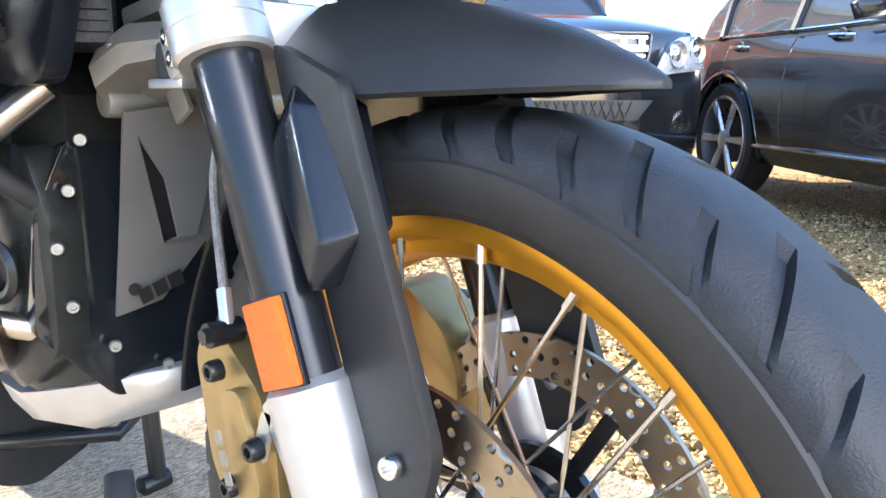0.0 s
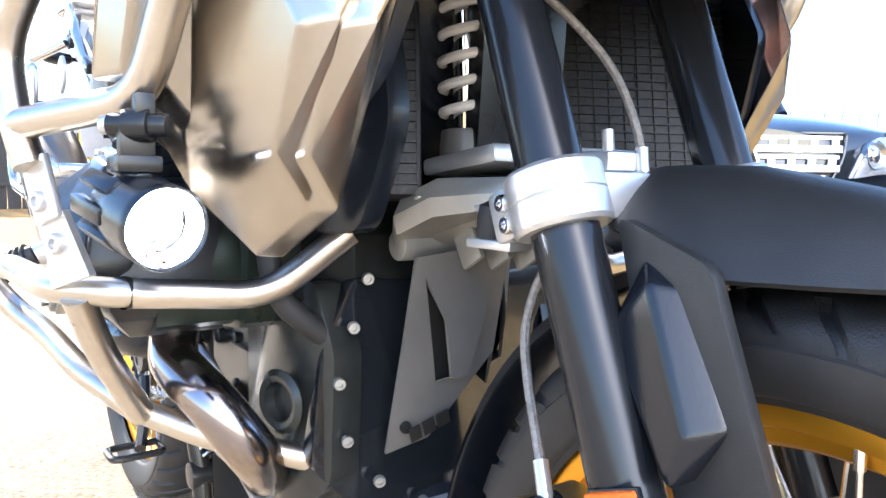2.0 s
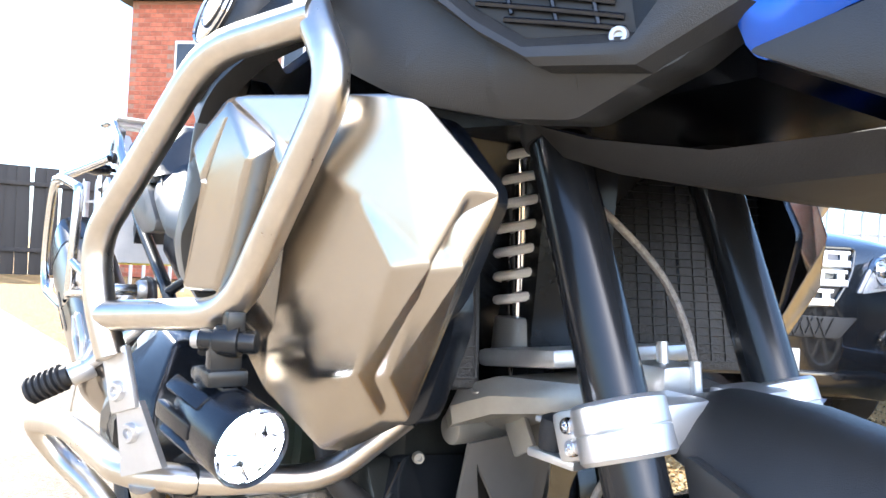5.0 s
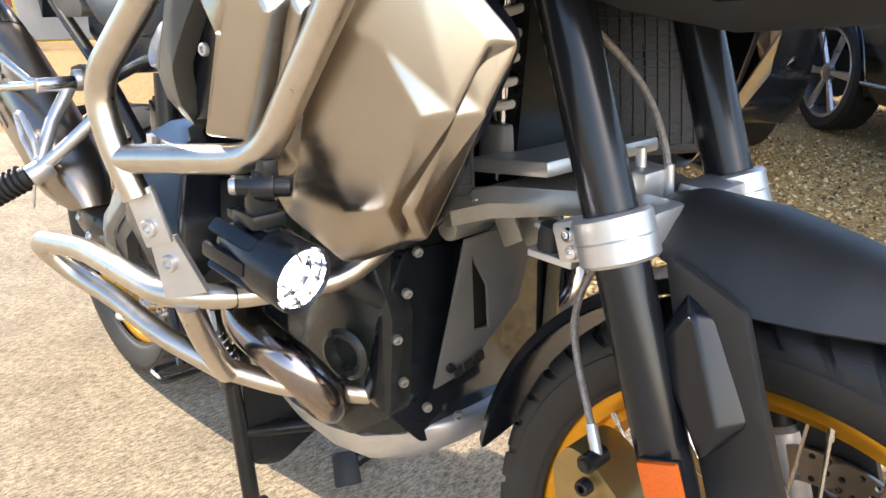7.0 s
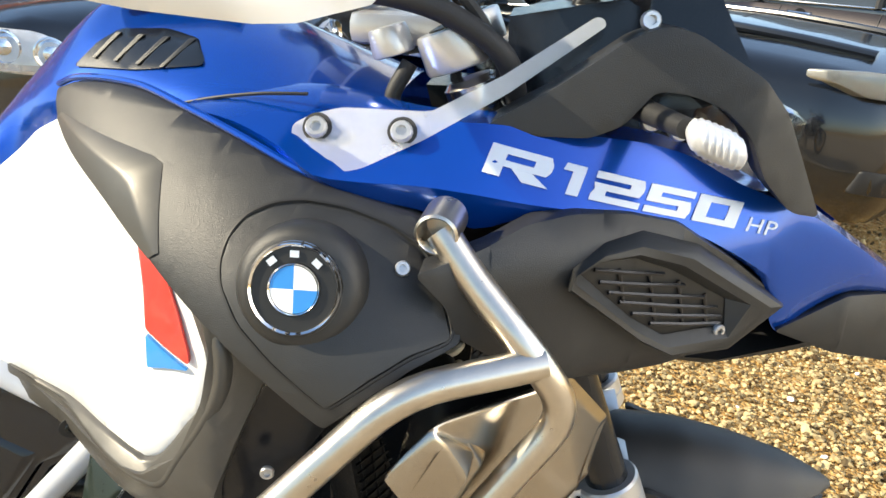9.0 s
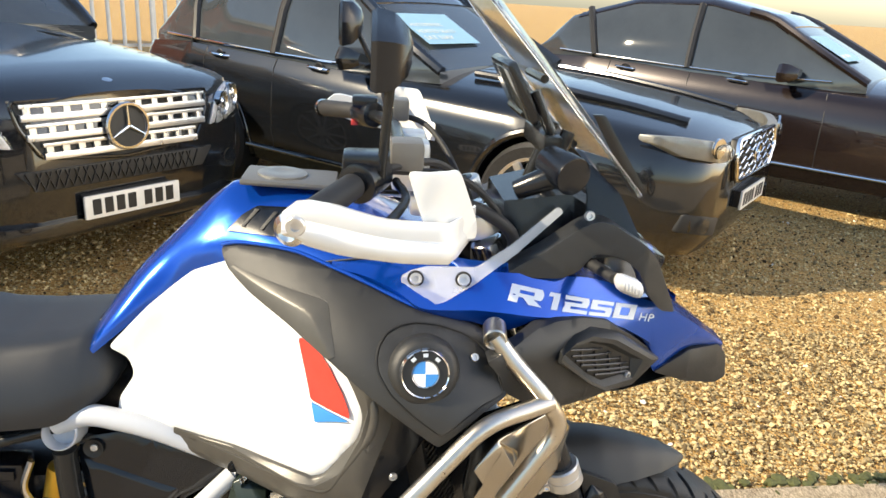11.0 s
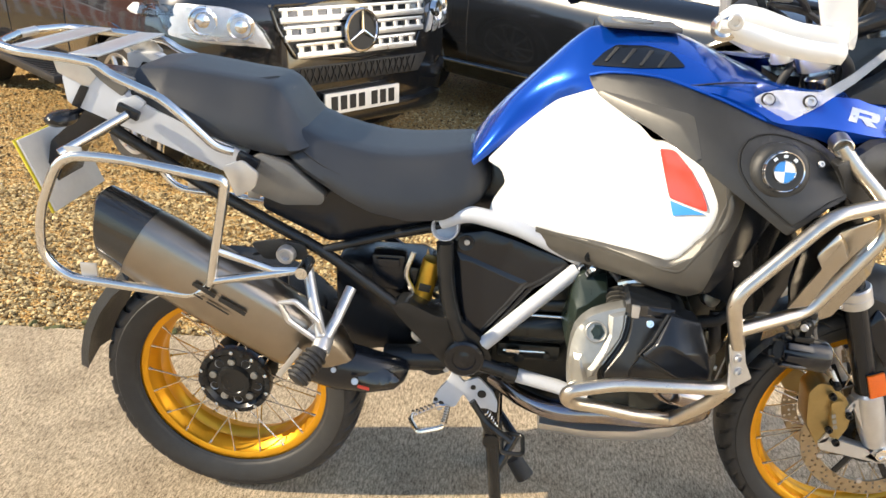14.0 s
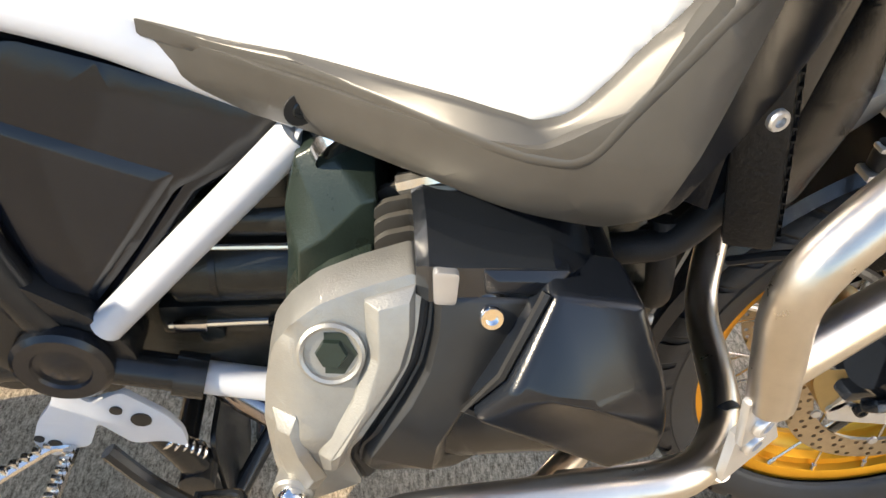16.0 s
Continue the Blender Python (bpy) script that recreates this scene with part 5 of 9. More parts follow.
part("luggage_rack", join(sweep([(-0.400, -0.032, 1.118), (-0.400, 0.032, 1.118)], 0.0092, 12), box(-0.315, 0, 1.112, 0.050, 0.280, 0.005, 0.002), box(-0.195, 0, 1.105, 0.055, 0.290, 0.005, 0.002), box(-0.345, 0, 1.108, 0.008, 0.282, 0.016, 0.002), box(-0.225, 0, 1.100, 0.008, 0.290, 0.016, 0.002)), ALU, bike, "polished luggage rack with flat cross plates")
part("tail_fin", panel([(-0.20, 1.095), (-0.10, 1.065), (-0.13, 1.03), (-0.17, 1.06)], flat(-0.15), 0.01, 0.003, 0.05, 0.006), GREYPLASTIC, bike)
# pannier carriers
for s in (-1, 1):
    q = s * 0.265
    ring = part("pannier_carrier", sweep(fillet([(0.106, q, 0.905), (0.057, q, 0.688), (0.018, q, 0.668), (-0.237, q, 0.688), (-0.280, q, 0.735), (-0.268, q, 0.825), (-0.205, q, 0.945), (-0.089, q, 0.943), (0.10, q, 0.915), (0.106, q, 0.905)], 0.045)[:-1], 0.0095, 12, closed=True), BRIGHT, bike, "polished steel pannier carrier")
    part("carrier_arm", join(sweep([(0.078, q, 0.77), (0.175, s * 0.235, 0.722), (0.235, s * 0.225, 0.722)], 0.0085, 10), sweep([(0.062, q, 0.703), (0.235, s * 0.225, 0.722)], 0.0085, 10), rod((0.235, s * 0.245, 0.722), (0.235, s * 0.18, 0.722), 0.013, n=16, bev=0.002)), BRIGHT, ring)
    part("carrier_stay", sweep([(-0.205, q, 0.945), (-0.115, s * 0.17, 1.0)], 0.0095, 10), BRIGHT, ring)
    part("carrier_plate", panel([(0.085, 0.925), (0.125, 0.940), (0.155, 0.915), (0.145, 0.885), (0.108, 0.865)], flat(-0.22), 0.006, 0.001, 0.05, 0.008) if s < 0 else mirrored(panel([(0.085, 0.925), (0.125, 0.940), (0.155, 0.915), (0.145, 0.885), (0.108, 0.865)], flat(-0.22), 0.006, 0.001, 0.05, 0.008)), ALU, ring, "alloy mounting plate")
    for x, z in ((-0.19, 0.693), (-0.03, 0.678), (-0.18, 0.932)):
        part("carrier_tab", box(x, q - s * 0.004, z + 0.014, 0.034, 0.005, 0.028, 0.004), ALU, ring)
part("rear_fender", loft([[(r * math.cos(a), y, 0.318 + r * math.sin(a)) for y, r in ((-0.095, 0.345), (-0.085, 0.368), (0, 0.375), (0.085, 0.368), (0.095, 0.345), (0.08, 0.350), (0, 0.366), (-0.08, 0.350))] for a in [radians(d) for d in (128, 138, 148, 158, 168, 175)]]), PLASTIC, bike, "dark rear splash guard", 40)
part("tail_carrier", panel([(-0.20, 0.99), (-0.26, 0.98), (-0.36, 0.90), (-0.40, 0.76), (-0.385, 0.755), (-0.33, 0.87), (-0.22, 0.93)], flat(-0.05), 0.10, 0.006, 0.06, 0.01), PLASTIC2, bike, "black plate carrier")
part("plate_backing", box(-0.372, 0, 0.835, 0.006, 0.205, 0.165, 0.002, Matrix.Rotation(radians(-20), 4, "Y")), SPRING, bike, "pale plate backing")
pl = part("number_plate", box(-0.379, 0, 0.833, 0.004, 0.21, 0.17, 0.001, Matrix.Rotation(radians(-20), 4, "Y")), YELLOWPLATE, bike, "yellow rear number plate")
both("rear_indicator", loft([[(-0.250 + 0.03 * math.cos(a) * w, -0.10 - 0.10 * t, 0.985 + 0.016 * math.sin(a) * w) for a in [2 * math.pi * k / 12 for k in range(12)]] for t, w in ((0, 0.3), (0.35, 0.35), (0.42, 0.8), (0.7, 1.0), (0.9, 0.8), (1.0, 0.3))]), PLASTIC2, bike, "black rear indicator")
# ---- exhaust ----
EA, EB = Vector((-0.168, -0.215, 0.792)), Vector((0.225, -0.205, 0.545))
E_AX = (EB - EA).normalized()
E_UP = Vector((0, 1, 0)).cross(E_AX) * -1
E_UP = E_UP.normalized() if E_UP.z > 0 else -E_UP.normalized()


def can_ring(t, h, w, shear=0.0):
    c = EA.lerp(EB, t)
    pts = []
    for u, v in rounded([(-0.5, -0.9), (0.5, -0.9), (1.0, -0.1), (0.75, 0.85), (0.3, 1.0), (-0.3, 1.0), (-0.75, 0.85), (-1.0, -0.1)], 0.35, 3):
        pts.append(c + Vector((0, w * u, 0)) + E_UP * h * v + E_AX * shear * v)
    return pts


part("muffler", loft([can_ring(t, h, w, sh) for t, h, w, sh in ((0.17, 0.077, 0.064, 0.0), (0.25, 0.081, 0.067, 0), (0.6, 0.083, 0.068, 0), (0.98, 0.078, 0.064, 0.02), (1.08, 0.06, 0.05, 0.03), (1.16, 0.035, 0.035, 0.03))]), TITAN, bike, "brushed titanium muffler", 35)
part("muffler_cap", loft([can_ring(t, h, w, sh) for t, h, w, sh in ((0.0, 0.060, 0.050, -0.03), (0.01, 0.070, 0.058, -0.03), (0.171, 0.0785, 0.0655, 0.0))]), CARBON, bike, "carbon end cap", 35)
part("muffler_strap", join(*[box(0, 0, 0, 0.012, 0.003, 0.085, 0.001, Matrix.Translation(EA.lerp(EB, 0.93) + Vector((0.012, -0.066, -0.030))) @ Matrix.Rotation(radians(35), 4, "Y"))]), ALU, bike, "steel muffler strap")
for k in range(2):
    bar_rows(bike, tuple(EA.lerp(EB, 0.50) + Vector((0, -0.0690, 0.034 - 0.024 * k))), tuple(E_AX), tuple(E_UP), (0.05, 0.06) if k == 0 else (0.02, 0.05), 0.009 if k == 0 else 0.003, 0.008, INKGAP)
part("link_pipe", loft([[(x + r * 0.35 * math.sin(q), y - r * 0.9 * math.cos(q), z + r * math.sin(q)) for q in [2 * math.pi * k / 20 for k in range(20)]] for x, y, z, r in ((0.205, -0.165, 0.485, 0.030), (0.235, -0.17, 0.480, 0.050), (0.30, -0.165, 0.462, 0.054), (0.37, -0.155, 0.446, 0.047), (0.42, -0.145, 0.440, 0.036), (0.435, -0.14, 0.440, 0.020))]), PLASTIC2, bike, "black exhaust link cover", 40)
part("heat_shield", panel([(0.245, 0.500), (0.275, 0.515), (0.335, 0.500), (0.405, 0.470), (0.43, 0.452), (0.385, 0.445), (0.33, 0.455), (0.29, 0.462)], lambda x, z: -0.222 + 0.20 * (x - 0.25) + 0.7 * (z - 0.46), 0.006, 0.002, 0.02, 0.012, crown=0.004), CARBON, bike, "carbon heat shield", 40)
part("shield_mark", box(0.350, -0.209, 0.441, 0.026, 0.003, 0.008, 0.001, Matrix.Rotation(radians(12), 4, "Y")), REDPAINT, bike)
steel_screw((0.335, -0.226, 0.468), (0.1, -1, 0.5), 0.008, 0.005)
steel_screw((0.29, -0.226, 0.492), (0.1, -1, 0.5), 0.006, 0.004)
part("exhaust_pipe", join(sweep(smooth_path([(0.93, -0.245, 0.580), (0.96, -0.260, 0.538), (1.00, -0.258, 0.523), (1.038, -0.245, 0.503), (1.050, -0.218, 0.462), (1.02, -0.19, 0.425), (0.97, -0.17, 0.400), (0.88, -0.15, 0.385), (0.78, -0.14, 0.375), (0.70, -0.10, 0.375), (0.62, -0.05, 0.40), (0.52, -0.02, 0.42)]), 0.024, 16)), PIPE, bike, "heat-blued steel exhaust pipe")
part("exhaust_pipe", mirrored(sweep(smooth_path([(0.93, -0.245, 0.580), (0.96, -0.260, 0.538), (1.00, -0.258, 0.523), (1.038, -0.245, 0.503), (1.050, -0.218, 0.462), (1.02, -0.19, 0.425), (0.97, -0.17, 0.400), (0.88, -0.15, 0.385), (0.78, -0.14, 0.375)]), 0.024, 16)), PIPE, bike, "heat-blued steel exhaust pipe")
part("muffler_bolt", lathe([(0.020, 0), (0.020, 0.012), (0.017, 0.016), (0.010, 0.016), (0.008, 0.010), (1e-6, 0.012)], (0.180, -0.150, 0.720), (0, -1, 0), 28), ALU, bike, "silver mounting bush")
part("muffler_bracket", panel([(0.10, 0.735), (0.165, 0.748), (0.215, 0.740), (0.225, 0.705), (0.13, 0.70)], flat(-0.145), 0.008, 0.002, 0.05, 0.01), PLASTIC, bike)
# passenger peg hanger
hanger = part("peg_hanger", join(sweep([(0.231, -0.185, 0.722), (0.255, -0.235, 0.66), (0.278, -0.270, 0.600)], 0.0115, 12), sweep([(0.322, -0.185, 0.668), (0.302, -0.235, 0.622), (0.284, -0.270, 0.590)], 0.0115, 12), rod((0.282, -0.255, 0.592), (0.279, -0.292, 0.575), 0.019, n=20, bev=0.003)), ALU, bike, "silver passenger footrest hanger")
part("heel_guard", sweep(fillet([(0.200, -0.275, 0.672), (0.230, -0.275, 0.677), (0.272, -0.272, 0.636), (0.283, -0.272, 0.592), (0.268, -0.273, 0.592), (0.214, -0.275, 0.633), (0.200, -0.275, 0.672)], 0.006)[:-1], 0.006, 8, closed=True), ALU, hanger, "open silver heel guard")
part("heel_guard_plate", panel([(0.265, 0.630), (0.277, 0.622), (0.288, 0.582), (0.266, 0.588), (0.246, 0.606)], flat(-0.268), 0.008, 0.002, 0.05, 0.005), ALU, hanger)
peg = part("passenger_footrest", rod((0.280, -0.290, 0.580), (0.245, -0.350, 0.545), 0.018, 0.020, 16, 0.005), GRIP, bike, "black rubber passenger footrest")
for k in range(6):
    c = Vector((0.280, -0.290, 0.580)).lerp(Vector((0.245, -0.350, 0.545)), 0.15 + 0.14 * k)
    part("rib", lathe([(0.019, 0), (0.0245, 0.002), (0.0245, 0.005), (0.019, 0.007)], c, Vector((-0.035, -0.06, -0.035)), 14), GRIP, peg)
# ---- frame ----
both("frame_tube", sweep(smooth_path([(0.498, -0.122, 0.805), (0.549, -0.130, 0.826), (0.599, -0.136, 0.822), (0.658, -0.142, 0.808), (0.704, -0.145, 0.790), (0.785, -0.152, 0.758)]), 0.0175, 16), FRAMEWHITE, bike, "white frame tube")
both("frame_brace", sweep([(0.782, -0.152, 0.735), (0.602, -0.148, 0.538)], 0.0155, 16), FRAMEWHITE, bike, "white diagonal frame brace")
both("frame_eye", lathe([(0.028, -0.03), (0.028, 0.012), (0.0255, 0.014), (0.0235, 0.010), (0.022, -0.01), (1e-6, -0.01)], (0.507, -0.126, 0.793), (-0.05, -1, 0.35), 28), FRAMEWHITE, bike, "white open tube end")
both("frame_eye", lathe([(0.021, -0.03), (0.021, 0.010), (0.0185, 0.012), (0.017, 0.008), (0.016, -0.01), (1e-6, -0.01)], (0.800, -0.152, 0.732), (0, -1, 0), 24), FRAMEWHITE, bike)
both("rear_frame_tube", sweep(fillet([(-0.20, -0.11, 0.965), (0.011, -0.12, 0.843), (0.256, -0.125, 0.717), (0.409, -0.13, 0.606), (0.55, -0.14, 0.505)], 0.05), 0.0125, 12), BLACKMETAL, bike, "black rear frame tube")
both("rear_frame_brace", sweep([(0.250, -0.125, 0.722), (0.383, -0.12, 0.763), (0.500, -0.11, 0.792)], 0.0095, 10), BLACKMETAL, bike, "black rear frame brace")
both("frame_upright", sweep(fillet([(0.508, -0.128, 0.76), (0.513, -0.135, 0.66), (0.540, -0.145, 0.57), (0.568, -0.145, 0.510)], 0.06), 0.0185, 14), BLACKMETAL, bike, "black frame upright")
both("frame_knuckle", join(panel([(0.40, 0.615), (0.43, 0.630), (0.505, 0.595), (0.54, 0.60), (0.60, 0.55), (0.625, 0.50), (0.60, 0.455), (0.54, 0.455), (0.50, 0.50), (0.44, 0.565)], flat(-0.155), 0.05, 0.008, 0.05, 0.02)), BLACKMETAL, bike, "black frame knuckle")
both("pivot_cap", lathe([(0.043, 0), (0.043, 0.010), (0.038, 0.014), (0.026, 0.013), (0.024, 0.010), (0.018, 0.010), (0.014, 0.013), (1e-6, 0.014)], (0.561, -0.157, 0.506), (0, -1, 0), 40), PLASTIC2, bike, "round black pivot cap")
both("lower_tube", sweep([(0.590, -0.15, 0.490), (0.672, -0.15, 0.467)], 0.0175, 14), BLACKMETAL, bike, "black lower frame tube")
both("lower_tube", sweep([(0.668, -0.15, 0.468), (0.765, -0.155, 0.449), (0.83, -0.17, 0.434)], 0.0160, 14), FRAMEWHITE, bike, "white lower frame tube")
both("tube_ring", lathe([(0.0215, 0), (0.0215, 0.028)], (0.648, -0.15, 0.4738), (0.082, 0, -0.023), 20), BLACKMETAL, bike)
side_y = flat(-0.124, -0.06, 0.08, 0.60, 0.70)
both("side_cover", panel([(0.528, 0.774), (0.591, 0.787), (0.652, 0.772), (0.752, 0.741), (0.768, 0.728), (0.749, 0.706), (0.682, 0.672), (0.641, 0.614), (0.592, 0.551), (0.550, 0.565), (0.538, 0.621), (0.524, 0.736)], side_y, 0.05, 0.005, 0.03, 0.008, crown=0.004), PLASTIC2, bike, "black plastic side cover", 40)
both("cover_ridge", facet([(0.764, 0.722), (0.690, 0.684), (0.650, 0.627), (0.604, 0.564), (0.610, 0.552), (0.656, 0.608), (0.698, 0.664), (0.754, 0.700)], [(0.756, 0.716), (0.692, 0.680), (0.653, 0.624), (0.609, 0.562), (0.611, 0.557), (0.654, 0.612), (0.695, 0.669), (0.750, 0.705)], lambda x, z: side_y(x, z) + 0.010, 0.009, 0.02, 0.001), PLASTIC2, bike, "raised edge of the side cover", 25)
both("cover_fold", facet([(0.531, 0.738), (0.564, 0.732), (0.652, 0.700), (0.686, 0.688), (0.640, 0.625), (0.592, 0.560), (0.555, 0.572), (0.544, 0.621)], [(0.541, 0.722), (0.565, 0.720), (0.646, 0.690), (0.668, 0.682), (0.634, 0.628), (0.590, 0.568), (0.562, 0.577), (0.553, 0.621)], lambda x, z: side_y(x, z) - 0.003, 0.005, 0.02, 0.002), PLASTIC2, bike, "stepped lower field of the side cover", 25)
# Black dish under the screw: the recess is shaded by colour.
both("cover_recess", lathe([(0.016, -0.004), (0.016, 0.0015), (0.013, 0.0005), (1e-6, -0.002)], (0.551, -0.124, 0.760), (0, -1, 0.1), 24), INKGAP, bike)
steel_screw((0.553, -0.126, 0.763), (0, -1, 0.1), 0.006, 0.003)
# rear shock with its gold body
part("shock_reservoir", join(rod((0.480, -0.085, 0.700), (0.447, -0.085, 0.555), 0.021, 0.021, 24, 0.004)), GOLDSHOCK, bike, "gold shock reservoir")
part("lettering", box(0.466, -0.1065, 0.640, 0.026, 0.002, 0.018, 0.001, Matrix.Rotation(radians(12), 4, "Y")), INKGAP, bike)
part("shock_knob", join(rod((0.470, -0.09, 0.575), (0.47, -0.09, 0.545), 0.030, 0.030, 20, 0.004), box(0.475, -0.10, 0.57, 0.05, 0.03, 0.05, 0.008)), PLASTIC2, bike, "black adjuster")
part("shock_foot", rod((0.465, -0.09, 0.545), (0.458, -0.09, 0.505), 0.024, 0.022, 20, 0.004), ALU, bike, "silver shock foot")


def coil(a, b, r, wire, turns, n=20):
    m = aim(a, b)
    h = (Vector(b) - Vector(a)).length
    return sweep([m @ Vector((r * math.cos(2 * math.pi * k / n), r * math.sin(2 * math.pi * k / n), h * k / (turns * n))) for k in range(int(turns * n) + 1)], wire, 8)


part("shock_spring", coil((0.44, -0.01, 0.46), (0.47, -0.01, 0.66), 0.045, 0.0065, 6), SPRING, bike, "white rear shock spring")
part("relay_box", join(box(0.385, -0.07, 0.665, 0.075, 0.05, 0.085, 0.012), box(0.385, -0.098, 0.69, 0.05, 0.01, 0.02, 0.003), box(0.39, -0.06, 0.61, 0.055, 0.05, 0.05, 0.012)), PLASTIC2, bike, "black relay box")
part("shock_cable", sweep(smooth_path([(0.44, -0.10, 0.72), (0.425, -0.105, 0.67), (0.44, -0.10, 0.62), (0.43, -0.09, 0.56)]), 0.006, 8), BRIGHT, bike, "braided hose")
# ---- engine ----
part("engine_block", join(loft([[(x, -w, z0), (x, -w, z1), (x, w, z1), (x, w, z0)] for x, w, z0, z1 in ((0.52, 0.07, 0.42, 0.60), (0.64, 0.075, 0.37, 0.62), (0.78, 0.085, 0.36, 0.66), (0.85, 0.14, 0.35, 0.69), (1.02, 0.15, 0.36, 0.72), (1.075, 0.12, 0.38, 0.66))])), ENGINE, bike, "black engine block")
part("starter", join(rod((0.655, -0.088, 0.560), (0.80, -0.092, 0.565), 0.040, 0.040, 28, 0.005), rod((0.645, -0.088, 0.559), (0.66, -0.088, 0.560), 0.030, 0.036, 24, 0.003)), ENGINE, bike, "black starter motor", 30)
part("starter_band", lathe([(0.0412, 0), (0.0412, 0.006)], (0.69, -0.089, 0.561), (1, 0, 0), 28), BLACKMETAL, bike)
part("solenoid", rod((0.655, -0.098, 0.620), (0.80, -0.105, 0.625), 0.020, 0.020, 20, 0.003), ENGINE, bike, "black solenoid", 30)
part("oil_line", sweep([(0.66, -0.118, 0.600), (0.785, -0.124, 0.604)], 0.0032, 8), BRIGHT, bike)
part("clutch_casing", join(box(0.70, -0.085, 0.500, 0.14, 0.05, 0.04, 0.01), rod((0.68, -0.105, 0.490), (0.68, -0.12, 0.490), 0.012, n=14, bev=0.002), rod((0.74, -0.105, 0.498), (0.74, -0.118, 0.498), 0.008, n=12, bev=0.002)), ENGINE, bike, "black clutch casing")
part("clutch_lever", join(box(0.665, -0.125, 0.512, 0.030, 0.012, 0.012, 0.003), rod((0.645, -0.125, 0.512), (0.735, -0.125, 0.514), 0.0035, n=8)), BRIGHT, bike, "bare metal lever")
part("throttle_body", join(box(0.755, -0.095, 0.665, 0.05, 0.04, 0.07, 0.008), box(0.765, -0.118, 0.675, 0.02, 0.012, 0.04, 0.003), rod((0.83, -0.17, 0.735), (0.79, -0.10, 0.79), 0.032, n=24, bev=0.004), rod((0.90, -0.20, 0.755), (0.88, -0.12, 0.80), 0.022, n=20, bev=0.003)), ENGINE, bike, "black throttle body")
part("hose_clamp", join(lathe([(0.034, 0), (0.034, 0.010)], (0.826, -0.175, 0.738), (-0.4, 0.7, 0.5), 24), sweep(smooth_path([(0.85, -0.23, 0.745), (0.88, -0.235, 0.755), (0.93, -0.22, 0.745)]), 0.007, 8)), BRIGHT, bike, "steel hose clamp")
CYL = [(0.770, 0.600), (0.784, 0.658), (0.832, 0.680), (0.840, 0.672), (0.875, 0.684), (0.99, 0.70), (1.01, 0.64), (1.00, 0.57), (0.80, 0.545)]
both("cylinder", loft([[(0.89 + (x - 0.89) * k, y, 0.62 + (z - 0.62) * k) for x, z in rounded(CYL, 0.02, 2)] for k, y in ((1.10, -0.12), (1.08, -0.180), (1.075, -0.204), (1.0, -0.208), (1.0, -0.285))]), GREENBLACK, bike, "dark glossy cylinder", 30)
both("cylinder_casting", bevel(facet([(0.768, 0.605), (0.770, 0.690), (0.780, 0.730), (0.800, 0.742), (0.835, 0.738), (0.845, 0.690), (0.87, 0.66), (0.87, 0.605)], [(0.776, 0.610), (0.780, 0.672), (0.800, 0.684), (0.826, 0.712), (0.836, 0.715), (0.838, 0.684), (0.86, 0.65), (0.86, 0.61)], flat(-0.178, 0.0, 0.10, 0.8, 0.70), 0.030, 0.06, 0.002), 0.0015, 30), GREENBLACK, bike, "dark green cylinder casting", 30)
both("casting_block", box(0.752, -0.105, 0.680, 0.030, 0.04, 0.050, 0.004), ENGINE, bike)
# Lighter material than the cylinder: highlights on the fin edges put into the colour.
for k in range(6):
    both("cooling_fin", panel([(0.834, 0.660), (0.834, 0.709 - 0.001 * k), (0.842, 0.715 - 0.001 * k), (0.872, 0.722 - 0.001 * k), (0.872, 0.660)], flat(-0.192 - 0.0160 * k), 0.0050, 0.001, 0.05, 0.003), LOWPLASTIC, bike)


def cover_y(x, z):
    return -0.338 + 0.42 * max(0, z - 0.63) + 0.9 * max(0, 0.785 - x)


def guard_y(x, z):
    return -0.336 + 0.42 * max(0, z - 0.63) + 0.9 * max(0, 0.600 - z) + 0.5 * max(0, x - 0.995)


both("head_cover", panel([(0.857, 0.730), (0.826, 0.722), (0.800, 0.713), (0.784, 0.702), (0.771, 0.680), (0.765, 0.656), (0.762, 0.628), (0.763, 0.590), (0.766, 0.562), (0.780, 0.556), (0.797, 0.566), (0.823, 0.580), (0.8150, 0.606), (0.8165, 0.620), (0.842, 0.657), (0.853, 0.676), (0.858, 0.697), (0.861, 0.722)], cover_y, 0.030, 0.005, 0.012, 0.005), CASTING, bike, "grey cast cylinder head cover", 40)
both("cover_web", facet([(0.827, 0.716), (0.857, 0.724), (0.8565, 0.698), (0.851, 0.677), (0.840, 0.659), (0.8145, 0.622), (0.812, 0.606), (0.798, 0.600), (0.796, 0.618), (0.818, 0.655), (0.828, 0.684)], [(0.835, 0.715), (0.853, 0.719), (0.8525, 0.699), (0.847, 0.680), (0.836, 0.662), (0.811, 0.626), (0.808, 0.611), (0.804, 0.609), (0.804, 0.620), (0.826, 0.656), (0.835, 0.684)], lambda x, z: cover_y(x, z) - 0.002, 0.007, 0.02, 0.001), CASTING, bike, "raised web of the head cover", 25)
both("cover_step", facet([(0.768, 0.640), (0.766, 0.600), (0.770, 0.574), (0.792, 0.575), (0.800, 0.590), (0.790, 0.618), (0.784, 0.645)], [(0.771, 0.632), (0.771, 0.602), (0.774, 0.584), (0.787, 0.584), (0.792, 0.592), (0.783, 0.618), (0.779, 0.634)], lambda x, z: cover_y(x, z) - 0.001, 0.005, 0.02, 0.001), CASTING, bike, "stepped foot of the head cover", 25)
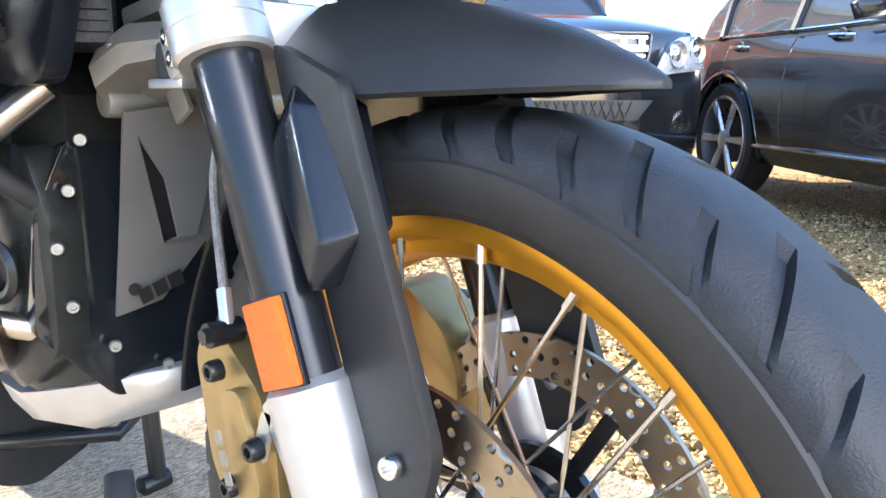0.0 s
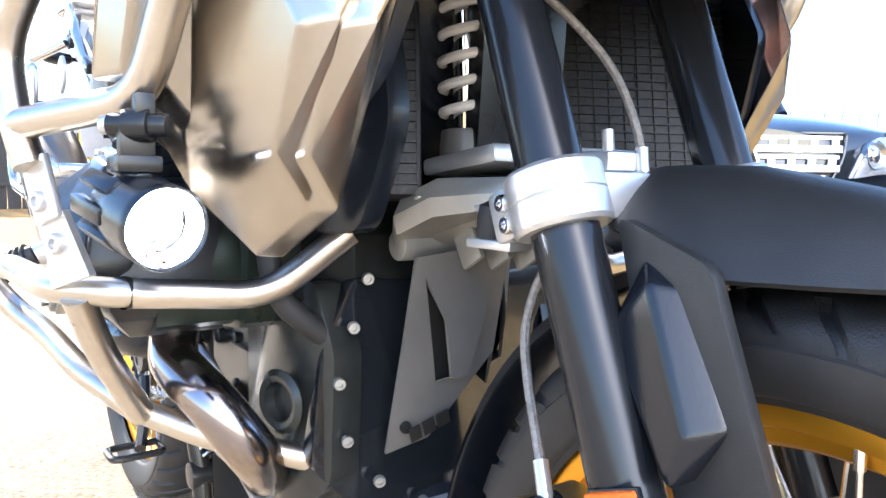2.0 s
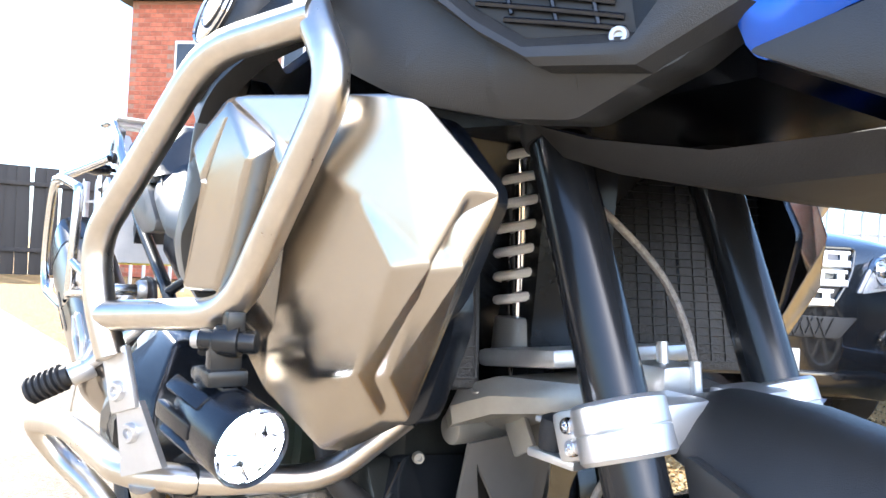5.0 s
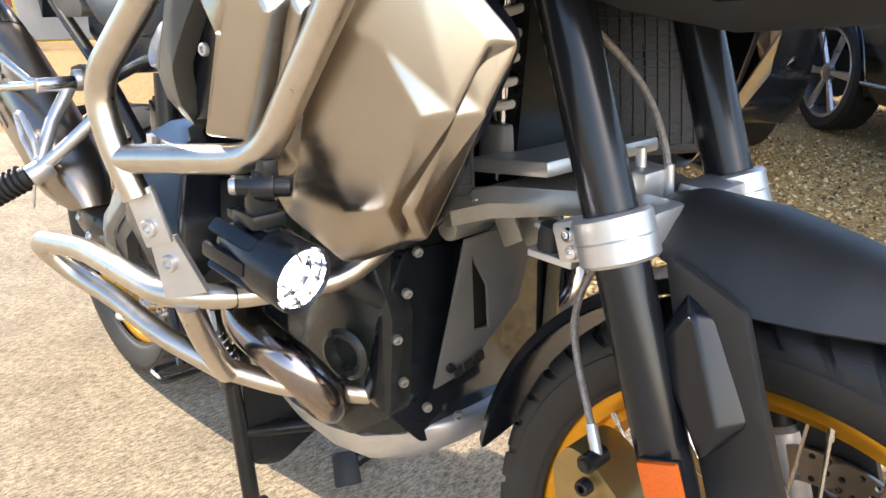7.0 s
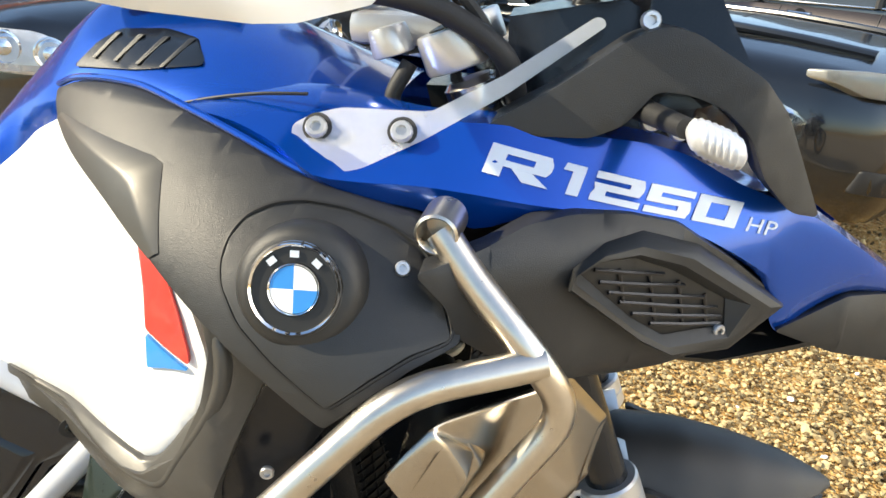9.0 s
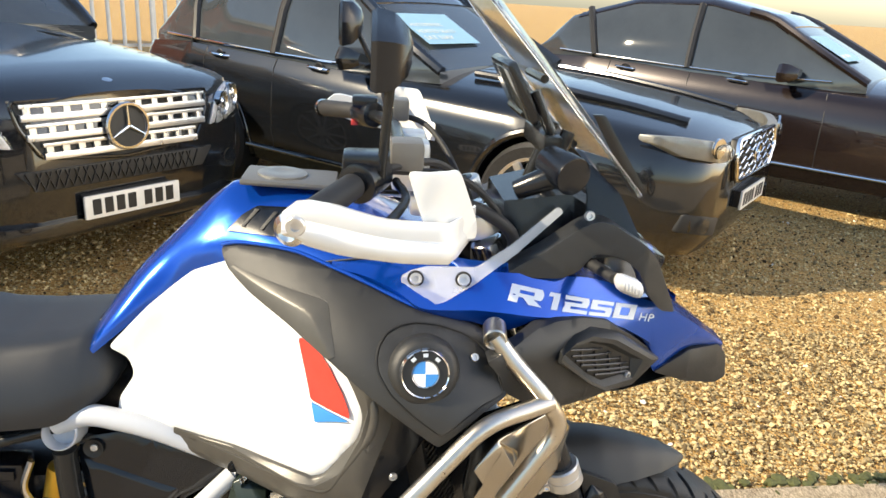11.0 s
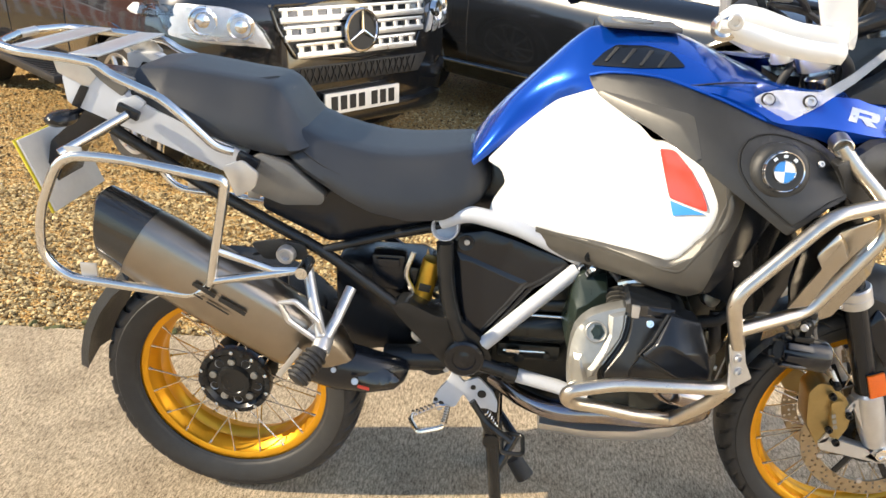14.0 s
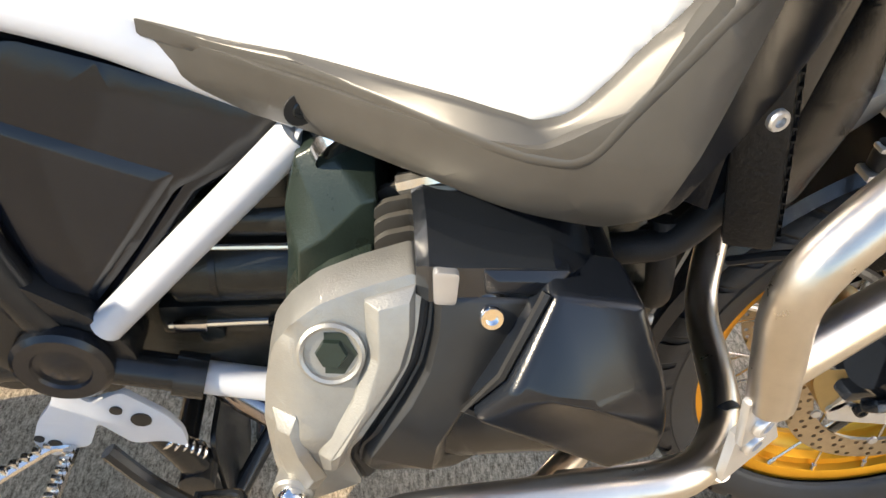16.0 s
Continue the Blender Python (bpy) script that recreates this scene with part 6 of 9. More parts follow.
# Black strip set behind the gap; the gap's shade is its colour.
both("groove", sweep([(x, cover_y(x, z) + 0.009, z) for x, z in ((0.8635, 0.724), (0.861, 0.697), (0.856, 0.676), (0.845, 0.657), (0.819, 0.621), (0.8175, 0.606), (0.826, 0.582))], 0.0065, 8), INKGAP, bike)
both("head_guard", panel([(0.867, 0.727), (0.935, 0.723), (0.990, 0.708), (1.006, 0.66), (1.013, 0.615), (1.000, 0.585), (0.965, 0.560), (0.925, 0.558), (0.850, 0.574), (0.829, 0.582), (0.8205, 0.606), (0.8225, 0.620), (0.848, 0.656), (0.859, 0.676), (0.864, 0.697)], guard_y, 0.09, 0.005, 0.012, 0.006), GUARDPLASTIC, bike, "grained black plastic cylinder guard", 40)
both("guard_field", facet([(0.868, 0.724), (0.934, 0.720), (0.915, 0.683), (0.877, 0.626), (0.876, 0.606), (0.905, 0.583), (0.850, 0.582), (0.830, 0.588), (0.8225, 0.606), (0.8245, 0.619), (0.850, 0.656), (0.861, 0.676), (0.866, 0.697)], [(0.872, 0.719), (0.926, 0.716), (0.908, 0.684), (0.871, 0.628), (0.869, 0.604), (0.884, 0.590), (0.852, 0.588), (0.835, 0.592), (0.828, 0.606), (0.829, 0.617), (0.854, 0.654), (0.865, 0.675), (0.870, 0.697)], lambda x, z: guard_y(x, z) - 0.001, 0.008, 0.02, 0.002), GUARDPLASTIC, bike, "raised grained field of the cylinder guard", 25)
GUARD = [(0.935, -0.322, 0.734), (0.988, -0.324, 0.725), (1.007, -0.343, 0.677), (1.014, -0.350, 0.640), (1.014, -0.350, 0.611), (0.980, -0.356, 0.606), (0.889, -0.352, 0.660), (0.908, -0.354, 0.687), (0.932, -0.360, 0.689), (0.957, -0.362, 0.678)]


def guard_panel():
    n = len(GUARD)
    rim = (0, 1, 2, 3, 4, 5, 6, 7)
    bm = mesh(GUARD + [(GUARD[i][0] - 0.004, GUARD[i][1] + 0.045, GUARD[i][2]) for i in rim], [(0, 1, 2, 9, 8, 7), (2, 3, 9), (7, 8, 9, 3, 4, 5, 6), tuple(n + i for i in reversed(rim))] + [(i, n + i, n + (i + 1) % 8, (i + 1) % 8) for i in range(8)])
    bmesh.ops.recalc_face_normals(bm, faces=bm.faces)
    bevel(bm, 0.007, 8, 5)
    bmesh.ops.triangulate(bm, faces=[f for f in bm.faces if len(f.verts) > 4])
    return bm


both("guard_inset", guard_panel(), PLASTIC2, bike, "smooth black folded inset", 70)
both("guard_joint", sweep([(0.930, -0.318, 0.732), (0.905, -0.341, 0.688), (0.885, -0.340, 0.659), (0.980, -0.344, 0.602), (1.012, -0.338, 0.605)], 0.0032, 6), INKGAP, bike)
both("guard_top", bevel(loft([[(x, -0.19, z1 + 0.004), (x, -0.278 + d, z1), (x, -0.303 + d, z1 - 0.010), (x, -0.307 + d, z0 + 0.004), (x, -0.300 + d, z0), (x, -0.19, z0)] for x, z1, z0, d in ((0.857, 0.746, 0.714, 0.006), (0.864, 0.751, 0.713, 0), (0.884, 0.749, 0.711, 0), (0.937, 0.747, 0.706, 0), (0.958, 0.737, 0.707, 0.004), (0.971, 0.726, 0.710, 0.014))]), 0.002, 30), GLOSSBLACK, bike, "black block above the cylinder guard", 25)
both("guard_bracket", panel([(0.866, 0.741), (0.881, 0.739), (0.880, 0.716), (0.867, 0.717)], flat(-0.3095, 0, 0.06, 0, 0.72), 0.006, 0.0015, 0.05, 0.003), ALU, bike, "silver face of the bracket")
both("guard_slot", facet([(0.895, 0.738), (0.946, 0.736), (0.945, 0.718), (0.897, 0.721)], [(0.903, 0.733), (0.940, 0.731), (0.940, 0.722), (0.904, 0.725)], flat(-0.3060, 0, 0.12, 0, 0.72), 0.004, 0.01, 0.001), PLASTIC2, bike)
both("oil_cap", lathe([(0.0205, -0.008), (0.0205, 0.004), (0.0185, 0.0055), (0.0165, 0.0045), (0.0160, 0.001), (1e-6, 0.0005)], (0.807, -0.314, 0.684), (-0.10, -1, 0.42), 36), CASTING, bike, "oil filler cap")
both("cap_recess", lathe([(0.0155, 0.0008), (0.0155, 0.0016), (0.0100, 0.0016), (0.0090, 0.0046), (1e-6, 0.0046)], (0.807, -0.314, 0.684), (-0.10, -1, 0.42), 6), GREENBLACK, bike)
steel_screw((0.901, -0.312, 0.7085), (0, -1, 0.4), 0.0078, 0.005, CHROME)
both("bolt_pillar", lathe([(0.014, -0.03), (0.014, 0.002), (0.012, 0.004), (1e-6, 0.004)], (0.777, -0.338, 0.574), (-0.2, -1, 0.1), 24), CASTING, bike)
steel_screw((0.777, -0.342, 0.574), (-0.2, -1, 0.1), 0.010, 0.008, CHROME)
part("braided_hose", sweep(smooth_path([(0.835, -0.150, 0.748), (0.864, -0.182, 0.724), (0.890, -0.215, 0.722), (0.915, -0.235, 0.725)]), 0.0055, 10), HOSE, bike, "braided tan hose")
part("pale_hose", sweep(smooth_path([(0.880, -0.190, 0.742), (0.905, -0.225, 0.738), (0.930, -0.245, 0.730)]), 0.0075, 10), BRIGHT, bike, "bright hose end")
part("breather_hose", sweep(smooth_path([(1.000, -0.19, 0.652), (1.030, -0.20, 0.661), (1.062, -0.20, 0.670), (1.092, -0.195, 0.712), (1.10, -0.17, 0.78)]), 0.0125, 12), GRIP, bike, "black rubber hose")
part("breather_hose", sweep(smooth_path([(1.054, -0.19, 0.680), (1.056, -0.20, 0.645), (1.066, -0.19, 0.600), (1.070, -0.15, 0.565)]), 0.0115, 12), GRIP, bike, "black rubber hose")
part("round_plug", lathe([(0.017, -0.02), (0.017, 0.004), (0.014, 0.006), (1e-6, 0.006)], (1.052, -0.155, 0.690), (0.1, -1, 0.3), 24), CASTING, bike, "grey round plug")


def on_guard(u, v, d):
    x, z = 0.846 + u, 0.577 + v - u * 0.16
    return (x, guard_y(x, z) - 0.0010 - d, z)


lettering("SHIFT CAM", 0.0100, 1.7, on_guard, GREYPLASTIC, bike, "cover_lettering", 0.001)
part("front_cover", join(panel([(-0.02, 0.61), (0.125, 0.62), (0.158, 0.55), (0.168, 0.44), (0.10, 0.36), (-0.10, 0.36), (-0.168, 0.44), (-0.158, 0.55), (-0.125, 0.62)], lambda x, z: -1.088 + 0.06 * abs(x), 0.03, 0.006, 0.03, 0.01)), GLOSSBLACK, bike, "glossy black front engine cover", 40).matrix_local = Matrix.Rotation(radians(90), 4, "Z")
for p in ((1.092, -0.116, 0.620), (1.090, -0.130, 0.574), (1.090, -0.145, 0.522), (1.091, -0.137, 0.465), (1.093, -0.102, 0.418), (1.094, -0.05, 0.385)):
    steel_screw(p, (1, -0.35, 0), 0.006, 0.006, CASTING)
both("engine_flank", panel([(0.98, 0.60), (1.06, 0.62), (1.09, 0.55), (1.085, 0.42), (1.02, 0.37), (0.93, 0.38), (0.92, 0.46)], lambda x, z: -0.165 + 0.25 * max(0, x - 1.03), 0.03, 0.006, 0.03, 0.015, crown=0.01), ENGINE, bike, "black engine side casting", 40)
both("sump_eye", lathe([(0.030, 0), (0.032, 0.004), (0.026, 0.008), (0.020, 0.006), (0.018, -0.004), (1e-6, -0.004)], (1.045, -0.182, 0.50), (0.3, -1, 0), 24), ENGINE, bike)
def spoiler_x(y, z):
    return 1.112 + 0.20 * (z - 0.396) - 0.10 * abs(y)


def spoiler():
    """The pale shield before the engine: a folded plate with two long wedge-shaped slots."""
    pts = {"a": (-0.100, 0.645), "b": (-0.102, 0.560), "c": (-0.106, 0.452), "d": (-0.062, 0.462), "e": (-0.030, 0.505), "f": (0.0, 0.545), "u": (0.0, 0.648), "t": (-0.050, 0.652),
           "w": (-0.088, 0.625), "wm": (-0.068, 0.585), "wb": (-0.062, 0.520), "l": (-0.056, 0.528), "r": (-0.038, 0.528), "rb": (-0.032, 0.520), "vm": (-0.026, 0.580), "v": (-0.014, 0.618)}
    quads = (("a", "w", "wb", "c", "b"), ("a", "t", "w"), ("c", "wb", "rb", "e", "d"), ("v", "u", "f", "e", "rb"), ("t", "u", "v"), ("w", "t", "v", "vm", "r", "l", "wm"), ("l", "r", "rb", "wb"))
    keys = list(pts)
    lift = {"wm": 0.012, "vm": 0.012, "t": 0.004, "l": 0.016, "r": 0.016}
    vs = [(spoiler_x(*pts[k]) + lift.get(k, 0.0), *pts[k]) for k in keys]
    bm = mesh(vs, [tuple(keys.index(k) for k in q) for q in quads])
    other = mirrored(bm)
    for v in other.verts:
        v.co.x -= 1.05 * v.co.y
    bm = join(bm, other)
    bmesh.ops.remove_doubles(bm, verts=bm.verts, dist=1e-5)
    bmesh.ops.recalc_face_normals(bm, faces=bm.faces)
    g = bmesh.ops.extrude_face_region(bm, geom=bm.faces[:])
    bmesh.ops.translate(bm, vec=(-0.004, 0, 0), verts=[e for e in g["geom"] if isinstance(e, bmesh.types.BMVert)])
    return bm


shield = part("front_spoiler", spoiler(), GREYPLASTIC, bike, "grey satin shield before the engine", 20)
# Black sheets behind the wedges put the shade of the hollow into colour.
for sgn in (-1, 1):
    part("slot_backing", mesh([(spoiler_x(y, z) - 0.012 - (1.05 * y if sgn > 0 else 0), sgn * y, z) for y, z in ((0.095, 0.632), (0.066, 0.51), (0.028, 0.51), (0.004, 0.625))], [(0, 1, 2, 3)]), INKGAP, shield)
    part("bolt", screw((spoiler_x(0.09, 0.478) + 0.001 - (1.05 * 0.09 if sgn > 0 else 0), sgn * 0.09, 0.478), (1, sgn * 0.3, 0), 0.006, 0.005), BLACKMETAL, shield)
bar_rows(shield, (spoiler_x(-0.062, 0.480) + 0.004, -0.088, 0.470), (0.15, 0.9, 0.35), (0.2, -0.35, 0.9), (0.012, 0.013, 0.014), 0.016, 0.003, INKGAP)
part("skid_plate", loft([[(x, -w, zr), (x, -w * 0.93, zb + 0.4 * (zr - zb)), (x, -w * 0.70, zb + 0.08 * (zr - zb)), (x, 0, zb), (x, w * 0.70, zb + 0.08 * (zr - zb)), (x, w * 0.93, zb + 0.4 * (zr - zb)), (x, w, zr), (x, w * 0.9, zr + 0.004), (x, -w * 0.9, zr + 0.004)] for x, w, zr, zb in ((0.74, 0.12, 0.32, 0.285), (0.85, 0.14, 0.325, 0.280), (0.95, 0.150, 0.342, 0.285), (1.03, 0.152, 0.367, 0.305), (1.07, 0.120, 0.375, 0.325), (1.095, 0.070, 0.378, 0.342), (1.110, 0.020, 0.378, 0.358))]), ALU, bike, "pale aluminium skid plate", 50)
# front frame, wishbone, spring, radiators
wb = loft([[(x, y0, z0), (x, y0 * 1.03, (z0 + z1) / 2), (x, y0 * 0.96, z1), (x, y1 * 0.96, z1), (x, y1 * 1.03, (z0 + z1) / 2), (x, y1, z0)] for x, y0, y1, z0, z1 in ((1.115, -0.100, 0.100, 0.650, 0.676), (1.155, -0.124, 0.124, 0.666, 0.700), (1.20, -0.118, 0.118, 0.684, 0.716), (1.26, -0.085, 0.085, 0.694, 0.718), (1.315, -0.05, 0.05, 0.700, 0.718))])
bevel(wb, 0.006, 25)
arm = part("wishbone", wb, CASTING, bike, "cast aluminium telelever wishbone", 35)
part("arm_plate", box(1.200, 0, 0.731, 0.10, 0.19, 0.016, 0.005, Matrix.Rotation(radians(-7), 4, "Y")), ALU, arm)
lug = mesh([(1.184, -0.127, 0.700), (1.222, -0.070, 0.706), (1.205, -0.040, 0.672), (1.160, -0.012, 0.636), (1.124, -0.004, 0.630), (1.133, -0.044, 0.640), (1.150, -0.085, 0.664)] + [(1.160, -0.115, 0.706), (1.195, -0.058, 0.712), (1.180, -0.028, 0.676), (1.138, 0.0, 0.640), (1.102, 0.008, 0.634), (1.110, -0.032, 0.644), (1.126, -0.073, 0.668)],
           [(0, 1, 2, 3, 4, 5, 6), (13, 12, 11, 10, 9, 8, 7)] + [(k, (k + 1) % 7, 7 + (k + 1) % 7, 7 + k) for k in range(7)])
bmesh.ops.recalc_face_normals(lug, faces=lug.faces)
part("arm_lug", bevel(lug, 0.005, 20, 3), CASTING, arm, "cast lug of the wishbone")
for k in range(3):
    part("arm_rib", turned(box(0, 0, 0, 0.030, 0.006, 0.050, 0.003), Matrix.Translation((1.172 + 0.014 * k, -0.060 + 0.020 * k, 0.662)) @ Matrix.Rotation(radians(-30), 4, "Y")), CASTING, arm)
part("arm_bolt", lathe([(0.008, 0), (0.008, 0.004), (0.005, 0.005), (0.004, 0.002), (1e-6, 0.002)], (1.140, -0.046, 0.650), (0.5, -1, 0), 20), CASTING, arm)
part("arm_pivot", rod((1.130, -0.108, 0.655), (1.130, 0.108, 0.655), 0.015, n=24, bev=0.003), CASTING, arm)
part("spring_seat", rod((1.145, -0.040, 0.722), (1.144, -0.040, 0.762), 0.027, 0.024, 24, 0.004), GREYPLASTIC, bike)
part("front_spring", coil((1.143, -0.040, 0.765), (1.150, -0.055, 0.935), 0.0215, 0.0046, 7.5), SPRING, bike, "white front shock spring")
part("front_shock", rod((1.145, -0.040, 0.70), (1.150, -0.055, 0.94), 0.0105, n=16), CHROME, bike, "chromed shock rod")
part("steering_head", join(loft([[(x, -0.05, z), (x + 0.05, -0.05, z), (x + 0.05, 0.05, z), (x, 0.05, z)] for x, z in ((1.12, 0.70), (1.13, 0.85), (1.14, 1.05), (1.12, 1.12))])), BLACKMETAL, bike, "black steering head frame")
for spot, turn, wide in (((1.105, -0.165, 0.81), -28, 0.16), ((1.165, 0.135, 0.82), -27, 0.27)):
    m = Matrix.Translation(spot) @ Matrix.Rotation(radians(turn), 4, "Z") @ Matrix.Rotation(radians(-12), 4, "Y")
    rad = part("radiator", turned(box(0, 0, 0, 0.035, wide, 0.23, 0.006), m), RADIATOR, bike, "black radiator core")
    for k in range(24):
        part("radiator_fin", turned(box(0.019, 0, -0.105 + 0.0091 * k, 0.0025, wide - 0.01, 0.0014, 0), m), RADIATOR, rad)
    for k in range(int(wide / 0.016)):
        part("radiator_tube", turned(box(0.018, -wide / 2 + 0.012 + 0.016 * k, 0, 0.0020, 0.0014, 0.21, 0), m), RADIATOR, rad)

# Added black sheet: the shade of the space inside the shroud is its colour.
both("shroud_filler", panel([(1.056, 0.745), (1.075, 0.815), (1.110, 0.870), (1.160, 0.880), (1.190, 0.830), (1.200, 0.760), (1.165, 0.668), (1.105, 0.668)], flat(-0.185, 0.25, 0, 1.10), 0.02, 0.005, 0.03, 0.02, crown=0.01), PLASTIC2, bike, "black sheet filling the dark space inside the shroud", 40)

# ---- radiator shroud ----
def shroud_y(x, z):
    return -0.338 + 0.58 * (x - 1.105) + 0.35 * max(0, 0.735 - z)


def shroud_pair(name, bm, mat, parent, label="", sharp=38.0):
    m = mirrored(bm)
    part(name, bm, mat, parent, label, sharp)
    part(name, turned(m, Matrix.Translation((-0.004, 0.010, -0.004))), mat, parent, label, sharp)


def shroud():
    """A folded cover: a tongue with its own ridge, a valley, a raised field with a bright notch, and a turned-back edge."""
    pts = {"a": (1.134, -0.364, 0.888), "b": (1.151, -0.361, 0.861), "c": (1.111, -0.358, 0.781), "c2": (1.153, -0.346, 0.783), "d": (1.168, -0.348, 0.924), "e": (1.262, -0.273, 0.924),
           "g": (1.304, -0.233, 0.861), "h": (1.212, -0.236, 0.692), "i": (1.130, -0.242, 0.650), "j": (1.112, -0.288, 0.700),
           "T": (1.247, -0.284, 0.854), "M": (1.273, -0.271, 0.807), "R": (1.287, -0.254, 0.813), "B": (1.234, -0.272, 0.731), "F": (1.190, -0.292, 0.752), "F2": (1.200, -0.286, 0.728),
           "H": (1.175, -0.351, 0.915), "K": (1.196, -0.343, 0.876), "Q": (1.201, -0.319, 0.890), "V": (1.140, -0.300, 0.735)}
    keys = list(pts)
    faces = (("a", "b", "H"), ("b", "c", "c2", "K", "H"), ("a", "H", "d"), ("H", "K", "Q"), ("d", "H", "Q"), ("d", "Q", "e"), ("e", "Q", "T"), ("e", "T", "R"), ("e", "R", "g"), ("K", "c2", "V", "Q"),
             ("Q", "V", "F", "T"), ("T", "F", "F2", "B", "M"), ("T", "M", "R"), ("R", "M", "B", "h", "g"), ("V", "j", "i", "h", "B", "F2", "F"), ("c2", "j", "V"))
    bm = mesh([pts[k] for k in keys], [tuple(keys.index(k) for k in f) for f in faces])
    bmesh.ops.recalc_face_normals(bm, faces=bm.faces)
    g = bmesh.ops.extrude_face_region(bm, geom=bm.faces[:])
    bmesh.ops.translate(bm, vec=(0.010, 0.020, -0.001), verts=[e for e in g["geom"] if isinstance(e, bmesh.types.BMVert)])
    bmesh.ops.recalc_face_normals(bm, faces=bm.faces)
    bevel(bm, 0.011, 9, 5)
    bmesh.ops.triangulate(bm, faces=[f for f in bm.faces if len(f.verts) > 4])
    return bm


shroud_pair("radiator_shroud", shroud(), SHROUD, bike, "satin aluminium radiator shroud", 24)
shroud_pair("shroud_skirt", panel([(1.295, 0.861), (1.256, 0.917), (1.15, 0.918), (1.135, 0.80), (1.165, 0.70), (1.205, 0.698), (1.27, 0.785)], lambda x, z: shroud_y(x, z) + 0.0245, 0.014, 0.004, 0.03, 0.012), PLASTIC2, bike, "dark inner side of the shroud")

# ---- crash bars ----
bar_r = 0.0125
up = [(1.165, -0.287, 1.051), (1.190, -0.300, 1.020), (1.236, -0.322, 0.975), (1.268, -0.314, 0.925), (1.158, -0.333, 0.767), (1.024, -0.394, 0.753)]
both("crash_bar", sweep(fillet(up, 0.032), bar_r, 16), STEEL, bike, "brushed stainless crash bar")
both("crash_bar", sweep(fillet([(1.245, -0.320, 0.968), (1.148, -0.358, 0.957), (1.006, -0.400, 0.815), (1.022, -0.396, 0.757), (1.036, -0.388, 0.720)], 0.034), bar_r, 16), STEEL, bike, "brushed stainless crash bar")
both("bar_end_socket", lathe([(0.0165, -0.028), (0.0165, 0.006), (0.0145, 0.0075), (0.0125, 0.005), (0.0115, -0.012), (1e-6, -0.012)], (1.163, -0.292, 1.052), (-0.12, -1, -0.12), 24), STEEL, bike, "open bar end socket")
both("crash_bar", sweep(fillet([(1.118, -0.150, 0.668), (1.090, -0.214, 0.612), (1.068, -0.326, 0.619), (1.030, -0.374, 0.622), (0.845, -0.386, 0.622), (0.752, -0.408, 0.612), (0.762, -0.378, 0.568), (0.82, -0.352, 0.546), (0.90, -0.334, 0.520), (0.975, -0.293, 0.488)], 0.03), bar_r, 18), STEEL, bike, "brushed stainless lower crash bar")
both("crash_bar", sweep(smooth_path([(1.049, -0.360, 0.617), (1.022, -0.336, 0.560), (0.978, -0.296, 0.490)]), bar_r, 16), STEEL, bike, "brushed stainless link bar")
both("crash_bar", sweep(fillet([(0.965, -0.298, 0.492), (1.015, -0.245, 0.468), (1.056, -0.150, 0.437)], 0.03), bar_r, 16), STEEL, bike, "brushed stainless lower crash bar")
both("bar_lug", box(1.058, -0.146, 0.437, 0.03, 0.012, 0.055, 0.004, Matrix.Rotation(radians(35), 4, "Z")), ALU, bike, "bolted bar lug")
def plate_turn(x, y, z):
    return Matrix.Translation((x, y, z)) @ Matrix.Rotation(radians(27), 4, "Z") @ Matrix.Rotation(radians(-18), 4, "Y")


both("bar_bracket", turned(box(0, 0, 0, 0.030, 0.006, 0.052, 0.002), plate_turn(1.040, -0.381, 0.702)), ALU, bike, "bolted bar bracket")
both("bar_bracket", turned(loft([[(-0.022, -0.003, -0.028), (0.026, -0.003, -0.028), (0.026, 0.003, -0.028), (-0.022, 0.003, -0.028)], [(-0.015, -0.003, 0.028), (0.013, -0.003, 0.028), (0.013, 0.003, 0.028), (-0.015, 0.003, 0.028)]]), plate_turn(1.053, -0.369, 0.656)), ALU, bike, "bolted bar bracket")
both("bar_screw", screw((1.042, -0.382, 0.693), (0.5, -1, 0), 0.0085, 0.006), ALU, bike)
both("bar_screw", screw((1.051, -0.372, 0.660), (0.5, -1, 0), 0.0085, 0.006), ALU, bike)
both("cable_tie", lathe([(0.0135, 0), (0.0140, 0.003), (0.0135, 0.006)], (1.066, -0.330, 0.619), (-0.03, 0.083, 0.0), 16), INKGAP, bike)

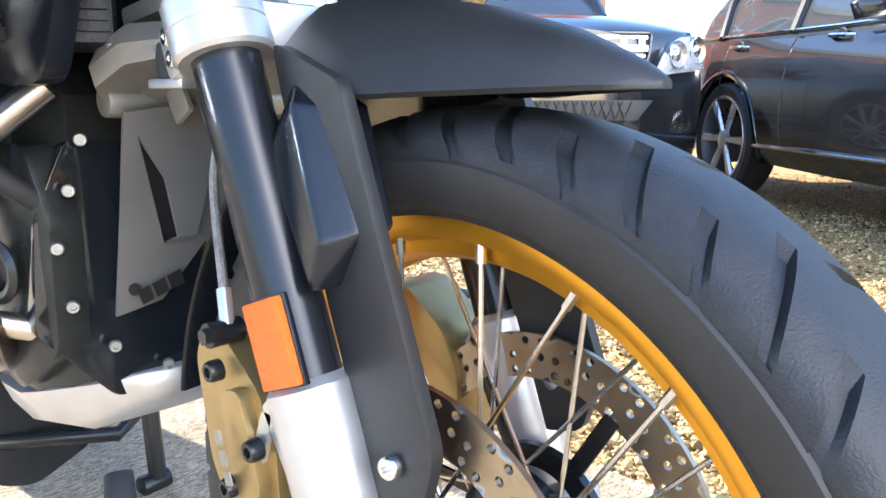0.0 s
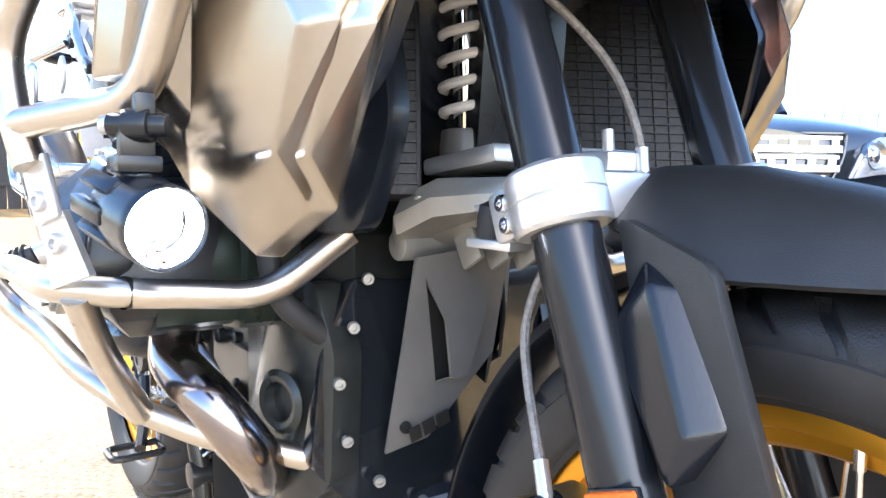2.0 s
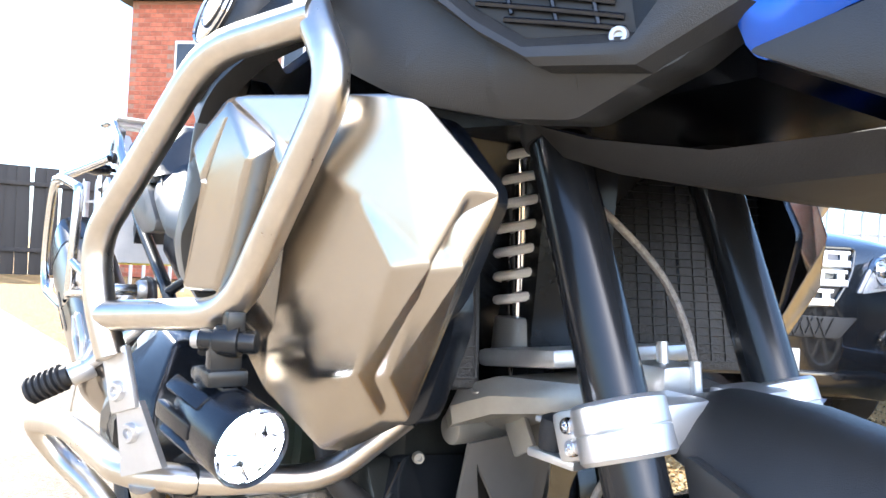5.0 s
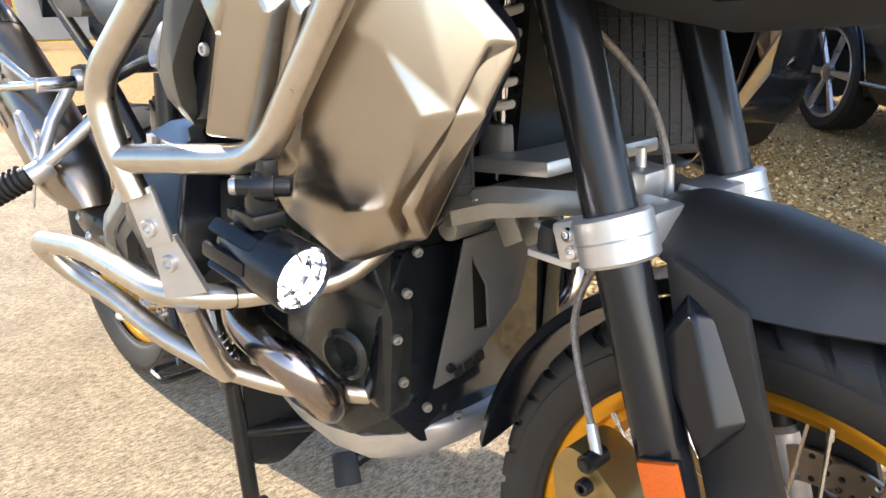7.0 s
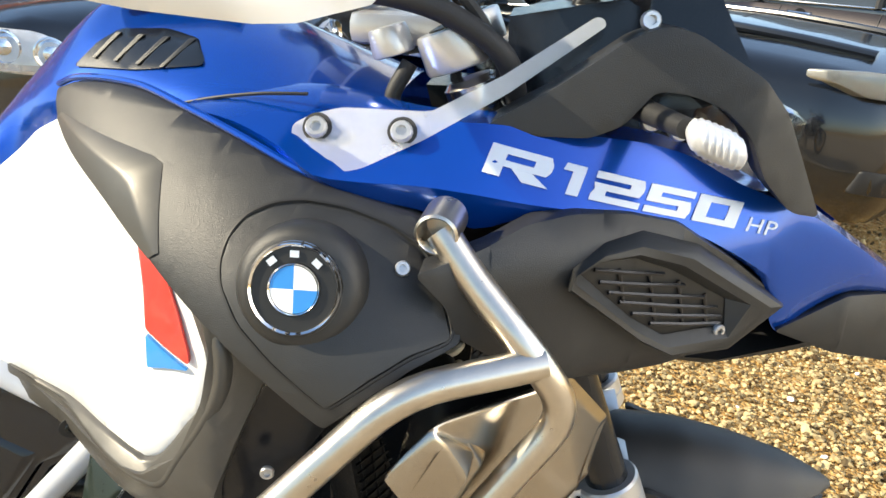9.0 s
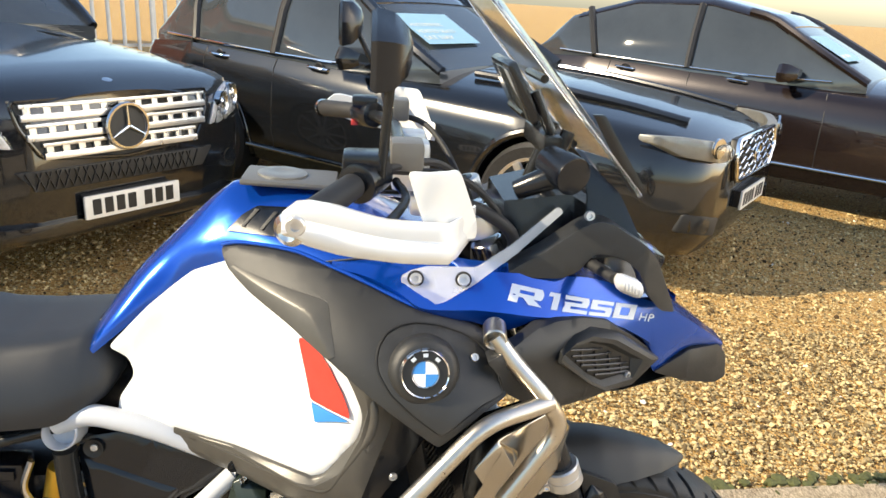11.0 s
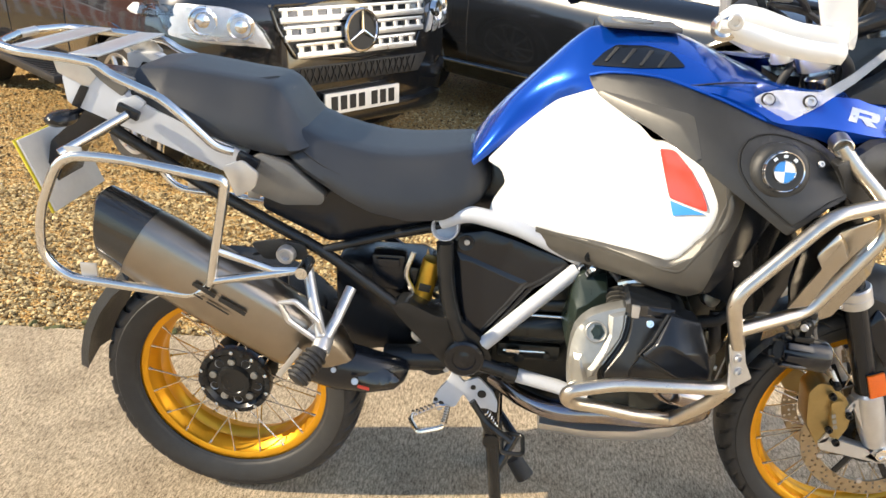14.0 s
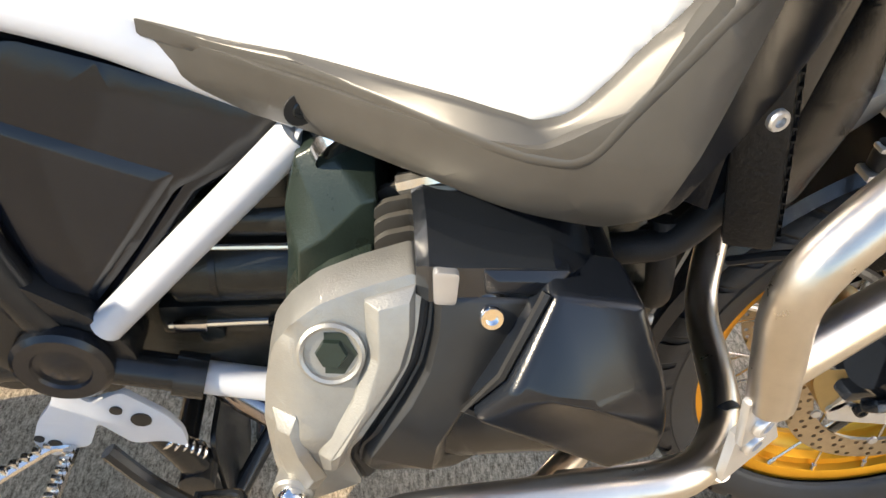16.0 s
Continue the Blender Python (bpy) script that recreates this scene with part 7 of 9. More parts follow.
# ---- auxiliary lamp below the bar ----
def fog_lamp(s):
    a, b = Vector((1.126, s * 0.346, 0.695)), Vector((1.203, s * 0.332, 0.680))
    d = (b - a).normalized()
    lamp = part("fog_lamp", lathe([(1e-6, -0.004), (0.016, -0.004), (0.021, 0.006), (0.024, 0.022), (0.0265, 0.032), (0.0288, 0.048), (0.0288, 0.078), (0.0272, 0.080)], a, d, 32), PLASTIC2, bike, "round black auxiliary lamp")
    for k in range(8):
        ang = 2 * math.pi * k / 8
        m = aim(a, b) @ Matrix.Rotation(ang, 4, "Z")
        part("cooling_rib", turned(box(0.0255, 0, 0.020, 0.009, 0.013, 0.05, 0.003), m), PLASTIC2, lamp)
    part("lens", lathe([(0.0275, 0.0775), (0.025, 0.0800), (0.014, 0.0812), (1e-6, 0.0815)], a, d, 32), LAMPGLASS, lamp, "clear lamp lens")
    part("reflector", lathe([(0.0272, 0.0765), (0.0262, 0.070), (0.020, 0.058), (0.014, 0.053), (0.0085, 0.051)], a, d, 14), CHROME, lamp, "faceted chrome reflector", 10)
    part("bulb", lathe([(0.0090, 0.050), (0.0090, 0.058), (0.006, 0.062), (1e-6, 0.063)], a, d, 16), LIT if s < 0 else LAMPGLASS, lamp, "lit lamp bulb" if s < 0 else "")
    part("lamp_ring", lathe([(0.0290, 0.072), (0.0293, 0.0805), (0.0284, 0.0825), (0.0268, 0.080)], a, d, 32), PLASTIC2, lamp)
    part("lamp_bracket", join(box(1.158, s * 0.340, 0.722, 0.034, 0.030, 0.012, 0.003), box(1.163, s * 0.340, 0.736, 0.012, 0.024, 0.028, 0.003), rod((1.152, s * 0.354, 0.748), (1.180, s * 0.322, 0.748), 0.0085, n=16, bev=0.002), rod((1.160, s * 0.345, 0.748), (1.172, s * 0.331, 0.748), 0.012, n=16, bev=0.002), box(1.168, s * 0.336, 0.760, 0.014, 0.014, 0.020, 0.003)), BLACKMETAL, lamp, "black lamp bracket")
    part("bolt", screw((1.152, s * 0.355, 0.748), (-0.7, s, 0), 0.0065, 0.005), ALU, lamp)


fog_lamp(-1)
fog_lamp(1)
part("lamp_wire", sweep(smooth_path([(1.13, -0.345, 0.735), (1.11, -0.33, 0.75), (1.09, -0.30, 0.74), (1.07, -0.26, 0.70)]), 0.0035, 8), GRIP, bike)

# ---- fork, fender, brakes ----
def fork_at(z, s):
    return Vector((1.3432 - 0.378 * (z - 0.70), -0.117 if s < 0 else 0.087, z))


for s in (-1, 1):
    part("fork_tube", rod(fork_at(0.44, s), fork_at(0.925, s), 0.0232, 0.0232, 32), TUBEGREY, bike, "glossy black fork tube")
    part("fork_rod", rod(fork_at(0.90, s), fork_at(1.14, s), 0.0165, 0.0165, 24), CHROME, bike, "chrome upper fork tube")
    part("fork_seal", lathe([(0.017, -0.012), (0.026, -0.012), (0.028, -0.006), (0.028, 0.004), (0.022, 0.010), (0.017, 0.010)], fork_at(0.922, s), fork_at(1.0, s) - fork_at(0.9, s), 28), GRIP, bike)
    c = fork_at(0.702, s)
    ax = (fork_at(0.9, s) - fork_at(0.5, s)).normalized()
    clamp = part("fork_clamp", join(lathe([(0.0235, -0.021), (0.0315, -0.021), (0.034, -0.018), (0.034, -0.001), (0.033, 0.0), (0.034, 0.001), (0.034, 0.018), (0.0315, 0.021), (0.0235, 0.021)], c, ax, 40), box(-0.034, s * 0.001, -0.010, 0.036, 0.030, 0.038, 0.006, Matrix.Translation(c) @ Matrix.Rotation(radians(-20), 4, "Y")), box(0.0, -s * 0.045, 0.004, 0.045, 0.06, 0.034, 0.008, Matrix.Translation(c))), ALU, bike, "silver fork clamp")
    for k in (-1, 1):
        part("clamp_bolt", screw(c + Vector((-0.0325, s * 0.0165, -0.0105)) + ax * 0.0078 * k, (-0.15, s, 0), 0.0066, 0.005), CHROME, clamp)
    part("clamp_bush", lathe([(0.007, -0.016), (0.0115, -0.014), (0.0125, 0.0), (0.0115, 0.010), (0.006, 0.013), (1e-6, 0.013)], c + Vector((-0.068, s * -0.002, -0.016)), (0.1, 0.0, 1), 20), GRIP, clamp, "black rubber bush")
    part("bush_bracket", join(box(c.x - 0.060, c.y, c.z - 0.034, 0.050, 0.022, 0.007, 0.002), box(c.x - 0.062, c.y, c.z - 0.008, 0.040, 0.014, 0.005, 0.002)), ALU, clamp)
    # lower leg with its open bracket
    low1, low0 = fork_at(0.474, s), fork_at(0.36, s)
    leg = part("fork_leg", join(lathe([(0.024, 0.006), (0.0295, 0), (0.030, -0.03), (0.029, -0.10), (0.023, -0.14)], low1, ax, 28)), ALU, bike, "silver fork lower leg")
    yy = -0.122 if s < 0 else 0.091
    fr = lambda pts, y0, th: panel(pts, flat(y0), th, 0.004, 0.04, 0.006)
    part("axle_mount", join(fr([(1.395, 0.455), (1.415, 0.470), (1.445, 0.40), (1.49, 0.352), (1.52, 0.345), (1.525, 0.315), (1.50, 0.30), (1.46, 0.315), (1.475, 0.335), (1.44, 0.38)], yy - 0.012, 0.024), fr([(1.350, 0.345), (1.37, 0.36), (1.46, 0.335), (1.50, 0.30), (1.455, 0.308), (1.36, 0.325)], yy - 0.012, 0.024), fr([(1.395, 0.452), (1.408, 0.452), (1.368, 0.345), (1.352, 0.34)], yy - 0.012, 0.024)), ALU, leg, "silver axle mount")
    part("axle_nut", lathe([(0.016, 0), (0.016, 0.008), (0.010, 0.010), (0.008, 0.004), (1e-6, 0.004)], (1.492, yy + s * 0.012, 0.328), (0, s, 0), 6 if s > 0 else 20), CHROME, leg)
    cal = part("brake_caliper", join(panel([(1.305, 0.468), (1.320, 0.494), (1.345, 0.492), (1.385, 0.462), (1.404, 0.425), (1.406, 0.385), (1.388, 0.337), (1.352, 0.333), (1.318, 0.388)], flat(-0.130 if s < 0 else 0.055), 0.056, 0.008, 0.02, 0.010), panel([(1.352, 0.455), (1.376, 0.462), (1.398, 0.395), (1.388, 0.362), (1.368, 0.365)], flat(-0.140 if s < 0 else 0.108), 0.02, 0.006, 0.02, 0.008)), BRONZE, bike, "bronze radial brake caliper")
    for dx, dz in ((1.350, 0.470), (1.395, 0.425), (1.362, 0.385), (1.385, 0.352)):
        part("bolt", screw((dx, (-0.137 if s < 0 else 0.118), dz), (0, s, 0), 0.008, 0.010), BLACKMETAL, cal)
    bar_rows(cal, (1.372, (-0.1475 if s < 0 else 0.130), 0.392), (-0.35, 0, 1), (1, 0, 0.35), (0.010, 0.012, 0.010), 0.008, 0.003, CASTING)
part("axle", rod((1.492, -0.13, 0.328), (1.492, 0.10, 0.328), 0.012, n=16), CHROME, bike)
rc = Vector((1.4285, -0.1445, 0.509))
refl = part("side_reflector", turned(box(0, 0, 0, 0.035, 0.008, 0.056, 0.002), Matrix.Translation(rc) @ Matrix.Rotation(radians(-21), 4, "Y") @ Matrix.Rotation(radians(4), 4, "Z")), ORANGE, bike, "orange side reflector")
part("reflector_rim", turned(box(0, 0.004, 0, 0.038, 0.005, 0.059, 0.002), Matrix.Translation(rc) @ Matrix.Rotation(radians(-21), 4, "Y") @ Matrix.Rotation(radians(4), 4, "Z")), PLASTIC2, refl)
FORKGUARD = [(1.380, 0.694), (1.452, 0.668), (1.474, 0.609), (1.533, 0.455), (1.518, 0.402), (1.480, 0.392), (1.456, 0.470), (1.405, 0.605)]
part("fork_guard", panel(FORKGUARD, flat(-0.106, -0.06, 0.0, 1.45, 0.6), 0.010, 0.003, 0.02, 0.01), PLASTIC, bike, "dark plastic fork guard", 40)


def scoop():
    """The hollowed shield on the fork guard: two long faces that meet in a ridge, and a lip below."""
    rim = [(1.404, -0.103, 0.669), (1.437, -0.098, 0.652), (1.470, -0.107, 0.578), (1.444, -0.127, 0.539), (1.386, -0.114, 0.622)]
    ridge = [(1.417, -0.116, 0.655), (1.453, -0.125, 0.572)]
    vs = rim + ridge + [(x + 0.004, y + 0.026, z + 0.002) for x, y, z in rim]
    bm = mesh(vs, [(4, 0, 5), (4, 5, 6, 3), (0, 1, 5), (5, 1, 2, 6), (6, 2, 3), (11, 10, 9, 8, 7)] + [(k, (k + 1) % 5, (k + 1) % 5 + 7, k + 7) for k in range(5)])
    bmesh.ops.recalc_face_normals(bm, faces=bm.faces)
    return bevel(bm, 0.0045, 12, 4)


part("guard_scoop", scoop(), PLASTIC2, bike, "sculpted shield on the fork guard", 30)
part("fork_guard", mirrored(panel(FORKGUARD, flat(-0.083), 0.010, 0.003, 0.03, 0.01)), PLASTIC, bike, "dark plastic fork guard", 40)
steel_screw((1.500, -0.112, 0.440), (0.1, -1, 0), 0.008, 0.006, CHROME)


def fender_skin():
    secs = []
    for i in range(25):
        t = i / 24
        x = 1.335 + 0.280 * t
        top = lerp(x, (1.335, 1.36, 1.43, 1.50, 1.56, 1.60, 1.615), (0.720, 0.728, 0.727, 0.714, 0.697, 0.679, 0.669))
        w = lerp(x, (1.335, 1.36, 1.43, 1.452, 1.50, 1.56, 1.60, 1.615), (0.050, 0.072, 0.080, 0.080, 0.070, 0.047, 0.022, 0.006))
        edge = lerp(x, (1.335, 1.40, 1.452, 1.615), (0.692, 0.674, 0.660, 0.666))
        ring = []
        for k in range(-6, 7):
            u = k / 6
            ring.append((x, -0.015 + w * u, top - (top - edge) * abs(u) ** 2.4))
        for k in range(6, -7, -1):
            u = k / 6
            ring.append((x, -0.015 + w * u * 0.94, top - 0.006 - (top - edge - 0.003) * abs(u) ** 2.4))
        secs.append(ring)
    return loft(secs)


part("front_fender", fender_skin(), PLASTIC, bike, "dark plastic front fender", 50)
part("fender_tail", turned(revolve([(0.338, -0.068), (0.350, -0.060), (0.356, 0), (0.350, 0.060), (0.338, 0.068), (0.336, 0.064), (0.348, 0), (0.336, -0.064)], 24, "y", close=True, arc=radians(72), start=radians(100)), FW), PLASTIC2, bike, "black rear part of the fender", 50)
part("brake_hose", sweep(smooth_path([(1.235, -0.070, 0.880), (1.259, -0.052, 0.860), (1.280, -0.022, 0.826), (1.297, -0.008, 0.795), (1.314, -0.004, 0.755), (1.324, -0.005, 0.715)]), 0.0036, 8), HOSE, bike, "grey braided brake hose")
part("brake_hose", sweep(smooth_path([(1.315, -0.082, 0.672), (1.298, -0.090, 0.640), (1.296, -0.100, 0.605), (1.308, -0.108, 0.572), (1.332, -0.120, 0.535), (1.352, -0.130, 0.505)]), 0.0036, 8), HOSE, bike, "grey braided brake hose")
part("hose_fitting", rod((1.324, -0.005, 0.705), (1.320, -0.005, 0.742), 0.0050, n=10), ALU, bike)
part("hose_fitting", rod((1.340, -0.124, 0.524), (1.354, -0.131, 0.500), 0.0055, n=10), ALU, bike)
part("banjo_bolt", join(rod((1.352, -0.146, 0.497), (1.352, -0.120, 0.497), 0.009, n=16), rod((1.352, -0.150, 0.497), (1.352, -0.146, 0.497), 0.006, n=6)), BLACKMETAL, bike)
part("yoke_block", join(box(1.300, -0.018, 0.722, 0.040, 0.050, 0.034, 0.006), box(1.318, -0.015, 0.702, 0.050, 0.150, 0.016, 0.005), rod((1.300, -0.020, 0.738), (1.298, -0.020, 0.756), 0.005, n=12)), ALU, bike, "silver yoke bridge between the fork legs")

# ---- stand, footrests, controls ----
part("stand_leg", join(sweep([(0.600, -0.135, 0.385), (0.632, -0.130, 0.29), (0.662, -0.125, 0.02)], 0.015, 12), rod((0.655, -0.145, 0.012), (0.66, -0.095, 0.012), 0.018, n=12, bev=0.003), rod((0.633, -0.148, 0.275), (0.633, -0.108, 0.275), 0.02, n=14, bev=0.003)), BLACKMETAL, bike, "black centre stand leg")
part("stand_leg", join(sweep([(0.600, 0.135, 0.385), (0.632, 0.130, 0.29), (0.662, 0.125, 0.02)], 0.015, 12), rod((0.66, 0.095, 0.012), (0.655, 0.145, 0.012), 0.018, n=12, bev=0.003)), BLACKMETAL, bike, "black centre stand leg")
part("stand_brace", join(sweep([(0.645, -0.13, 0.17), (0.70, 0.05, 0.14), (0.652, 0.128, 0.16)], 0.012, 10), sweep([(0.622, -0.13, 0.31), (0.622, 0.13, 0.31)], 0.013, 10)), BLACKMETAL, bike, "black stand cross tube")
part("stand_plate", panel([(-0.12, 0.32), (0.06, 0.32), (0.07, 0.20), (0.03, 0.12), (-0.06, 0.08), (-0.115, 0.10)], flat(-0.655), 0.006, 0.001, 0.05, 0.02), BLACKMETAL, bike, "black stand plate").matrix_local = Matrix.Rotation(radians(90), 4, "Z")
part("stand_foot", join(rod((0.70, 0.045, 0.075), (0.735, 0.03, 0.028), 0.022, 0.025, 14, 0.005)), GRIP, bike, "rubber stand foot")
part("side_stand", join(sweep([(0.66, 0.16, 0.36), (0.50, 0.185, 0.30), (0.40, 0.19, 0.27)], 0.013, 10)), BLACKMETAL, bike, "folded black side stand")
part("stand_spring", coil((0.612, -0.14, 0.36), (0.640, -0.12, 0.30), 0.009, 0.0025, 6, 12), CHROME, bike)
heel = part("heel_plate", panel([(0.54, 0.470), (0.564, 0.438), (0.595, 0.455), (0.63, 0.416), (0.641, 0.390), (0.641, 0.363), (0.62, 0.375), (0.589, 0.373), (0.563, 0.409), (0.547, 0.371), (0.526, 0.370), (0.51, 0.355), (0.495, 0.381), (0.509, 0.415), (0.528, 0.440)], flat(-0.155), 0.007, 0.002, 0.04, 0.008), FRAMEWHITE, bike, "silver footrest bracket")
# Holes are flat black discs on the plate, with the shade in their colour.
for hx, hz, hr in ((0.605, 0.412, 0.010), (0.585, 0.428, 0.006), (0.515, 0.378, 0.007), (0.503, 0.388, 0.005)):
    part("hole_disc", rod((hx, -0.1565, hz), (hx, -0.154, hz), hr, n=14), INKGAP, heel)
fp = part("rider_footrest", sweep(fillet([(0.532, -0.157, 0.372), (0.526, -0.226, 0.368), (0.473, -0.246, 0.365), (0.450, -0.200, 0.366), (0.512, -0.152, 0.372), (0.532, -0.157, 0.372)], 0.012)[:-1], 0.0055, 8, closed=True), BRIGHT, bike, "toothed steel footrest")
for k in range(7):
    part("tooth", box(0.5305 - 0.0008 * k, -0.165 - 0.0095 * k, 0.374, 0.010, 0.005, 0.014, 0.001), BRIGHT, fp)
    part("tooth", box(0.508 - 0.0085 * k, -0.156 - 0.0065 * k, 0.374, 0.007, 0.006, 0.014, 0.001), BRIGHT, fp)
part("brake_pedal", join(sweep(smooth_path([(0.585, -0.195, 0.42), (0.62, -0.205, 0.375), (0.675, -0.225, 0.345)]), 0.008, 8), sweep(fillet([(0.655, -0.20, 0.345), (0.655, -0.265, 0.345), (0.70, -0.265, 0.345), (0.70, -0.20, 0.345), (0.655, -0.20, 0.345)], 0.012)[:-1], 0.005, 8, closed=True)), BLACKMETAL, bike, "black brake pedal")
part("swingarm_plate", join(panel([(0.44, 0.50), (0.50, 0.535), (0.545, 0.50), (0.535, 0.45), (0.49, 0.43), (0.455, 0.45)], flat(-0.13), 0.012, 0.003, 0.05, 0.015), rod((0.38, -0.11, 0.46), (0.52, -0.11, 0.47), 0.03, n=16, bev=0.004)), BLACKMETAL, bike, "black swingarm plate")
for p in ((0.533, -0.132, 0.487), (0.522, -0.132, 0.455)):
    steel_screw(p, (0, -1, 0), 0.007, 0.005, ALU)
part("rear_cavity", join(box(0.36, 0.0, 0.56, 0.20, 0.14, 0.22, 0.02)), PLASTIC2, bike, "black inner mudguard")


# ---- ground ----
def slab(name, outline, top, thick, mat, label):
    n = len(outline)
    bm = mesh([(x, y, top) for x, y in outline] + [(x, y, top - thick) for x, y in outline], [tuple(range(n)), tuple(range(2 * n - 1, n - 1, -1))] + [(i, (i + 1) % n, n + (i + 1) % n, n + i) for i in range(n)])
    bevel(bm, 0.006, 60)
    return tagged(link_mesh(name, bm, mat), label, kind="structure")


def edge_y(x):
    return 0.645 + 0.045 * x


slab("pavement", [(-14, edge_y(-14)), (-14, -9), (12, -9), (12, edge_y(12))], 0.0, 0.12, CONCRETE, "pale concrete slab with brushed grooves")
slab("ground", [(-400, -400), (400, -400), (400, 400), (-400, 400)], -0.022, 0.2, GRAVELBED, "gravel yard reaching to the horizon")


def gravel():
    rng = np.random.default_rng(4)
    ico = bmesh.new()
    bmesh.ops.create_icosphere(ico, subdivisions=1, radius=1)
    base = np.array([v.co[:] for v in ico.verts])
    tri = np.array([[v.index for v in f.verts] for f in ico.faces])
    ico.free()
    spots = []
    for (x0, x1, y0, y1, per) in ((-2.6, 4.6, 0.3, 2.0, 5200), (-4.0, 6.5, 2.0, 4.2, 1700), (-5.0, 8.0, 4.2, 6.5, 350)):
        k = int((x1 - x0) * (y1 - y0) * per)
        spots.append(np.column_stack([rng.uniform(x0, x1, k), rng.uniform(y0, y1, k)]))
    spots = np.vstack(spots)
    spots = spots[spots[:, 1] > 0.645 + 0.045 * spots[:, 0] + 0.012]
    k = len(spots)
    size = rng.gamma(6, 0.00098, k).clip(0.003, 0.016)[:, None] * np.column_stack([rng.uniform(0.9, 1.35, k), rng.uniform(0.75, 1.1, k), rng.uniform(0.5, 0.8, k)])
    ang = rng.uniform(0, 2 * np.pi, k)
    v = base[None] * (1 + 0.22 * rng.standard_normal((k, len(base), 1)) * 0.6) * size[:, None, :]
    tilt = rng.normal(0, 0.4, k)
    c, s = np.cos(tilt)[:, None], np.sin(tilt)[:, None]
    v = np.stack([v[..., 0] * c - v[..., 2] * s, v[..., 1], v[..., 0] * s + v[..., 2] * c], -1)
    c, s = np.cos(ang)[:, None], np.sin(ang)[:, None]
    v = np.stack([v[..., 0] * c - v[..., 1] * s, v[..., 0] * s + v[..., 1] * c, v[..., 2]], -1)
    v[..., 0] += spots[:, 0, None]
    v[..., 1] += spots[:, 1, None]
    v[..., 2] += (-0.020 + rng.uniform(0, 0.010, k) + size[:, 2] * 0.3)[:, None]
    f = (tri[None] + (np.arange(k) * len(base))[:, None, None]).reshape(-1, 3)
    me = bpy.data.meshes.new("gravel")
    me.from_pydata(v.reshape(-1, 3), [], f)
    me.update()
    me.materials.append(STONES)
    return tagged(new("gravel", me), "loose golden and grey pea gravel beside the slab", "gravel", kind="stuff")


gravel()


# ---- parked cars ----
def ring_half(w, zb, zs, zt):
    pts = []
    zm, hh = (zb + zs) / 2, (zs - zb) / 2
    for k in range(12):
        z = zb + (zs - zb) * k / 11
        pts.append((w * (1 - 0.09 * abs((z - zm) / hh) ** 3), z))
    for k in range(1, 8):
        y = 0.91 * w * (1 - k / 7)
        pts.append((y, zs + (zt - zs) * (1 - (y / (0.91 * w)) ** 2.6)))
    return pts


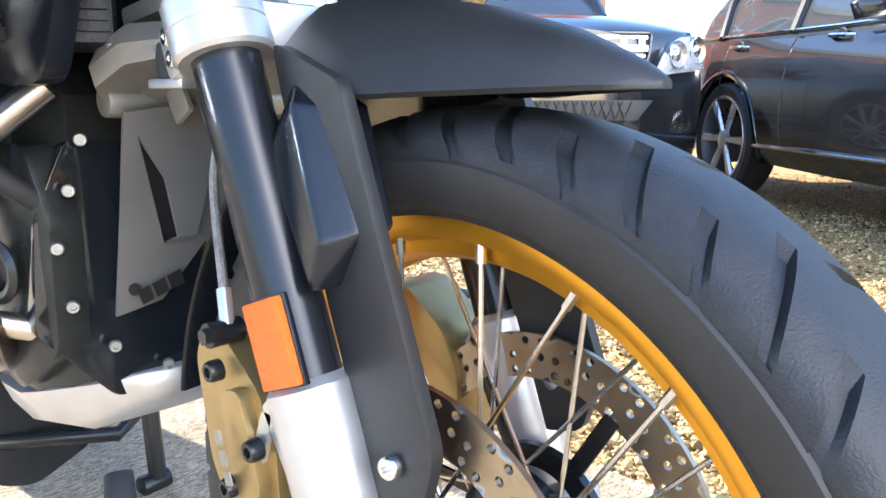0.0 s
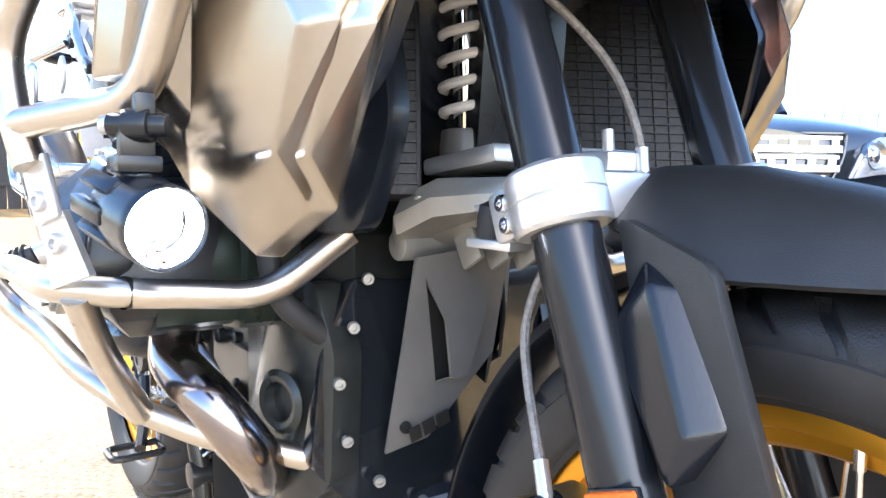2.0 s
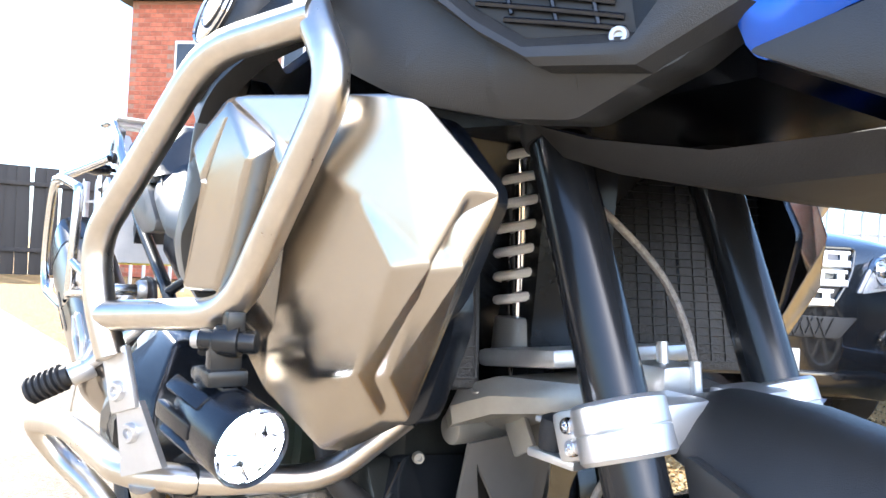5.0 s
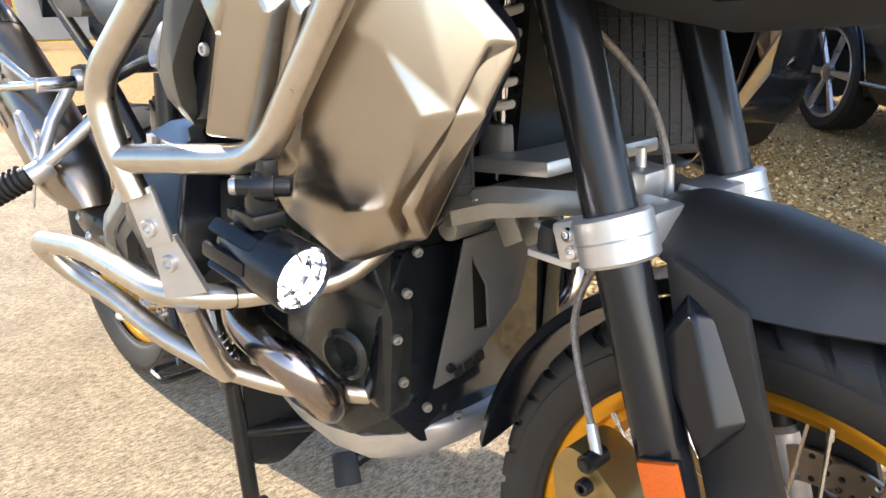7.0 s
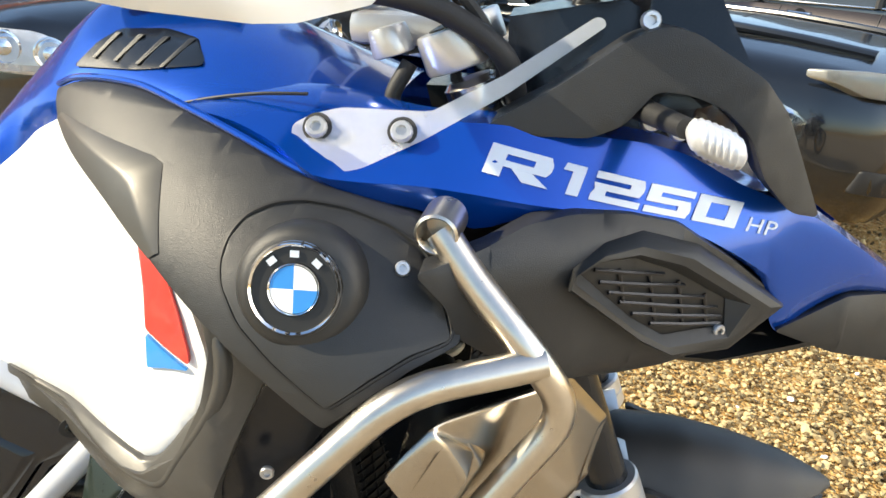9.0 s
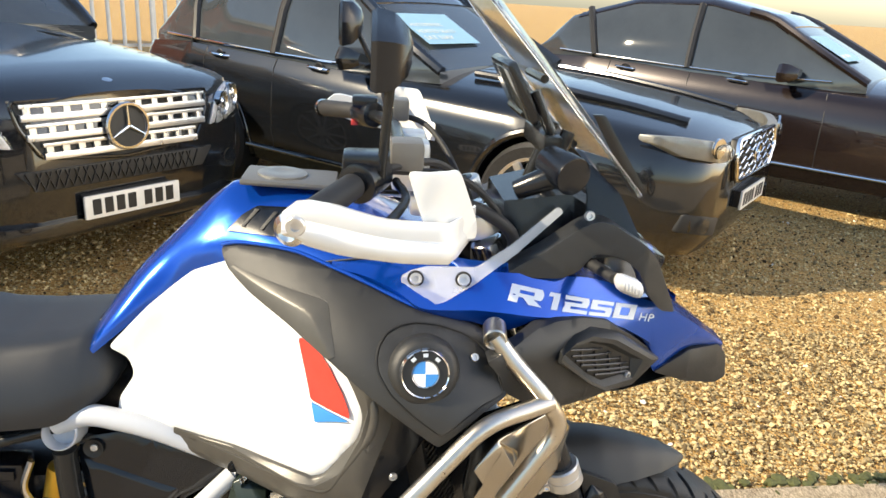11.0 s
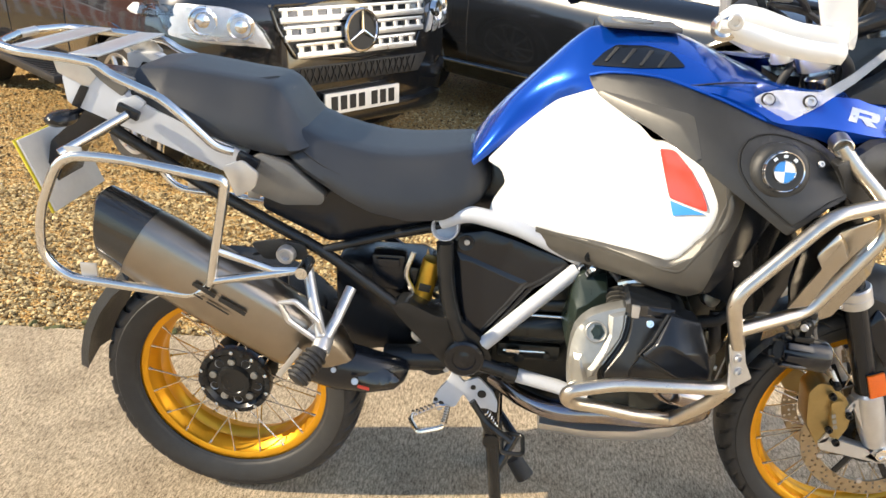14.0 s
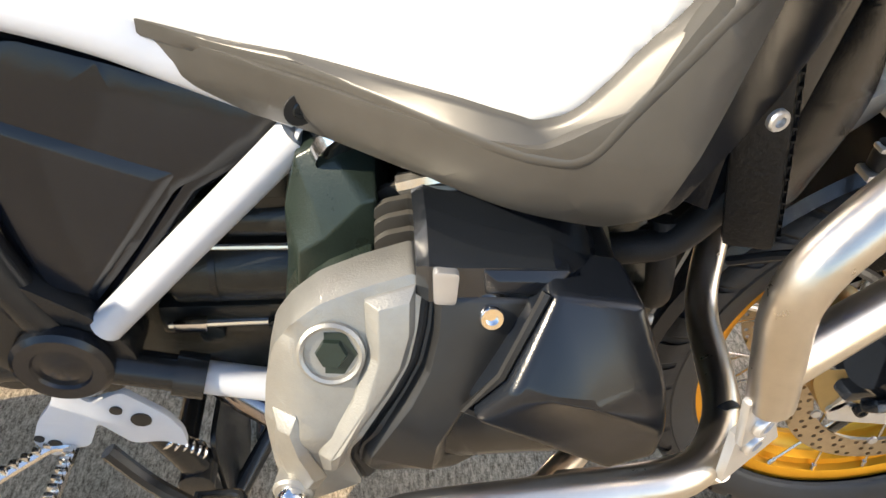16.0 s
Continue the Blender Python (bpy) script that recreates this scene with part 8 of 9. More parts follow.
class Car:
    def __init__(self, kind, place, paint, label, plate=True):
        self.kind, self.paint = kind, paint
        self.ob = thing("car", label, "car", group="cars parked in a row")
        if kind == "suv":
            self.st = [(0.0, 0.46, 0.36, 0.93, 0.985), (-0.05, 0.60, 0.30, 0.95, 1.005), (-0.11, 0.74, 0.28, 0.965, 1.03), (-0.20, 0.86, 0.26, 0.985, 1.055), (-0.36, 0.93, 0.25, 1.0, 1.085), (-0.55, 0.95, 0.25, 1.015, 1.105), (-0.95, 0.955, 0.25, 1.04, 1.145), (-1.50, 0.955, 0.25, 1.07, 1.20), (-2.5, 0.955, 0.25, 1.10, 1.20), (-4.2, 0.95, 0.28, 1.10, 1.20), (-4.68, 0.88, 0.35, 1.07, 1.17), (-4.78, 0.78, 0.42, 0.97, 1.02)]
            self.roof = [(-1.50, 0.80, 0.78, 1.16, 1.19), (-2.20, 0.86, 0.66, 1.13, 1.69), (-2.7, 0.87, 0.66, 1.11, 1.79), (-3.7, 0.86, 0.66, 1.13, 1.80), (-4.4, 0.82, 0.62, 1.15, 1.71), (-4.68, 0.75, 0.6, 1.15, 1.28)]
            self.wheels, self.wr = (-0.90, -3.82), 0.37
        else:
            self.st = [(0.0, 0.60, 0.34, 0.74, 0.82), (-0.06, 0.74, 0.26, 0.81, 0.88), (-0.25, 0.87, 0.24, 0.87, 0.95), (-0.6, 0.93, 0.24, 0.90, 1.00), (-1.1, 0.96, 0.24, 0.94, 1.05), (-1.75, 0.96, 0.24, 0.96, 1.08), (-2.6, 0.955, 0.24, 1.0, 1.10), (-4.1, 0.95, 0.27, 1.05, 1.14), (-4.7, 0.86, 0.36, 1.02, 1.08), (-4.86, 0.74, 0.42, 0.9, 0.95)]
            self.roof = [(-1.72, 0.80, 0.78, 1.05, 1.08), (-2.55, 0.86, 0.64, 1.03, 1.52), (-3.1, 0.87, 0.62, 1.04, 1.63), (-3.8, 0.86, 0.60, 1.06, 1.61), (-4.45, 0.80, 0.58, 1.08, 1.42), (-4.75, 0.70, 0.56, 1.06, 1.12)]
            self.wheels, self.wr = (-0.92, -3.80), 0.385
        self.body()
        self.glass()
        for x in self.wheels:
            for s in (-1, 1):
                self.wheel(x, s)
        self.sides()
        self.front()
        self.ob.matrix_world = place

    def at(self, x, col):
        return lerp(-x, [-s[0] for s in self.st], [s[col] for s in self.st])

    def side(self, x, z):
        w, zb, zs = self.at(x, 1), self.at(x, 2), self.at(x, 3)
        zm, hh = (zb + zs) / 2, (zs - zb) / 2
        return w * (1 - 0.09 * min(1, abs((z - zm) / hh)) ** 3)

    def nose(self, y):
        """How far back the front face lies at y."""
        return lerp(abs(y), [s[1] for s in self.st[:6]], [s[0] for s in self.st[:6]]) if abs(y) > self.st[0][1] else 0.0

    def body(self):
        x0, x1 = self.st[0][0], self.st[-1][0]
        secs = []
        for i in range(97):
            t = i / 96
            x = x0 + (x1 - x0) * (t if t > 0.06 else t * t / 0.06)
            half_r = ring_half(*[self.at(x, k) for k in (1, 2, 3, 4)])
            secs.append([(x, -y, z) for y, z in half_r] + [(x, y, z) for y, z in half_r[-2::-1]])
        bm = loft(secs)
        gone = []
        for f in bm.faces:
            c = f.calc_center_median()
            if abs(c.y) > 0.6:
                for xw in self.wheels:
                    if math.hypot(c.x - xw, c.z - self.wr) < self.wr + 0.045:
                        gone.append(f)
                        break
        bmesh.ops.delete(bm, geom=gone, context="FACES")
        part("body", bm, self.paint, self.ob, sharp=45)
        for xw in self.wheels:
            for s in (-1, 1):
                r = self.wr + 0.055
                part("arch_lip", sweep([(xw + r * math.cos(a), s * (self.side(xw + r * math.cos(a), max(0.3, self.wr + r * math.sin(a))) - 0.012), self.wr + r * math.sin(a)) for a in [radians(d) for d in range(-12, 193, 9)]], 0.026, 8), self.paint, self.ob)
                part("arch_liner", turned(revolve([(r + 0.02, -0.17), (r + 0.02, 0.17)], 24, "y", arc=radians(200), start=radians(-10)), Matrix.Translation((xw, s * 0.72, self.wr))), CARTRIM, self.ob)
        part("underbody", box((x0 + x1) / 2, 0, 0.32, 4.2, 1.3, 0.16, 0.02), CARTRIM, self.ob)

    def rg(self, x, col):
        return lerp(-x, [-s[0] for s in self.roof], [s[col] for s in self.roof])

    def glass(self):
        secs, roofs = [], []
        x0, x1 = self.roof[0][0], self.roof[-1][0]
        for i in range(41):
            x = x0 + (x1 - x0) * i / 40
            wb, wr, zb, zt = [self.rg(x, k) for k in (1, 2, 3, 4)]
            k = min(1, max(0.02, (zt - zb) / 0.5))
            wr = wb + (wr - wb) * k
            h = zt - zb
            ring = [(wb, zb - 0.06), (wb, zb), (wb + (wr - wb) * 0.45, zb + h * 0.5), (wr, zt - min(0.05, h * 0.3)), (wr * 0.93, zt - 0.012), (wr * 0.5, zt), (0, zt + 0.006)]
            secs.append([(x, -y, z) for y, z in ring] + [(x, y, z) for y, z in ring[-2::-1]])
            if zt > self.roof[1][4] - 0.10 and x < self.roof[1][0] + 0.25 and x > x1 + 0.35:
                rr = [(wr + 0.004, zt - 0.075), (wr + 0.004, zt - 0.045), (wr * 0.93, zt - 0.004), (wr * 0.5, zt + 0.010), (0, zt + 0.016)]
                roofs.append([(x, -y, z) for y, z in rr] + [(x, y, z) for y, z in rr[-2::-1]])
        part("cabin_glass", loft(secs), CARGLASS, self.ob, "tinted cabin glass", 40)
        part("roof", loft(roofs), self.paint, self.ob, sharp=40)
        xa, xb = self.roof[0][0], self.roof[1][0]
        for s in (-1, 1):
            part("windscreen_pillar", sweep([(x, s * (self.rg(x, 1) + (self.rg(x, 2) - self.rg(x, 1)) * min(1, (self.rg(x, 4) - self.rg(x, 3)) / 0.5)) * 0.985, self.rg(x, 4) - 0.015) for x in [xa + (xb - 0.2 - xa) * k / 8 for k in range(9)]], 0.035, 8), self.paint, self.ob)
            for x, tilt in ((xb - 0.58, -0.04), (xb - 1.5, -0.22)):
                part("door_pillar", sweep([(x, s * (self.rg(x, 1) + 0.004), self.rg(x, 3)), (x + tilt / 2, s * (self.rg(x, 1) * 0.55 + self.rg(x, 2) * 0.45 + 0.004), (self.rg(x, 3) + self.rg(x, 4)) / 2), (x + tilt, s * (self.rg(x, 2) + 0.004), self.rg(x, 4) - 0.05)], 0.034, 8), CARTRIM, self.ob)
            part("window_trim", sweep([(x, s * (self.rg(x, 1) + 0.012), self.rg(x, 3) + 0.012) for x in [xa - 0.25 + (x1 + 0.55 - xa) * k / 14 for k in range(15)]], 0.010, 8), CHROME, self.ob, "chrome window trim")

    def wheel(self, x, s):
        w = new("wheel")
        w.parent = self.ob
        w.location = (x, s * 0.83, self.wr)
        R = self.wr
        part("tyre", revolve([(R - 0.10, -0.10), (R - 0.03, -0.115), (R - 0.004, -0.09), (R, 0), (R - 0.004, 0.09), (R - 0.03, 0.115), (R - 0.10, 0.10)], 48, "y"), RUBBER, w)
        r = R - 0.095
        part("rim", revolve([(r + 0.006, s * 0.10), (r + 0.004, s * 0.106), (r - 0.015, s * 0.10), (r - 0.02, s * 0.03), (r - 0.02, -s * 0.08)], 48, "y"), ALLOY, w)
        part("brake_disc", rod((0, s * 0.0, 0), (0, s * 0.02, 0), 0.16, n=32), CARTRIM, w)
        n = 10 if self.kind == "suv" else 6
        for k in range(n):
            a = 2 * math.pi * k / n
            wd = 0.034 if n == 10 else 0.06
            part("wheel_spoke", turned(loft([[(q, s * (0.075 + 0.015 * t), -wd * (0.6 + 0.4 * t) / 2), (q, s * (0.095 + 0.012 * t), -wd * (0.35 + 0.4 * t) / 2), (q, s * (0.095 + 0.012 * t), wd * (0.35 + 0.4 * t) / 2), (q, s * (0.075 + 0.015 * t), wd * (0.6 + 0.4 * t) / 2)] for t, q in ((0, 0.04), (0.5, r * 0.5), (1, r - 0.012))]), Matrix.Rotation(a, 4, "Y")), ALLOY, w)
        part("hub_cap", lathe([(0.062, 0.07), (0.058, 0.10), (0.03, 0.106), (1e-6, 0.106)], (0, 0, 0), (0, s, 0), 24), ALLOY, w)

    def sides(self):
        k = self.kind == "suv"
        seams = (-1.55, -2.62, -3.35) if k else (-1.95, -3.08, -3.85)
        for s in (-1, 1):
            for x in seams:
                part("door_gap", sweep([(x + (0.0 if z < 0.9 else -0.02), s * (self.side(x, z) + 0.0005), z) for z in (0.36, 0.5, 0.65, 0.8, 0.95, self.at(x, 3) - 0.005)], 0.0045, 6), INKGAP, self.ob)
            part("sill_trim", sweep([(x, s * (self.side(x, 0.36) + 0.012), 0.37) for x in [-1.38 - 0.2 * q for q in range(11)]], 0.013, 8), CHROME if not k else CARTRIM, self.ob, "chrome sill strip" if not k else "black sill strip")
            for x in ((-2.45, -3.2) if k else (-2.68, -3.70)):
                z = 0.94 if k else 0.985
                y = self.side(x, z)
                h = part("door_handle", sweep(fillet([(x + 0.09, s * (y - 0.01), z), (x + 0.07, s * (y + 0.030), z + 0.002), (x - 0.07, s * (y + 0.030), z + 0.010), (x - 0.10, s * (y - 0.01), z + 0.012)], 0.02), 0.013, 8), CHROME, self.ob, "chrome door handle")
                part("handle_cup", lathe([(0.045, 0.006), (0.040, 0.010), (0.02, 0.003), (1e-6, 0.001)], (x, s * (y - 0.005), z), (0, s, 0), 20), CARTRIM, h)
            if k:
                st = part("side_step", box(-2.40, s * 1.03, 0.44, 2.0, 0.18, 0.05, 0.012), CARTRIM, self.ob, "black ribbed side step")
                for q in range(34):
                    part("tread_bar", box(-3.34 + 0.057 * q, s * 1.03, 0.467, 0.022, 0.14, 0.008, 0.002), CARTRIM, st)
                for x in (-1.7, -3.1):
                    part("step_bracket", box(x, s * 0.92, 0.42, 0.06, 0.10, 0.04, 0.006), CARTRIM, st)
            xm = self.roof[0][0] - 0.55
            m = part("door_mirror", loft([[(xm + dx, s * (0.98 + dy * w), 1.10 + dz * w) for dy, dz in ((-0.10, -0.06), (0.10, -0.07), (0.13, 0.0), (0.09, 0.07), (-0.10, 0.06))] for dx, w in ((-0.06, 0.9), (-0.03, 1.05), (0.03, 0.95), (0.09, 0.5))]), self.paint, self.ob, "black door mirror", 40)
            part("mirror_foot", rod((xm + 0.02, s * 0.84, 1.06), (xm + 0.02, s * 0.92, 1.07), 0.03, n=10), CARTRIM, m)

    def skin(self, y, z):
        """The body's foremost x at a height and width."""
        x = 0.0
        y = abs(y)
        while x > -0.8:
            w, zb, zs, zt = [self.at(x, k) for k in (1, 2, 3, 4)]
            if (z <= zs and self.side(x, z) >= y) or (z > zs and y < 0.91 * w and z <= zs + (zt - zs) * (1 - (y / (0.91 * w)) ** 2.6)):
                break
            x -= 0.006
        return x

    def hug(self, outline, lift, thick=0.02, bev=0.003, crown=0.0, step=0.03):
        """A piece that lies on the body's front corner."""
        near = functools.lru_cache(None)(self.skin)
        bm = panel(outline, lambda y, z: -(sum(near(y + dy, z + dz) for dy in (-0.02, 0.0, 0.02) for dz in (-0.02, 0.02)) / 6 + lift), thick, bev, step, 0.012, crown)
        return turned(bm, Matrix.Rotation(radians(90), 4, "Z"))

    def face(self, outline, lift, thick=0.02, bev=0.004, crown=0.0, step=0.05, r=0.012):
        """A piece on the front face: outline in y and z."""
        bm = panel(outline, lambda y, z: -(self.nose(y) + lift - 0.10 * max(0, z - 0.70)), thick, bev, step, r, crown)
        return turned(bm, Matrix.Rotation(radians(90), 4, "Z"))

    def front(self):
        o = self.ob
        if self.kind == "suv":
            edge = [(-0.51, 0.965), (0.51, 0.965), (0.49, 0.850), (0.41, 0.712), (0.0, 0.672), (-0.41, 0.712), (-0.49, 0.850)]
            gr = part("grille", self.face(edge, 0.010, 0.03), INKGAP, o, "silver slatted grille with a round emblem")
            part("grille_frame", turned(sweep([(y, -(self.nose(y) + 0.016 - 0.10 * max(0, z - 0.70)), z) for y, z in rounded(edge, 0.03)], 0.010, 8, closed=True), Matrix.Rotation(radians(90), 4, "Z")), self.paint, gr)
            for k, (z, w) in enumerate(((0.918, 0.482), (0.832, 0.468), (0.745, 0.405))):
                for dz in (-0.025, 0.025):
                    h = 0.015 if dz < 0 else 0.008
                    part("slat", self.face([(-w, z + dz - h), (w, z + dz - h), (w, z + dz + h), (-w, z + dz + h)], 0.034 if dz < 0 else 0.030, 0.02, 0.003, step=0.2, r=0.003), ALLOY, gr)
                for j in range(11):
                    y = -w + 0.03 + (2 * w - 0.06) * j / 10
                    part("strut", self.face([(y - 0.016, z - 0.028), (y + 0.016, z - 0.028), (y + 0.016, z + 0.028), (y - 0.016, z + 0.028)], 0.026, 0.02, 0.002, step=0.2, r=0.002), ALLOY, gr)
            em = part("emblem", lathe([(0.106, 0), (0.106, 0.004), (1e-6, 0.006)], (0.036, 0, 0.822), (1, 0, 0.1), 40), INKGAP, gr, "round emblem")
            part("emblem_ring", turned(revolve([(0.094, 0), (0.100, 0.012), (0.110, 0.012), (0.115, 0)], 40, "x", close=True), Matrix.Translation((0.040, 0, 0.822))), CHROME, em)
            for k in range(3):
                a = math.pi / 2 + 2 * math.pi * k / 3
                part("emblem_arm", rod((0.049, 0, 0.822), (0.049, 0.098 * math.cos(a), 0.822 + 0.098 * math.sin(a)), 0.012, 0.004, 8), CHROME, em)
            part("bonnet_badge", lathe([(0.03, 0), (0.026, 0.006), (1e-6, 0.008)], (-0.10, 0, 1.018), (0.4, 0, 1), 20), CHROME, o)
            lamp = [(0.525, 0.765), (0.575, 0.860), (0.635, 0.928), (0.70, 0.955), (0.82, 0.965), (0.905, 0.945), (0.932, 0.90), (0.90, 0.815), (0.84, 0.800), (0.64, 0.782)]
            plate_z, py = 0.455, 0.0
            part("bumper_bar", self.face([(-0.72, 0.405), (0.72, 0.405), (0.66, 0.345), (-0.66, 0.345)], 0.030, 0.04, 0.008, step=0.1), self.paint, o, "glossy dark lower bumper trim")
            part("lower_mesh", self.face([(-0.53, 0.655), (0.53, 0.655), (0.44, 0.560), (-0.44, 0.560)], 0.014, 0.02, 0.004, step=0.1), INKGAP, o, "black mesh intake")
            for j in range(40):
                y = -0.46 + 0.044 * (j % 20)
                d = 0.034 if j < 20 else -0.034
                part("mesh_bar", self.face([(y, 0.566), (y + 0.006, 0.566), (y + d + 0.006, 0.649), (y + d, 0.649)], 0.022, 0.01, 0, step=0.3, r=0), CARTRIM, o)
            for s in (-1, 1):
                part("fog_lamp", lathe([(0.055, 0), (0.055, 0.012), (0.04, 0.018), (1e-6, 0.02)], (self.nose(0.70) + 0.01, s * 0.70, 0.55), (1, s * 0.3, 0), 24), LAMPGLASS, o, "round front fog lamp")
            for s in (-1, 1):
                for k in range(4):
                    part("bonnet_vent", box(-1.16 - 0.05 * k, s * 0.42, 1.166 + 0.006 * k, 0.022, 0.20, 0.004, 0.001), INKGAP, o)
        else:
            gr = part("grille", self.face([(-0.40, 0.87), (0.40, 0.87), (0.44, 0.77), (0.36, 0.635), (-0.36, 0.635), (-0.44, 0.77)], 0.015, 0.03), INKGAP, o, "black mesh grille in a chrome frame")
            part("grille_frame", turned(sweep([(y, -(self.nose(y) + 0.025 - 0.10 * max(0, z - 0.74)), z) for y, z in rounded([(-0.40, 0.87), (0.40, 0.87), (0.44, 0.77), (0.36, 0.635), (-0.36, 0.635), (-0.44, 0.77)], 0.03)], 0.014, 8, closed=True), Matrix.Rotation(radians(90), 4, "Z")), CHROME, gr)
            for i in range(5):
                z = 0.66 + 0.044 * i
                w = lerp(z, (0.635, 0.77, 0.87), (0.34, 0.42, 0.38))
                part("mesh_wave", turned(sweep([(y, -(self.nose(y) + 0.026 - 0.10 * max(0, z - 0.74)), z + 0.012 * math.sin(y * 42 + math.pi * i)) for y in np.linspace(-w, w, 41)], 0.0065, 6), Matrix.Rotation(radians(90), 4, "Z")), CHROME, gr)
            em = part("emblem", turned(revolve([(0.040, 0), (0.044, 0.008), (0.054, 0.008), (0.058, 0)], 32, "x", close=True), Matrix.Translation((0.03, 0, 0.76))), CHROME, gr, "oval emblem")
            lamp = [(0.52, 0.83), (0.62, 0.875), (0.78, 0.90), (0.88, 0.90), (0.88, 0.86), (0.80, 0.80), (0.66, 0.775), (0.55, 0.785)]
            plate_z, py = 0.51, 0.0
            for s in (-1, 1):
                part("side_intake", self.face([(s * 0.55, 0.46), (s * 0.78, 0.50), (s * 0.80, 0.40), (s * 0.60, 0.37)][:: s], 0.012, 0.02, 0.004, step=0.1), CARTRIM, o)
                part("fog_lamp", lathe([(0.045, 0), (0.045, 0.01), (1e-6, 0.016)], (self.nose(0.7) + 0.015, s * 0.68, 0.43), (1, s * 0.3, 0), 20), LAMPGLASS, o)
                part("bonnet_crease", sweep([(x, s * (0.46 + 0.12 * (-x) / 1.6), self.at(x, 4) - 0.012) for x in [-0.25 - 0.15 * k for k in range(10)]], 0.022, 8), self.paint, o)
        for s in (-1, 1):
            pts = [(s * y, z) for y, z in lamp]
            if self.kind == "suv":
                lb = part("headlamp", self.hug(pts, 0.012, 0.05, 0.004, 0.004), REFLECTOR, o, "large clear headlamp")
                part("lamp_cover", self.hug(pts, 0.052, 0.005, 0.002, 0.004), LAMPGLASS, lb, "clear lamp cover")
                for y, z, r in ((0.655, 0.868, 0.060), (0.80, 0.893, 0.062)):
                    at = (self.skin(y, z) + 0.014, s * y, z)
                    part("projector", lathe([(r + 0.006, -0.02), (r + 0.006, 0.012), (r, 0.014), (r * 0.93, 0.010), (r * 0.62, -0.012), (r * 0.55, -0.006), (r * 0.5, 0.010), (r * 0.3, 0.018), (1e-6, 0.021)], at, (1, s * 0.55, 0), 32), CHROME, lb)
                part("indicator", self.hug([(s * y, z) for y, z in ((0.60, 0.790), (0.66, 0.818), (0.86, 0.838), (0.88, 0.822), (0.84, 0.808))], 0.026, 0.02, 0.002), FROST, lb)
            else:
                lb = part("headlamp", self.face(pts, 0.008, 0.06, 0.004, 0.008, 0.03), CASTING, o, "grey headlamp reflector")
                part("lamp_cover", self.face(pts, 0.034, 0.006, 0.002, 0.012, 0.03), LAMPGLASS, lb, "clear lamp cover")
                cz = sum(p[1] for p in lamp) / len(lamp)
                part("projector", lathe([(0.054, -0.01), (0.054, 0.005), (0.046, 0.006), (0.030, 0.003), (0.012, 0.005), (1e-6, 0.006)], (self.nose(0.68) + 0.018, s * 0.68, cz + 0.01), (1, s * 0.3, 0), 24), CHROME, lb)
        pl = part("number_plate", self.face([(-0.26, plate_z - 0.056), (0.26, plate_z - 0.056), (0.26, plate_z + 0.056), (-0.26, plate_z + 0.056)], 0.052, 0.012, 0.002, step=0.3, r=0.006), PLATEWHITE, o, "white front number plate with dark bars")
        part("plate_holder", self.face([(-0.24, plate_z - 0.05), (0.24, plate_z - 0.05), (0.24, plate_z + 0.05), (-0.24, plate_z + 0.05)], 0.041, 0.05, 0.002, step=0.3, r=0.006), CARTRIM, o)
        for k in range(7):
            y = -0.222 + 0.062 * k + (0.028 if k > 3 else 0)
            part("plate_bar", self.face([(y, plate_z - 0.038), (y + 0.044, plate_z - 0.038), (y + 0.044, plate_z + 0.038), (y, plate_z + 0.038)], 0.0535, 0.004, 0, step=0.3, r=0), INKGAP, pl)


HEAD = -45.0


merc = Car("suv", pose(-0.20, 2.50, -0.015, 0, 0, -40.0), CARPAINT, "black off-road car with silver slatted grille")
fx = Car("crossover", pose(3.245, 2.885, -0.015, 0, 0, -41.0), CARPAINT, "black crossover car with chrome mesh grille")
third = Car("crossover", pose(6.62, 3.62, -0.015, 0, 0, -44.0), CARBROWN, "dark brown crossover car with chrome trim")


def sticker(car, rows, x0):
    """A price sticker inside the windscreen, with readable lines."""
    xa, xb = car.roof[0][0], car.roof[1][0]
    def place(u, v, d):
        t = 0.30 + v * 1.0
        x = xa + (xb - xa) * t
        return (x + d * 0.4 + 0.02, x0 + u, car.rg(x, 4) + d + 0.012)
    bm = bmesh.new()
    vs = [bm.verts.new(place(u, v, 0)) for u, v in ((-0.30, -0.03), (0.30, -0.03), (0.30, 0.36), (-0.30, 0.36))]
    bm.faces.new(vs)
    st = part("windscreen_sticker", bm, STICKER, car.ob, "pale blue sales sticker")
    for k, text in enumerate(rows):
        lettering(text, 0.075 if k == 0 else 0.06, 1.0, lambda u, v, d, k=k: place(u - 0.27, v * 0.9 + 0.02 + 0.085 * k, d + 0.004), PLATEWHITE, st, "sticker_lettering", 0.001)


sticker(fx, ("SAT NAV", "HEATED SEATS", "AUTOMATIC"), -0.35)
sticker(third, ("SAT NAV",), -0.35)

# ---- boundary: palisade fence, brick building, dark boarding ----
AX = Vector((math.cos(radians(HEAD)), math.sin(radians(HEAD)), 0))      # the way the cars face
LEFT = Vector((-AX.y, AX.x, 0))
BASE = Vector((-0.22, 2.62, 0))


def yard(back, along, z=0.0):
    return BASE - AX * back + LEFT * along + Vector((0, 0, z))


